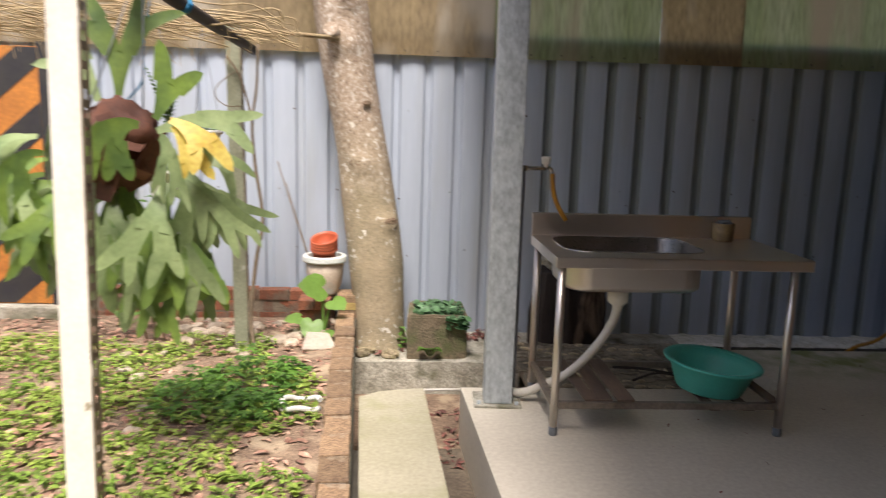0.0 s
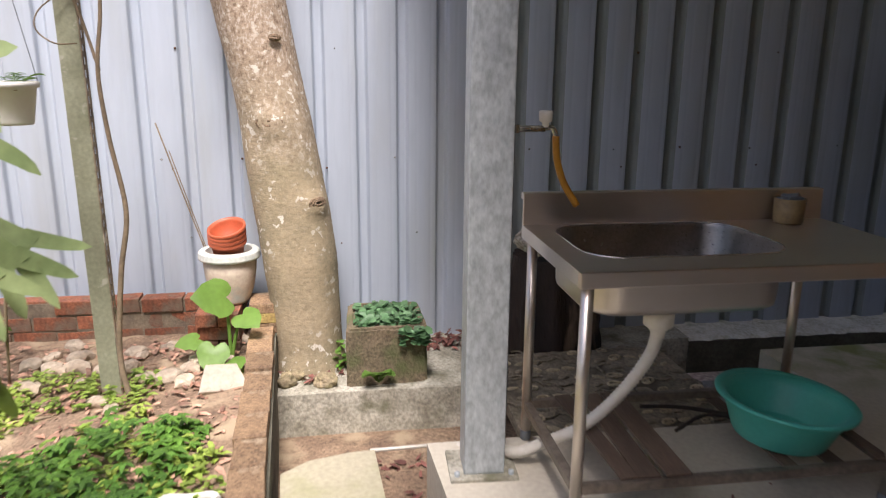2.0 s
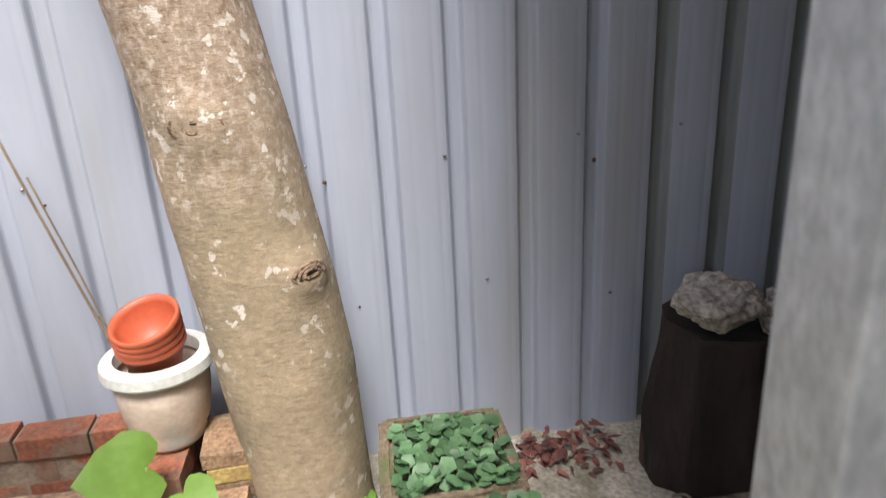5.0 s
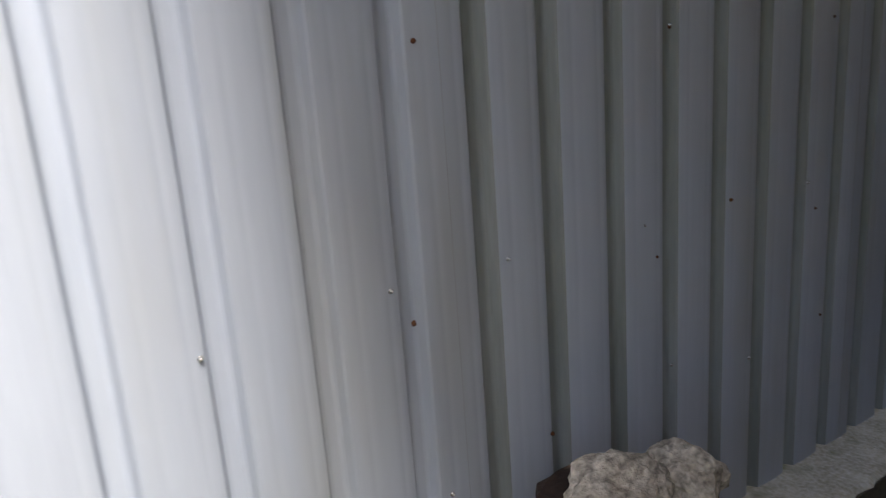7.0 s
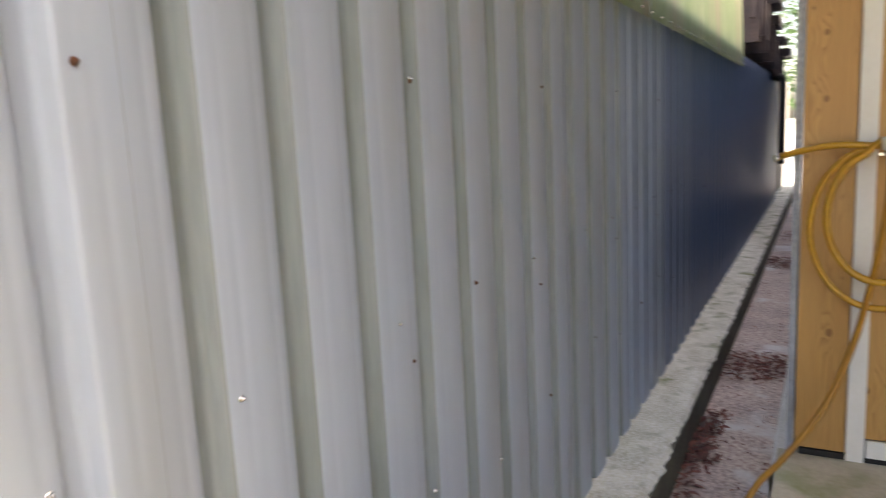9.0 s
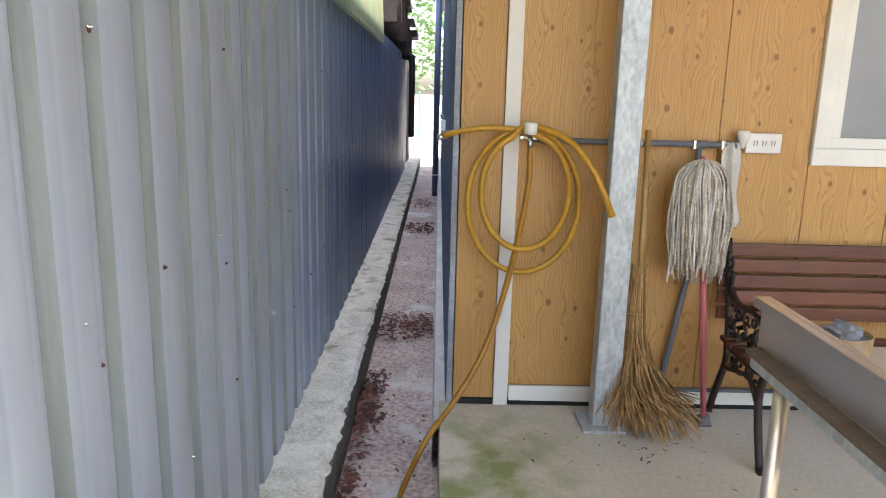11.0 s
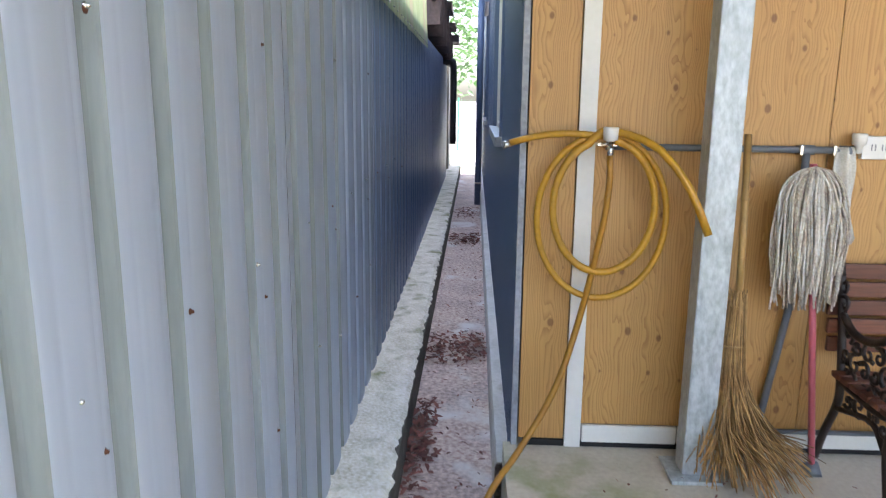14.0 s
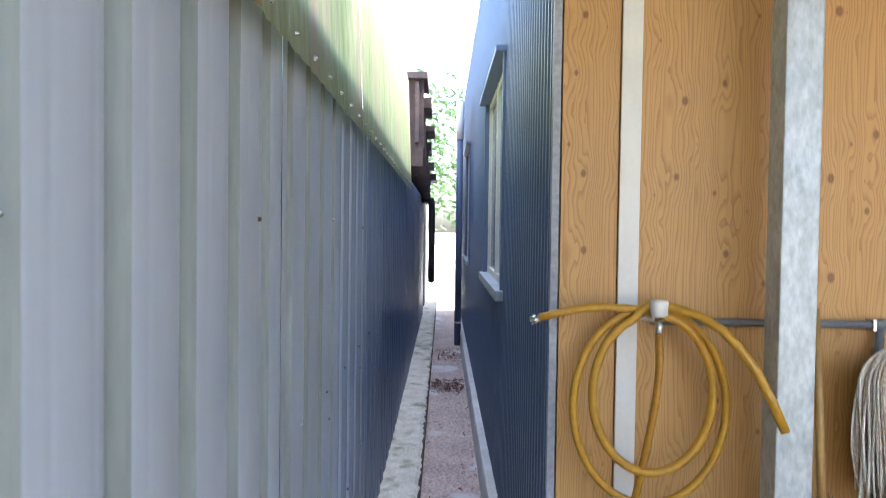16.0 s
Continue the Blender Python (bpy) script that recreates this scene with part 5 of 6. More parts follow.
# ---- pots by the tree ----
bigpot = thing("flower_pot", (-0.37, -0.25, 0.245), "pale ceramic flower pot with a chipped greenish rim on bricks", "pot")
bm = B()
lathe(bm, [(0.0001, 0.242), (0.085, 0.242), (0.10, 0.26), (0.098, 0.275), (0.115, 0.31), (0.128, 0.40), (0.132, 0.475), (0.118, 0.475), (0.105, 0.31), (0.0001, 0.30)], -0.37, -0.25, 36, 0.03)
part("body", bm, POT, bigpot)
bm = B()
lathe(bm, [(0.130, 0.472), (0.150, 0.474), (0.155, 0.483), (0.152, 0.510), (0.145, 0.517), (0.116, 0.517), (0.112, 0.48)], -0.37, -0.25, 36, 0, True)
part("rim", bm, POTRIM, bigpot, "pale blue-green rim")
for i in range(4):
    bm = B()
    lathe(bm, [(0.0001, 0.003), (0.066, 0.0), (0.083, 0.085), (0.092, 0.086), (0.095, 0.092), (0.095, 0.108), (0.088, 0.11), (0.08, 0.09), (0.062, 0.008), (0.0001, 0.01)], 0, 0, 30)
    bm.transform(pose(-0.372 + 0.006 * i, -0.255 - 0.003 * i, 0.468 + 0.025 * i, 10 + 3 * i, -3 * i, 0))
    solid("plastic_pot", bm, TERRA, "orange plastic nursery pot stacked in the ceramic pot", "pot", group="stacked plastic pots")
bm = B()
tube(bm, smooth_path([(-0.47, -0.2, 0.42), (-0.60, -0.14, 0.8), (-0.715, -0.08, 1.14)], 5), 0.004, 6)
tube(bm, smooth_path([(-0.46, -0.21, 0.42), (-0.57, -0.12, 0.72), (-0.66, -0.08, 1.0)], 5), 0.003, 6)
solid("cane", bm, TWIG, "two thin brown canes leaning from the pot to the fence", "cane")

# ---- taro plant ----
taro = thing("taro_plant", (-0.36, -0.52, 0.05), "young taro plant with broad bright leaves beside the kerb", "plant")


def heart(bm, c, way, up, l, w):
    """A broad heart-shaped leaf."""
    way, up = Vector(way).normalized(), Vector(up).normalized()
    side = way.cross(up).normalized()
    up = side.cross(way)
    def at(t, q):
        return Vector(c) + way * l * t + side * w * q - up * (l * 0.22 * max(0, t) * t + w * 0.12 * abs(q) - w * 0.03 * math.sin(9 * t + 5 * q))
    spine = [bm.verts.new(at(t, 0)) for t in (0, 0.16, 0.33, 0.5, 0.68, 0.85, 1.0)]
    for s in (-1, 1):
        edge_pts = ((-0.12, 0.06), (-0.26, 0.17), (-0.27, 0.30), (-0.17, 0.43), (0.02, 0.53), (0.2, 0.535), (0.4, 0.47), (0.6, 0.36), (0.8, 0.2))
        rim = [bm.verts.new(at(t + 0.02 * (i % 2), s * (q + 0.02 * (i % 2)))) for i, (t, q) in enumerate(edge_pts)]
        fan = [(spine[0], rim[i], rim[i + 1]) for i in range(4)] + [(spine[0], rim[4], spine[1]), (spine[1], rim[4], rim[5], spine[2]), (spine[2], rim[5], rim[6], spine[3]),
               (spine[3], rim[6], rim[7], spine[4]), (spine[4], rim[7], rim[8], spine[5]), (spine[5], rim[8], spine[6])]
        for q in fan:
            bm.faces.new(q if s > 0 else q[::-1]).smooth = True


for c, way, up, l in (((-0.355, -0.56, 0.36), (-0.6, -0.45, 0.2), (0.2, -0.8, 0.6), 0.165), ((-0.28, -0.56, 0.27), (0.35, -0.4, -0.1), (0.1, -0.6, 0.7), 0.12),
                      ((-0.40, -0.70, 0.16), (-0.1, -0.4, -0.45), (0.0, -0.8, 0.5), 0.125), ((-0.33, -0.72, 0.10), (0.3, -0.5, 0.1), (0, -0.4, 0.9), 0.11),
                      ((-0.50, -0.58, 0.16), (-0.7, -0.3, 0.0), (0, -0.4, 0.9), 0.10)):
    bm = B()
    heart(bm, c, way, up, l, l * 1.1)
    part("leaf_blade", bm, TARO, taro)
    bm = B()
    tube(bm, smooth_path([(-0.345, -0.56, 0.04), ((c[0] - 0.345) / 2, (c[1] - 0.56) / 2, c[2] * 0.7), c], 5), [0.009] * 5 + [0.007] * 5 + [0.004], 7)
    part("stalk", bm, TARO, taro)

# ---- pergola posts, pole and vine ----


def slotted(x, y, z1, m, label, lean=0.0, wob=0.0):
    """A slotted angle-iron post: two flanges, the right-hand one with punched slots."""
    post = thing("angle_post", (x, y, 0.0), label, "post", "pergola posts")
    bm = B()
    box(bm, x - 0.04, x + 0.04, y, y + 0.005, 0.0, z1, 0.001)
    part("front_flange", bm, m, post)
    bm = B()
    cols = [y, y + 0.014, y + 0.034, y + 0.05]
    zs = [q for i in range(int(z1 / 0.05)) for q in (i * 0.05, i * 0.05 + 0.022)] + [int(z1 / 0.05) * 0.05]
    net = [[bm.verts.new((x + 0.045, q, z)) for q in cols] for z in zs]
    for i in range(len(zs) - 1):
        for k in range(3):
            if k != 1 or i % 2 == 0:
                bm.faces.new((net[i][k], net[i][k + 1], net[i + 1][k + 1], net[i + 1][k]))
    flange = part("side_flange", bm, GRIMY_SHADED, post, "grimy punched flange, darkened for facing away from the sun").modifiers.new("thick", "SOLIDIFY")
    flange.thickness = 0.004
    post.rotation_euler = (0, radians(lean), 0)
    return post


slotted(-0.755, -3.22, 1.97, CREAM, "cream-painted slotted angle-iron post of a pergola", 1.0)
slotted(-0.81, -0.87, 1.95, OLIVE, "faded green slotted angle-iron post in the soil bed", -0.6)
pole = thing("pergola_pole", (-0.79, -2, 1.9), "dark pole tied to the posts with blue cord", "pole")
bm = B()
tube(bm, [(-0.74, -0.72, 1.83), (-0.79, -2.0, 1.90), (-0.83, -3.4, 1.985)], [0.028, 0.03, 0.03], 12)
part("pole_shaft", bm, POLE, pole)
bm = B()
for i in range(1):
    tube(bm, [(-0.785 + 0.033 * math.cos(a), -1.98 + 0.012 * i + 0.01 * math.sin(a * 2), 1.9 + 0.033 * math.sin(a)) for a in (2 * math.pi * k / 12 for k in range(13))], 0.004, 5, False)
part("cord_turn", bm, BLUECORD, pole)
bm = B()
tube(bm, smooth_path([(-0.80, -2.3, 1.9), (-0.83, -2.32, 1.7), (-0.83, -2.35, 1.56), (-0.88, -2.4, 1.47), (-0.80, -2.42, 1.43), (-0.74, -2.42, 1.46)], 5), 0.004, 6)
part("cord", bm, BLUECORD, pole, "bright blue cord knotted round the pole")
for i in range(1, 5):
    bm = B()
    tube(bm, [(-0.785 + 0.033 * math.cos(a), -1.98 + 0.012 * i + 0.01 * math.sin(a * 2), 1.9 + 0.033 * math.sin(a)) for a in (2 * math.pi * k / 12 for k in range(13))], 0.004, 5, False)
    part("cord_turn", bm, BLUECORD, pole)
bm = B()
tube(bm, [(-1.0, -0.76, 1.935), (-0.6, -0.70, 1.94), (-0.26, -0.47, 1.945)], 0.014, 10)
solid("bamboo_stick", bm, VINE, "pale stick laid from the pergola to the tree", "stick")
bm = B()
tube(bm, [(-2.7, -2.9, 2.0), (-1.6, -2.9, 1.99), (-0.75, -2.9, 1.985)], 0.02, 10)
solid("cross_pole", bm, TWIG, "grey wooden cross pole of the pergola", "pole")

bm = B()
for i in range(150):
    z, y = rng.uniform(1.86, 1.98), rng.uniform(-1.6, -0.85)
    x0 = rng.uniform(-2.9, -0.9)
    l = rng.uniform(0.3, 1.1)
    pts = [(x0 + l * t + 0.03 * rng.uniform(-1, 1), y + 0.05 * rng.uniform(-1, 1), z + 0.03 * rng.uniform(-1, 1) - 0.05 * (t > 0.8)) for t in (0, 0.3, 0.6, 1)]
    pts = [(min(p[0], -0.45), p[1], p[2]) for p in pts]
    tube(bm, smooth_path(pts, 3), rng.uniform(0.002, 0.005), 5, False)
for i in range(40):
    x, y = rng.uniform(-2.6, -0.7), rng.uniform(-1.6, -0.9)
    tube(bm, smooth_path([(x, y, 1.9), (x + rng.uniform(-0.05, 0.05), y, 1.83), (x + rng.uniform(-0.12, 0.12), y, 1.78 - 0.1 * rng.random())], 3), 0.002, 4, False)
solid("dry_vines", bm, VINE, "tangle of dry straw-coloured vine stems on the pergola", "vine", "stuff")
bm = B()
tube(bm, smooth_path([(-0.70, -0.98, 0.03), (-0.735, -0.95, 0.25), (-0.70, -0.94, 0.6), (-0.66, -0.93, 0.85), (-0.70, -0.92, 1.15), (-0.715, -0.92, 1.4), (-0.69, -0.9, 1.62), (-0.68, -0.9, 1.85)], 6),
     [0.013 - 0.00015 * i for i in range(43)], 8)
tube(bm, smooth_path([(-0.71, -0.92, 1.4), (-0.75, -0.9, 1.55), (-0.79, -0.9, 1.68), (-0.86, -0.9, 1.78)], 5), 0.007, 6)
tube(bm, smooth_path([(-0.80, -0.9, 1.7), (-0.90, -0.92, 1.62), (-0.92, -0.92, 1.55), (-0.86, -0.92, 1.5), (-0.78, -0.92, 1.5)], 5), 0.003, 5)
solid("climbing_stem", bm, TWIG, "thin woody stem climbing beside the post", "vine")

# ---- hanging staghorn fern ----
stag = thing("staghorn_fern", (-0.80, -2.55, 0.5), "large staghorn fern hanging from the pergola, with one yellow frond", "fern")


def frond(bm, root, way, up, length, width, droop, forks=2, depth=0, curl=0.0):
    """A flat antler-like ribbon that widens, then splits into long tapering lobes."""
    p, d, u = Vector(root), Vector(way).normalized(), Vector(up).normalized()
    seg = 6
    side = d.cross(u)
    side = side.normalized() if side.length > 0.05 else d.orthogonal().normalized()
    last, first = None, None
    for i in range(seg + 1):
        t = i / seg
        if forks:
            w = width * (0.22 + 0.78 * t ** 1.4) if depth == 0 else width * (0.62 + 0.3 * t)
        else:
            w = width * 0.62 * math.sqrt(max(0.0, 1 - t ** 3)) * (1 - 0.25 * t) + 0.002
        w *= 0.5
        n = side.cross(d)
        row = [bm.verts.new(p - side * w + n * w * 0.06), bm.verts.new(p - n * w * 0.05), bm.verts.new(p + side * w + n * w * 0.06)]
        if last:
            bm.faces.new((last[0], last[1], row[1], row[0])).smooth = True
            bm.faces.new((last[1], last[2], row[2], row[1])).smooth = True
        last = row
        d = (d + Vector((0, 0, -droop / seg)) + side * curl / seg).normalized()
        side = (side - d * side.dot(d)).normalized()
        if i < seg:
            p = p + d * length / seg
    if forks:
        for s in (-1, 1):
            nd = (d + side * s * rng.uniform(0.25, 0.5)).normalized()
            frond(bm, p - d * length * 0.16 + side * s * width * 0.22, nd, side.cross(d), length * rng.uniform(0.65, 1.0), width * rng.uniform(0.75, 0.95), droop * 0.8,
                  forks - 1 if rng.random() < 0.5 else 0, depth + 1, curl + s * 0.25)


core = Vector((-0.88, -2.5, 1.33))
bm = B()
lump(bm, core, 0.15, 0.12, 0.15, 4, 0.4, 3, 1)
for f in bm.faces:
    f.smooth = True
part("root_ball", bm, LEAFBROWN, stag)
for i in range(15):
    a = rng.uniform(0, 6.28)
    e = rng.uniform(-0.8, 0.8)
    c = core + Vector((math.cos(a) * 0.12, math.sin(a) * 0.11, e * 0.15))
    n = (c - core).normalized()
    bm = B()
    disc_leaf(bm, c, n + Vector((0, 0, rng.uniform(-0.4, 0.4))), rng.uniform(0.08, 0.125))
    part("shield_frond", bm, LEAFBROWN, stag)


def antlers(count, xs, ys, zs, ways, length, width, droop, pale):
    """Fronds rooted in one box, pointing within one range of directions."""
    for i in range(count):
        bm = B()
        root = [rng.uniform(*r) for r in (xs, ys, zs)]
        way = [rng.uniform(*r) for r in ways]
        frond(bm, root, way, (rng.uniform(-0.4, 0.4), -1, rng.uniform(0.3, 0.9)), rng.uniform(*length), rng.uniform(*width), rng.uniform(*droop), 2, 0, rng.uniform(-0.4, 0.4))
        part("antler_frond", bm, LEAFPALE if rng.random() < pale else LEAF, stag)


# the long bunch that hangs below the shields
antlers(17, (-0.98, -0.66), (-2.62, -2.42), (1.06, 1.22), ((-0.5, 0.6), (-0.6, 0.2), (-0.7, 0.1)), (0.15, 0.20), (0.085, 0.13), (1.1, 1.8), 0.6)
antlers(13, (-0.86, -0.58), (-2.62, -2.42), (0.90, 1.14), ((-0.35, 0.5), (-0.5, 0.2), (-1.0, -0.2)), (0.13, 0.17), (0.08, 0.125), (1.0, 1.6), 0.5)
antlers(5, (-0.70, -0.60), (-2.60, -2.45), (1.15, 1.28), ((0.2, 0.7), (-0.5, 0.1), (-0.3, 0.3)), (0.14, 0.18), (0.075, 0.11), (1.0, 1.6), 0.7)
# a second bunch on the far side of the post
antlers(11, (-1.22, -1.02), (-2.55, -2.38), (1.08, 1.36), ((-1.0, -0.1), (-0.6, 0.1), (-0.4, 0.4)), (0.13, 0.18), (0.08, 0.115), (0.9, 1.6), 0.6)
# antlers that stand up and fold over the shields
for root, way, length, width, droop, m in (((-0.87, -2.48, 1.50), (0.05, 0.1, 1.0), 0.18, 0.12, 0.15, LEAF), ((-0.95, -2.46, 1.48), (-0.35, 0.1, 0.9), 0.17, 0.11, 0.4, LEAFPALE),
                                           ((-0.72, -2.55, 1.42), (0.45, -0.15, 0.85), 0.16, 0.125, 0.2, LEAF), ((-0.70, -2.6, 1.38), (0.85, -0.2, 0.45), 0.17, 0.11, 0.6, LEAFPALE),
                                           ((-0.74, -2.66, 1.40), (-0.35, -0.6, 0.25), 0.14, 0.12, 1.3, LEAF), ((-0.94, -2.62, 1.44), (-0.2, -0.6, 0.5), 0.14, 0.105, 1.6, LEAFPALE),
                                           ((-0.68, -2.64, 1.36), (0.4, -0.6, 0.2), 0.14, 0.105, 1.5, LEAFPALE)):
    bm = B()
    frond(bm, root, way, (0.1, -1, 0.4), length, width, droop, 2, 0, rng.uniform(-0.2, 0.2))
    part("antler_frond", bm, m, stag)
bm = B()
frond(bm, (-0.63, -2.68, 1.42), (0.75, -0.1, -0.1), (0.1, -0.85, 0.5), 0.15, 0.11, 0.9, 2, 0, 0.1)
part("yellow_frond", bm, LEAFYEL, stag, "yellow dying frond with brown tips")
bm = B()
frond(bm, (-0.62, -2.68, 1.40), (0.5, -0.1, -0.5), (0.1, -0.9, 0.4), 0.13, 0.085, 1.4, 1, 0, -0.2)
part("yellow_frond", bm, LEAFYEL, stag)
for i in range(10):
    bm = B()
    a = rng.uniform(0.6, 2.5)
    fern_frond(bm, core + Vector((0.17, 0.05, 0.06)), (math.cos(a) * 0.4, 0.1 * rng.uniform(-1, 1), 1), rng.uniform(0.18, 0.3), 0.15, 14, 0.035)
    part("sword_frond", bm, FERN, stag)
for dx in (-0.1, 0.1):
    bm = B()
    tube(bm, [core + Vector((dx, 0, 0.1)), (-0.80 + dx * 0.2, -2.45, 1.88)], 0.003, 5)
    part("wire", bm, PVC, stag)

# ---- hanging white pots ----


def hanging_pot(x, y, z, s):
    pot = thing("hanging_pot", (x, y, z), "white plastic hanging pot with small ferns", "pot", "hanging pots")
    bm = B()
    lathe(bm, [(0.0001, z), (0.062 * s, z), (0.066 * s, z + 0.01), (0.084 * s, z + 0.12 * s), (0.094 * s, z + 0.122 * s), (0.095 * s, z + 0.14 * s), (0.085 * s, z + 0.142 * s), (0.07 * s, z + 0.06)], x, y, 26)
    part("pot_wall", bm, WHITE, pot)
    bm = B()
    lump(bm, (x, y, z + 0.115 * s), 0.08 * s, 0.08 * s, 0.02, 2, 0.2)
    part("soil", bm, SOIL, pot)
    for i in range(9):
        a = rng.uniform(0, 6.3)
        bm = B()
        fern_frond(bm, (x + 0.03 * math.cos(a), y + 0.03 * math.sin(a), z + 0.12 * s), (math.cos(a) * 0.7, math.sin(a) * 0.7, 0.9), rng.uniform(0.09, 0.17), 0.5, 10, 0.025)
        part("frond", bm, FERN, pot)
    for a in (0.3, 2.4, 4.5):
        bm = B()
        tube(bm, [(x + 0.09 * s * math.cos(a), y + 0.09 * s * math.sin(a), z + 0.13 * s), (x, y, 1.88)], 0.0015, 4)
        part("wire", bm, PVC, pot)


hanging_pot(-0.885, -1.31, 1.225, 1.0)
hanging_pot(-1.06, -1.42, 1.02, 1.0)

# broad leaves of a shrub by the fence
shrub = thing("garden_shrub", (-1.42, -0.75, 0.05), "leafy green shrub with thin brown stems in the soil bed", "shrub")
for i in range(4):
    bm = B()
    tube(bm, smooth_path([(-1.42 + 0.05 * i, -0.75, 0.04), (-1.46 + 0.08 * i, -0.8, 0.4), (-1.52 + 0.12 * i, -0.85, 0.75 + 0.08 * (i % 3))], 4), 0.007, 6)
    part("stem", bm, TWIG, shrub)
for i in range(26):
    a = rng.uniform(0, 6.3)
    bm = B()
    leaf(bm, (-1.42 + rng.uniform(-0.22, 0.22), -0.8 + rng.uniform(-0.2, 0.2), rng.uniform(0.2, 0.95)), (math.cos(a), math.sin(a), 0.2), rng.uniform(0.12, 0.22), rng.uniform(0.06, 0.09), 0.5, seg=5)
    part("leaf", bm, HERB, shrub)

# ---- hazard-striped board at the fence's end ----
hz = thing("striped_board", (-2.5, -0.22, 0.0), "orange and black hazard-striped board beside the fence", "board")
bm = B()
box(bm, -3.1, -2.22, -0.25, -0.22, 0.14, 1.85, 0.003)
part("board_face", bm, ORANGE, hz)
for i in range(7):
    bm = B()
    z = -0.4 + i * 0.46
    v = [bm.verts.new(p) for p in ((-3.1, -0.253, z), (-2.22, -0.253, z + 0.75), (-2.22, -0.253, z + 0.98), (-3.1, -0.253, z + 0.23))]
    bm.faces.new(v)
    bmesh.ops.bisect_plane(bm, geom=bm.verts[:] + bm.edges[:] + bm.faces[:], plane_co=(0, 0, 0.145), plane_no=(0, 0, -1), clear_outer=True)
    if bm.verts:
        bmesh.ops.bisect_plane(bm, geom=bm.verts[:] + bm.edges[:] + bm.faces[:], plane_co=(0, 0, 1.845), plane_no=(0, 0, 1), clear_outer=True)
    if bm.faces:
        part("black_stripe", bm, BLACK, hz)
    else:
        bm.free()
bm = B()
box(bm, -2.215, -2.15, -0.26, -0.2, 0.06, 1.88)
part("edge_post", bm, BLACK, hz)
bm = B()
box(bm, -3.2, -2.1, -0.34, -0.18, 0.04, 0.135, 0.008)
part("sill", bm, ROUGHCON, hz)

# ---- weeds, litter and stones in the bed ----


def bed(n, y0=-4.6, y1=-0.35):
    for i in range(n):
        y = rng.uniform(y0, y1)
        yield rng.uniform(-2.6, skew(-0.25, y)), y


bm = B()
for x, y in bed(5400, -4.2, -0.7):
    dens = noise.noise((x * 1.6, y * 1.6, 7)) + 0.09 - 0.45 * max(0, y + 1.5) + 0.2 * (x < -0.6)
    if dens < 0:
        continue
    h = rng.uniform(0.01, 0.06)
    for k in range(rng.randint(3, 6)):
        a = rng.uniform(0, 6.3)
        l = rng.uniform(0.016, 0.046)
        leaf(bm, (x, y, 0.05 + h * rng.random()), (math.cos(a), math.sin(a), rng.uniform(0.1, 0.7)), l, l * 0.62, 0.3, seg=2)
solid("weeds", bm, WEED, "bright low weeds covering the soil bed", "weeds", "stuff")
bm = B()
for cx, cy, r, hh in ((-0.62, -1.55, 0.28, 0.24), (-0.85, -1.75, 0.25, 0.2), (-0.45, -1.35, 0.12, 0.12), (-0.52, -1.9, 0.18, 0.15)):
    for i in range(int(640 * r)):
        a, q = rng.uniform(0, 6.3), math.sqrt(rng.random()) * r
        x, y, z = cx + q * math.cos(a), cy + q * math.sin(a), 0.05 + hh * rng.random() * (1.1 - q / r)
        b = rng.uniform(0, 6.3)
        for k in range(3):
            leaf(bm, (x, y, z), (math.cos(b + k - 1), math.sin(b + k - 1), 0.25), rng.uniform(0.03, 0.055), rng.uniform(0.018, 0.03), 0.4, seg=2)
solid("herb_clump", bm, HERB, "clump of darker green herbs in the soil bed", "weeds", "stuff")
bm = B()
for x, y in bed(4600, -4.4, -0.3):
    a = rng.uniform(0, 6.3)
    l = rng.uniform(0.02, 0.06)
    leaf(bm, (x, y, 0.055 + 0.012 * rng.random()), (math.cos(a), math.sin(a), rng.uniform(-0.1, 0.3)), l, l * 0.5, 0.2, up=(rng.uniform(-0.4, 0.4), rng.uniform(-0.4, 0.4), 1), seg=2)
solid("bed_litter", bm, LITTERTAN, "tan and brown dead leaves strewn over the bed", "leaf litter", "stuff")
bm = B()
lump(bm, (0, 0, 0), 0.05, 0.038, 0.026, 2, 0.3, 3, 4)
stone_me = mesh_of(bm, "stone")
stone_me.materials.append(PEBBLE)
for i in range(46):
    ob = new("stone", stone_me)
    far = i < 34
    x, y = (rng.uniform(-1.3, -0.3), rng.uniform(-0.85, -0.3)) if far else (rng.uniform(-1.6, -0.3), rng.uniform(-2.6, -0.9))
    ob.matrix_basis = pose(x, y, 0.058, 0, 0, rng.uniform(0, 360)) @ Matrix.Scale(rng.uniform(0.4, 1.15) * (1.25 if far else 1), 4)
    tagged(ob, "pale brown stone lying in the soil bed", "stone", "stones in the bed")
bm = B()
box(bm, -0.09, 0.09, -0.07, 0.07, 0, 0.035, 0.008)
for v in bm.verts:
    v.co.x *= 1 - 3.5 * max(-0.07, v.co.y)
    v.co.z += 0.008 * noise.noise(v.co * 20)
bm.transform(pose(-0.345, -0.88, 0.07, 34, 8, 20))
solid("stone_shard", bm, SHARD, "flat white stone shard leaning at the kerb", "stone")
bm = B()
tube(bm, [(-0.31 + 0.095 * math.cos(a), -1.87 + 0.085 * math.sin(a), 0.085 + 0.012 * math.sin(3 * a)) for a in (radians(20 + 320 * k / 24) for k in range(25))], 0.014, 9)
solid("plastic_ring", bm, WHITE, "broken white plastic ring lying in the weeds", "ring")

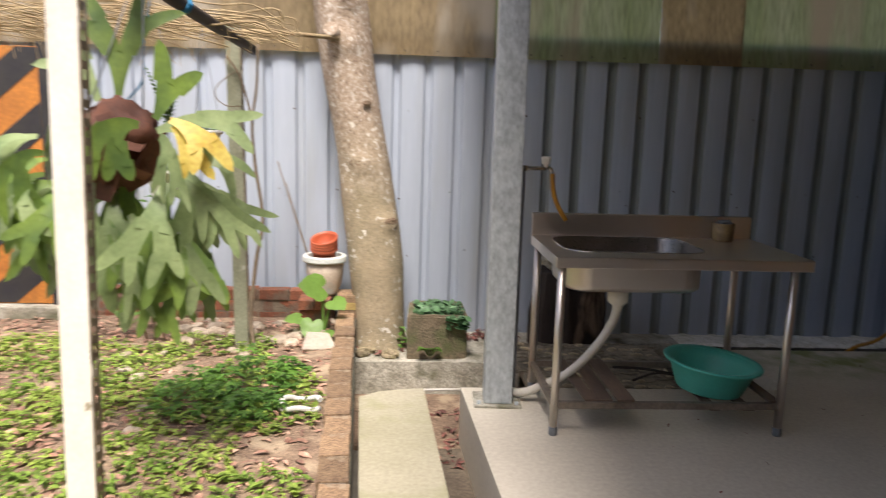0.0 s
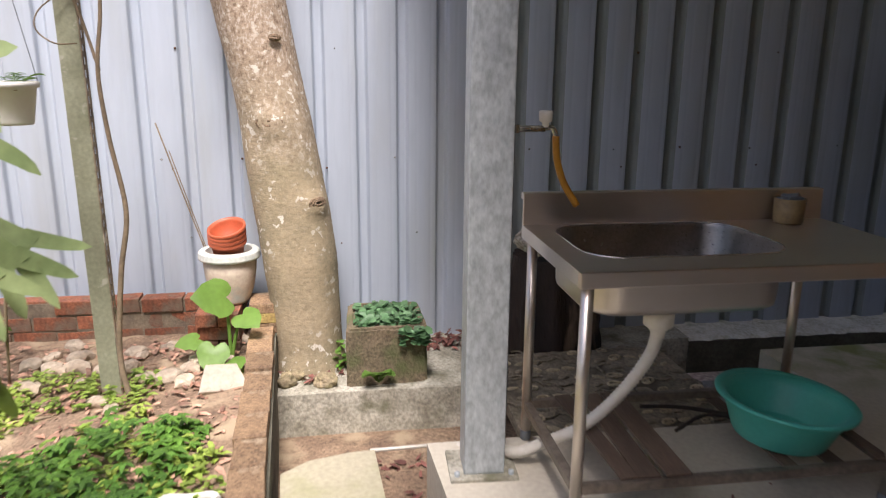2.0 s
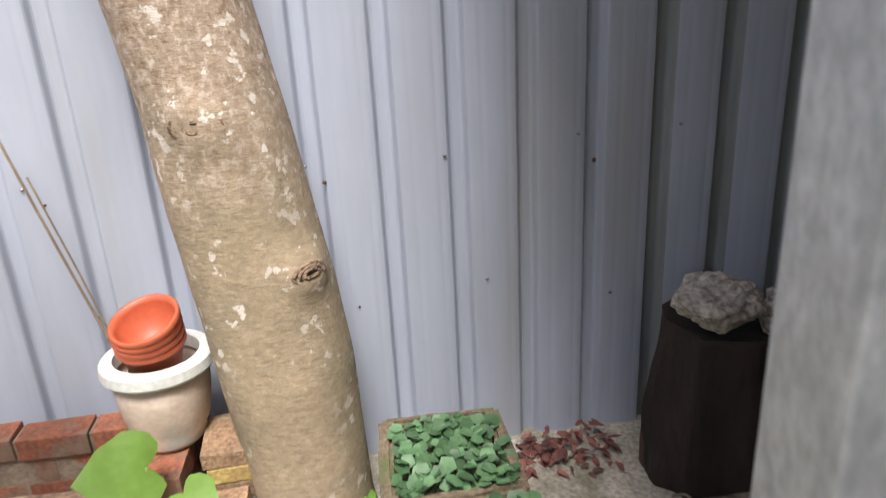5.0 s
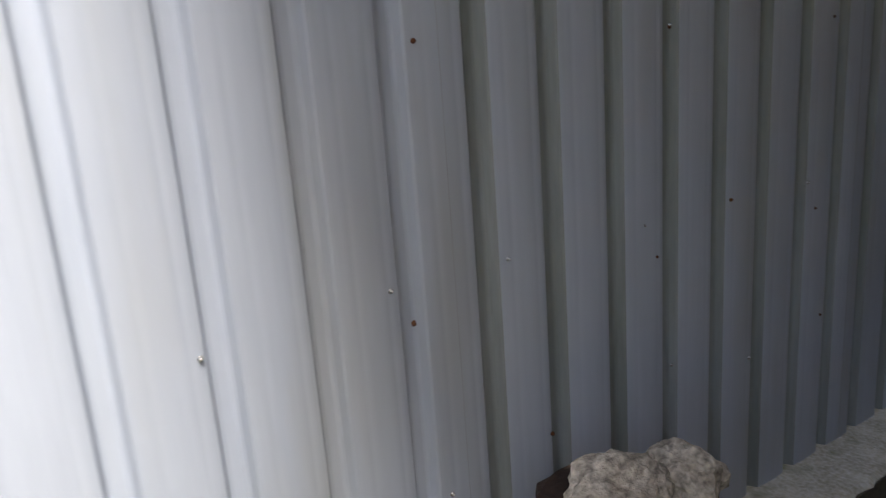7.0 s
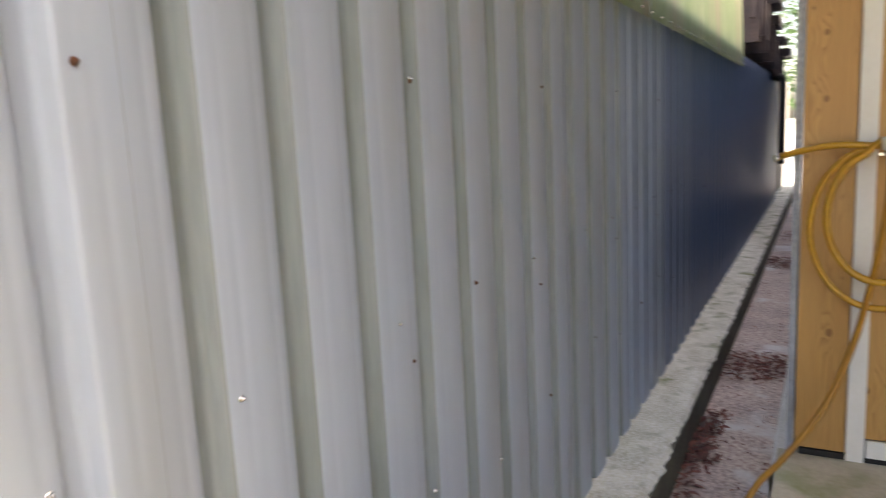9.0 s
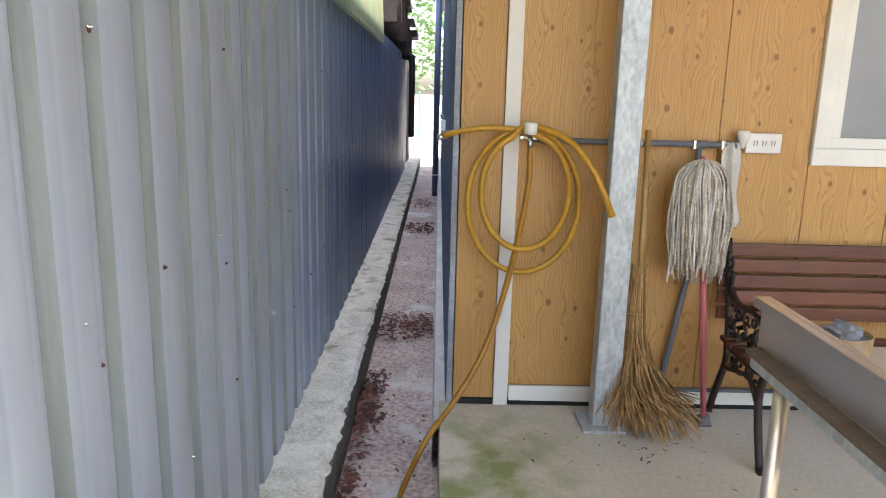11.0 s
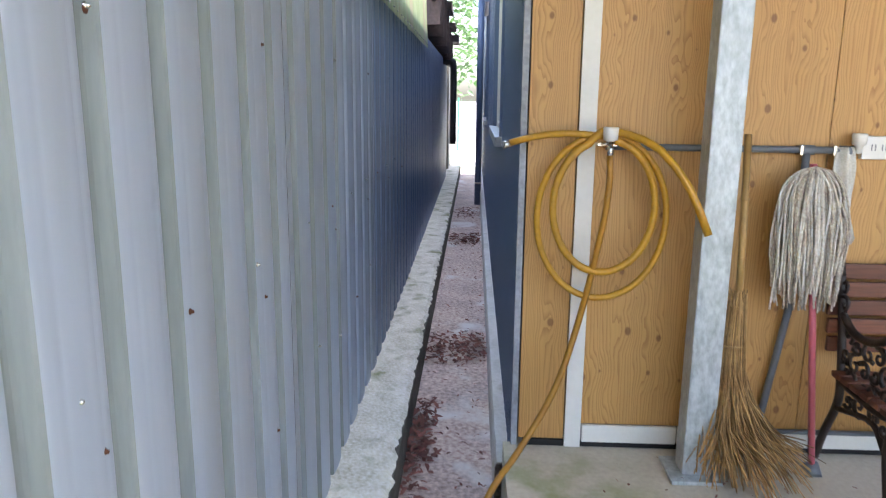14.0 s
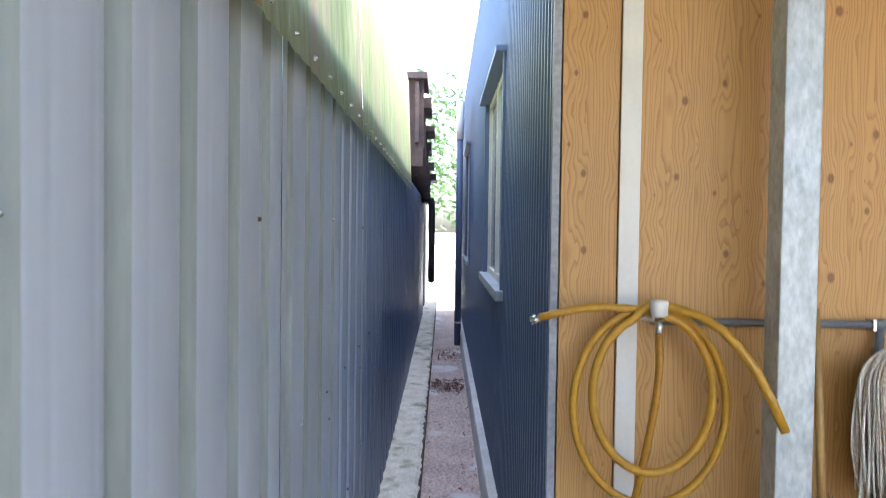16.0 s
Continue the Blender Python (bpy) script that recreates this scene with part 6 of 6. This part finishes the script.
# ---- hose, tap and pipes on the pine wall ----
pipe = thing("water_pipe", (HX - 0.03, -1.6, 1.22), "grey plastic water pipe running along the pine wall", "pipe")
bm = B()
tube(bm, [(HX - 0.03, -1.02, 1.225), (HX - 0.03, -1.92, 1.222)], 0.013, 12)
part("run", bm, PVC, pipe)
bm = B()
tube(bm, [(HX - 0.03, -1.755, 1.222), (HX - 0.03, -1.755, 0.62), (HX - 0.035, -1.68, 0.12), (HX - 0.035, -1.68, 0.03)], 0.014, 12)
part("drop", bm, PVC, pipe)
bm = B()
tube(bm, [(HX - 0.035, -1.5, 0.105), (HX - 0.035, -2.3, 0.105)], 0.01, 10)
part("low_run", bm, PVC, pipe)
for y in (-1.755, -1.9):
    bm = B()
    tube(bm, [(HX - 0.03, y + 0.025, 1.222), (HX - 0.03, y - 0.025, 1.222)], 0.018, 12)
    part("tee", bm, PVC, pipe)
for y in (-1.5, -1.73, -1.85):
    bm = B()
    box(bm, HX - 0.048, HX - 0.001, y - 0.006, y + 0.006, 1.203, 1.24, 0.002)
    part("clip", bm, CHROME, pipe)
wt = thing("wall_tap", (HX - 0.05, -1.02, 1.2), "tap with a white knob on the pine wall", "tap")
bm = B()
lathe(bm, [(0.0001, 1.30), (0.026, 1.30), (0.028, 1.295), (0.026, 1.255), (0.014, 1.25)], HX - 0.135, -1.017, 16)
part("knob", bm, WHITE, wt)
bm = B()
tube(bm, [(HX - 0.02, -1.017, 1.232), (HX - 0.12, -1.017, 1.24), (HX - 0.14, -1.017, 1.225), (HX - 0.14, -1.017, 1.19)], 0.012, 10)
box(bm, HX - 0.06, HX - 0.03, -1.055, -0.985, 1.228, 1.24)
part("spout", bm, CHROME, wt)

hose = thing("garden_hose", (HX - 0.1, -1.0, 0.6), "coiled yellow hose hung on the wall tap, trailing into the drain", "hose")
HXX = HX - 0.085


def ring_pts(cy, cz, ry, rz, a0, a1, x0, x1, n=30):
    return [(x0 + (x1 - x0) * k / n, cy + ry * math.sin(radians(a0 + (a1 - a0) * k / n)), cz + rz * math.cos(radians(a0 + (a1 - a0) * k / n))) for k in range(n + 1)]


pts = [(HXX, -0.655, 1.235), (HXX - 0.01, -0.75, 1.262), (HXX - 0.02, -0.86, 1.275)] + [
    (HXX - 0.02, -0.98, 1.268)] + ring_pts(-1.005, 0.965, -0.237, 0.305, 12, 352, HXX - 0.02, HXX - 0.005)
bm = B()
tube(bm, smooth_path(pts, 2), 0.0125, 10)
part("outer_coil", bm, HOSE, hose)
pts = ring_pts(-1.008, 1.01, -0.185, 0.245, 8, 340, HXX - 0.035, HXX - 0.03) + [(HXX - 0.035, -0.99, 1.285), (HXX - 0.06, -1.08, 1.275), (3.40, -1.18, 1.225), (3.35, -1.275, 1.10), (3.325, -1.345, 0.94)]
bm = B()
tube(bm, smooth_path(pts, 2), 0.014, 10)
part("inner_coil", bm, HOSE, hose)
bm = B()
tube(bm, smooth_path([(HX - 0.14, -1.017, 1.20), (HX - 0.138, -1.02, 1.08), (HX - 0.13, -1.0, 0.90), (HX - 0.1, -0.94, 0.56), (HX - 0.16, -0.85, 0.30), (3.35, -0.72, 0.10), (3.25, -0.63, 0.015), (3.2, -0.57, -0.09), (3.2, -0.52, -0.22), (3.22, -0.505, -0.30)], 6), 0.0125, 10)
part("long_end", bm, HOSE_OLD, hose)
bm = B()
tube(bm, [(HXX + 0.001, -0.66, 1.2355), (HXX, -0.632, 1.226)], 0.0145, 10)
part("end_fitting", bm, CHROME, hose)

outlet = thing("power_outlet", (HX, -2.02, 1.23), "white wall socket strip with slots", "socket")
bm = B()
box(bm, HX - 0.028, HX - 0.001, -2.108, -1.955, 1.19, 1.275, 0.006)
part("plate", bm, WHITE, outlet)
for k in range(3):
    bm = B()
    y = -1.995 - k * 0.038
    box(bm, HX - 0.030, HX - 0.027, y - 0.008, y - 0.005, 1.222, 1.245)
    box(bm, HX - 0.030, HX - 0.027, y + 0.005, y + 0.008, 1.222, 1.245)
    part("slots", bm, PVC, outlet)
bm = B()
lathe(bm, [(0.0001, 1.285), (0.024, 1.285), (0.026, 1.28), (0.024, 1.245), (0.013, 1.24), (0.012, 1.215), (0.0001, 1.21)], HX - 0.05, -1.93, 16)
solid("pipe_valve", bm, WHITE, "white knob of the valve at the pipe's end", "valve")
bm = B()
rows = []
for i in range(13):
    t = i / 12
    z = 1.235 - 0.34 * t
    w = 0.035 + 0.035 * t + 0.012 * math.sin(t * 7)
    rows.append([bm.verts.new((HX - 0.055 + 0.016 * math.sin(u * 9 + t * 2), -1.885 - 0.02 * t + w * (u - 0.5) * 2 * 0.75, z - 0.02 * math.sin(u * 5) * t)) for u in (k / 10 for k in range(11))])
for a, b in zip(rows, rows[1:]):
    for k in range(10):
        bm.faces.new((a[k], a[k + 1], b[k + 1], b[k])).smooth = True
rag = solid("rag", bm, CLOTH, "white rag hung over the pipe valve", "rag")
so = rag.modifiers.new("thick", "SOLIDIFY")
so.thickness = 0.004

# ---- mop and broom ----
mop = thing("mop", (3.44, -1.83, 0), "string mop leaning head up, with a pink handle", "mop")
bm = B()
tube(bm, [(3.42, -1.842, 0.0), (3.46, -1.735, 1.18)], 0.0125, 12)
part("handle", bm, PINK, mop)
bm = B()
tube(bm, [(3.4, -1.842, 0.0), (3.44, -1.842, 0.035)], 0.03, 10)
part("socket", bm, PVC, mop)
bm = B()
for i in range(210):
    a = rng.uniform(0, 6.3)
    r = rng.uniform(0.03, 0.11)
    j = [rng.uniform(-0.014, 0.014) for q in range(4)]
    c = Vector((3.44, -1.735, 1.16))
    dx, dy = math.cos(a) * 0.6, math.sin(a)
    l = rng.uniform(0.36, 0.52)
    tube(bm, smooth_path([c + Vector((0, 0, 0.01)), c + Vector((dx * r * 0.55, dy * r * 0.6 + j[0] * 0.5, -0.012)), c + Vector((dx * r * 0.9, dy * r + j[1], -0.09)), c + Vector((dx * r * 1.05, dy * r * 1.15 - 0.01 + j[2], -l * 0.6)),
                          c + Vector((dx * r * 0.95, dy * r * 1.0 + rng.uniform(-0.02, 0.02) - 0.015, -l))], 3), rng.uniform(0.0034, 0.005), 5)
tagged(part("mop_head", bm, MOP, mop, "grey cotton strands"), kind="stuff")
broom = thing("broom", (3.37, -1.53, 0), "twig broom with a bamboo handle leaning on the pine wall", "broom")
bm = B()
tube(bm, [(3.50, -1.512, 1.28), (3.45, -1.508, 0.95), (3.40, -1.50, 0.6)], 0.013, 10)
for z, y in ((1.05, -1.509), (0.84, -1.505)):
    lathe(bm, [(0.0135, z - 0.006), (0.0155, z), (0.0135, z + 0.006)], 3.45 + (z - 0.95) * 0.15, y, 10)
part("handle", bm, BAMBOO, broom)
bm = B()
for i in range(330):
    a, r = rng.uniform(0, 6.3), math.sqrt(rng.random())
    ex, ey = 3.32 + math.cos(a) * r * 0.15, -1.58 + math.sin(a) * r * 0.23
    tube(bm, smooth_path([(3.405 + 0.022 * math.cos(a), -1.495 + 0.033 * math.sin(a), rng.uniform(0.5, 0.74)), (3.395 + 0.022 * math.cos(a) + rng.uniform(-0.01, 0.01), -1.497 + 0.034 * math.sin(a) + rng.uniform(-0.015, 0.015), 0.42),
                          (3.37 + math.cos(a) * r * 0.07 + rng.uniform(-0.02, 0.02), -1.525 + math.sin(a) * r * 0.11 + rng.uniform(-0.03, 0.03), 0.22), (max(3.1, min(ex, 3.57)), ey + rng.uniform(-0.03, 0.03), rng.uniform(0.004, 0.17))], 2), rng.uniform(0.0016, 0.0034), 4, False)
tagged(part("brush", bm, STRAW, broom), kind="stuff")
for z in (0.52, 0.40):
    bm = B()
    tube(bm, [(3.40 + 0.03 * math.cos(a), -1.492 + 0.042 * math.sin(a), z) for a in (2 * math.pi * k / 14 for k in range(15))], 0.003, 5, False)
    part("binding", bm, BAMBOO, broom)

# ---- bench ----
bench = thing("bench", (3.3, -2.6, 0), "park bench with brown wooden slats and ornate cast-iron ends", "bench")


def bench_end(y):
    bm = B()
    tube(bm, smooth_path([(2.99, y, 0.0), (3.03, y, 0.025), (3.075, y, 0.14), (3.105, y, 0.27), (3.08, y, 0.38)], 4), [0.022] * 4 + [0.017] * 13, 8)
    tube(bm, smooth_path([(3.57, y, 0.0), (3.52, y, 0.13), (3.45, y, 0.28), (3.45, y, 0.38), (3.49, y, 0.6), (3.555, y, 0.82)], 4), 0.016, 8)
    tube(bm, smooth_path([(3.08, y, 0.38), (3.2, y, 0.36), (3.44, y, 0.37)], 4), 0.014, 8)
    tube(bm, smooth_path([(3.49, y, 0.62), (3.40, y, 0.575), (3.28, y, 0.58), (3.14, y, 0.64), (3.05, y, 0.66), (3.01, y, 0.625), (3.03, y, 0.585), (3.075, y, 0.60)], 4), 0.015, 8)
    tube(bm, smooth_path([(3.055, y, 0.59), (3.11, y, 0.52), (3.12, y, 0.45), (3.08, y, 0.38)], 4), 0.014, 8)
    tube(bm, smooth_path([(3.11, y, 0.24), (3.20, y, 0.31), (3.30, y, 0.30), (3.45, y, 0.26)], 4), 0.011, 8)
    part("iron_end", bm, IRON, bench, "scrolled dark cast iron end")
    spots = [(3.15, 0.575), (3.22, 0.545), (3.29, 0.535), (3.36, 0.535), (3.43, 0.56), (3.165, 0.50), (3.23, 0.475), (3.30, 0.465), (3.37, 0.465), (3.43, 0.485), (3.16, 0.425), (3.23, 0.405), (3.30, 0.40), (3.37, 0.405), (3.42, 0.42),
             (3.14, 0.32), (3.22, 0.335), (3.30, 0.335), (3.38, 0.32), (3.48, 0.66), (3.50, 0.73)]
    for i, (cx, cz) in enumerate(spots):
        bm = B()
        turn, r0 = (1 if i % 2 else -1), 0.030 + 0.006 * (i % 3)
        tube(bm, [(cx + r0 * (1 - 0.075 * k) * math.cos(turn * 0.62 * k + i), y + 0.002 * (i % 2), cz + r0 * (1 - 0.075 * k) * math.sin(turn * 0.62 * k + i)) for k in range(13)], [0.0085 - 0.0003 * k for k in range(13)], 6)
        lump(bm, (cx + 0.034 * math.cos(i * 1.9), y, cz + 0.034 * math.sin(i * 1.9)), 0.016, 0.007, 0.011, 1, 0.2)
        part("scroll", bm, IRON, bench)


bench_end(-1.92)
bench_end(-3.25)
for i in range(5):
    z = 0.80 - i * 0.068
    bm = B()
    box(bm, 3.495 + 0.012 * (4 - i) + 0.001, 3.517 + 0.012 * (4 - i), -3.36, -1.88, z - 0.058, z, 0.005)
    part("back_slat", bm, SLAT, bench)
for i in range(6):
    x = 3.06 + i * 0.066
    bm = B()
    box(bm, x, x + 0.055, -3.36, -1.88, 0.394, 0.416, 0.005)
    part("seat_slat", bm, SLAT, bench)

# ---- far end of the drain ----
bm = B()
prism(bm, [(19, -40), (80, -40), (80, 40), (19, 40)], -0.5, -0.30)
solid("far_yard", bm, PALEGROUND, "pale paved yard beyond the drain", "yard", "structure")
bm = B()
box(bm, 16.2, 19.0, 0.02, 0.6, -0.3, 2.1)
box(bm, 8.7, 19.0, 0.35, 0.8, -0.3, 3.6)
solid("neighbour_wall", bm, HOUSEGREY, "grey rendered wall of the neighbouring building", "wall", "structure")
nr = thing("neighbour_roof", (12, 0.1, 2.2), "dark ragged roof overhang of the neighbouring building", "roof", kind="structure")
for i in range(6):
    bm = B()
    x = 9.2 + i * 0.95
    box(bm, x, x + 0.93, -0.16 - 0.03 * (i % 3), 0.5, 3.15 - 0.16 * i, 3.22 - 0.16 * i + 0.05 * (i % 2))
    part("roof_sheet", bm, DARKROOF, nr)
    bm = B()
    box(bm, x + 0.1, x + 0.16, -0.12, 0.4, 2.2 - 0.05 * i, 3.15 - 0.16 * i)
    box(bm, x, x + 0.9, -0.07 - 0.02 * (i % 2), -0.03, 2.45 - 0.1 * i, 3.1 - 0.16 * i)
    part("fascia", bm, DARKROOF, nr)
bm = B()
tube(bm, smooth_path([(13.2, 0.1, 1.98), (13.2, -0.10, 1.98), (13.2, -0.16, 1.9), (13.2, -0.165, 1.2), (13.2, -0.165, 0.62)], 5), 0.055, 12)
solid("black_pipe", bm, BLACK, "black plastic downpipe with an elbow", "pipe", kind="structure")
dp = thing("downpipe", (12.6, -0.56, DRAIN_Z), "dark blue downpipe on the house's blue side", "pipe", kind="structure")
bm = B()
tube(bm, [(12.6, -0.60, DRAIN_Z), (12.6, -0.60, 2.9)], 0.052, 14)
part("lower_pipe", bm, BLUE, dp)
bm = B()
tube(bm, [(12.6, -0.60, 2.9), (12.6, -0.60, 3.5)], 0.062, 14)
part("upper_pipe", bm, WHITE, dp)
bm = B()
tube(bm, [(12.6, -0.60, 0.02), (12.6, -0.60, 0.05)], 0.056, 14)
part("joint_band", bm, PVCW, dp)

for tx, ty, th in ((27, 1.5, 7.5), (31, -2.0, 8.5), (36, 3.5, 8), (40, -4.5, 9)):
    t = thing("far_tree", (tx, ty, -0.3), "leafy green tree beyond the yard", "tree", "far trees")
    bm = B()
    tube(bm, smooth_path([(tx, ty, -0.3), (tx + 0.1, ty, th * 0.35), (tx - 0.1, ty + 0.2, th * 0.8)], 4), [0.22, 0.2, 0.18, 0.16, 0.14, 0.12, 0.1, 0.08, 0.05], 8)
    for k in range(5):
        a = k * 1.3
        tube(bm, [(tx, ty, th * (0.3 + 0.08 * k)), (tx + 1.6 * math.cos(a), ty + 1.6 * math.sin(a), th * (0.5 + 0.08 * k))], [0.07, 0.02], 6)
    part("trunk", bm, BARK, t)
    bm = B()
    for k in range(1500):
        a, b, r = rng.uniform(0, 6.3), rng.uniform(-0.9, 1), rng.uniform(0.35, 1.0) ** 0.6
        q = 2.6 * (1 + 0.35 * noise.noise((math.cos(a) * 2 + tx, math.sin(a) * 2, b * 2)))
        c = Vector((tx + q * r * math.cos(a) * math.sqrt(1 - 0.8 * b * b), ty + q * r * math.sin(a) * math.sqrt(1 - 0.8 * b * b), th * 0.55 + b * th * 0.42 * r))
        d = rng.uniform(0, 6.3)
        leaf(bm, c, (math.cos(d), math.sin(d), rng.uniform(-0.6, 0.4)), rng.uniform(0.2, 0.4), rng.uniform(0.12, 0.2), 0.2, up=(rng.uniform(-1, 1), rng.uniform(-1, 1), 1), seg=2)
    part("crown", bm, TREELEAF, t)
mesh_fence = thing("mesh_fence", (24.5, 0, -0.3), "green wire fence at the end of the yard", "fence")
for k in range(5):
    bm = B()
    box(bm, 24.47, 24.53, -3 + k * 1.5 - 0.03, -3 + k * 1.5 + 0.03, -0.3, 1.4)
    part("post", bm, mat("green_post", (0.05, 0.2, 0.12), bump=0) if k == 0 else bpy.data.materials["green_post"], mesh_fence)
bm = B()
for k in range(60):
    tube(bm, [(24.5, -3 + k * 0.1, -0.25), (24.5, -3 + k * 0.1, 1.35)], 0.004, 4)
for k in range(14):
    tube(bm, [(24.5, -3, -0.2 + k * 0.11), (24.5, 3, -0.2 + k * 0.11)], 0.004, 4)
part("wire_mesh", bm, bpy.data.materials["green_post"], mesh_fence)

# unseen walls behind the view, added to keep skylight out of the yard
bm = B()
box(bm, -9, 9, -9.4, -9.05, -0.4, 4.5)
solid("wall_south", bm, HOUSEGREY, "plain grey wall out of view, added to block skylight", "wall", "structure")
bm = B()
box(bm, skew(0.9, -5.6), 3.6, -7.1, -7.0, 0.004, 3.0)
solid("wall_store", bm, HOUSEGREY, "plain grey wall out of view, added to darken the roofed yard", "wall", "structure")
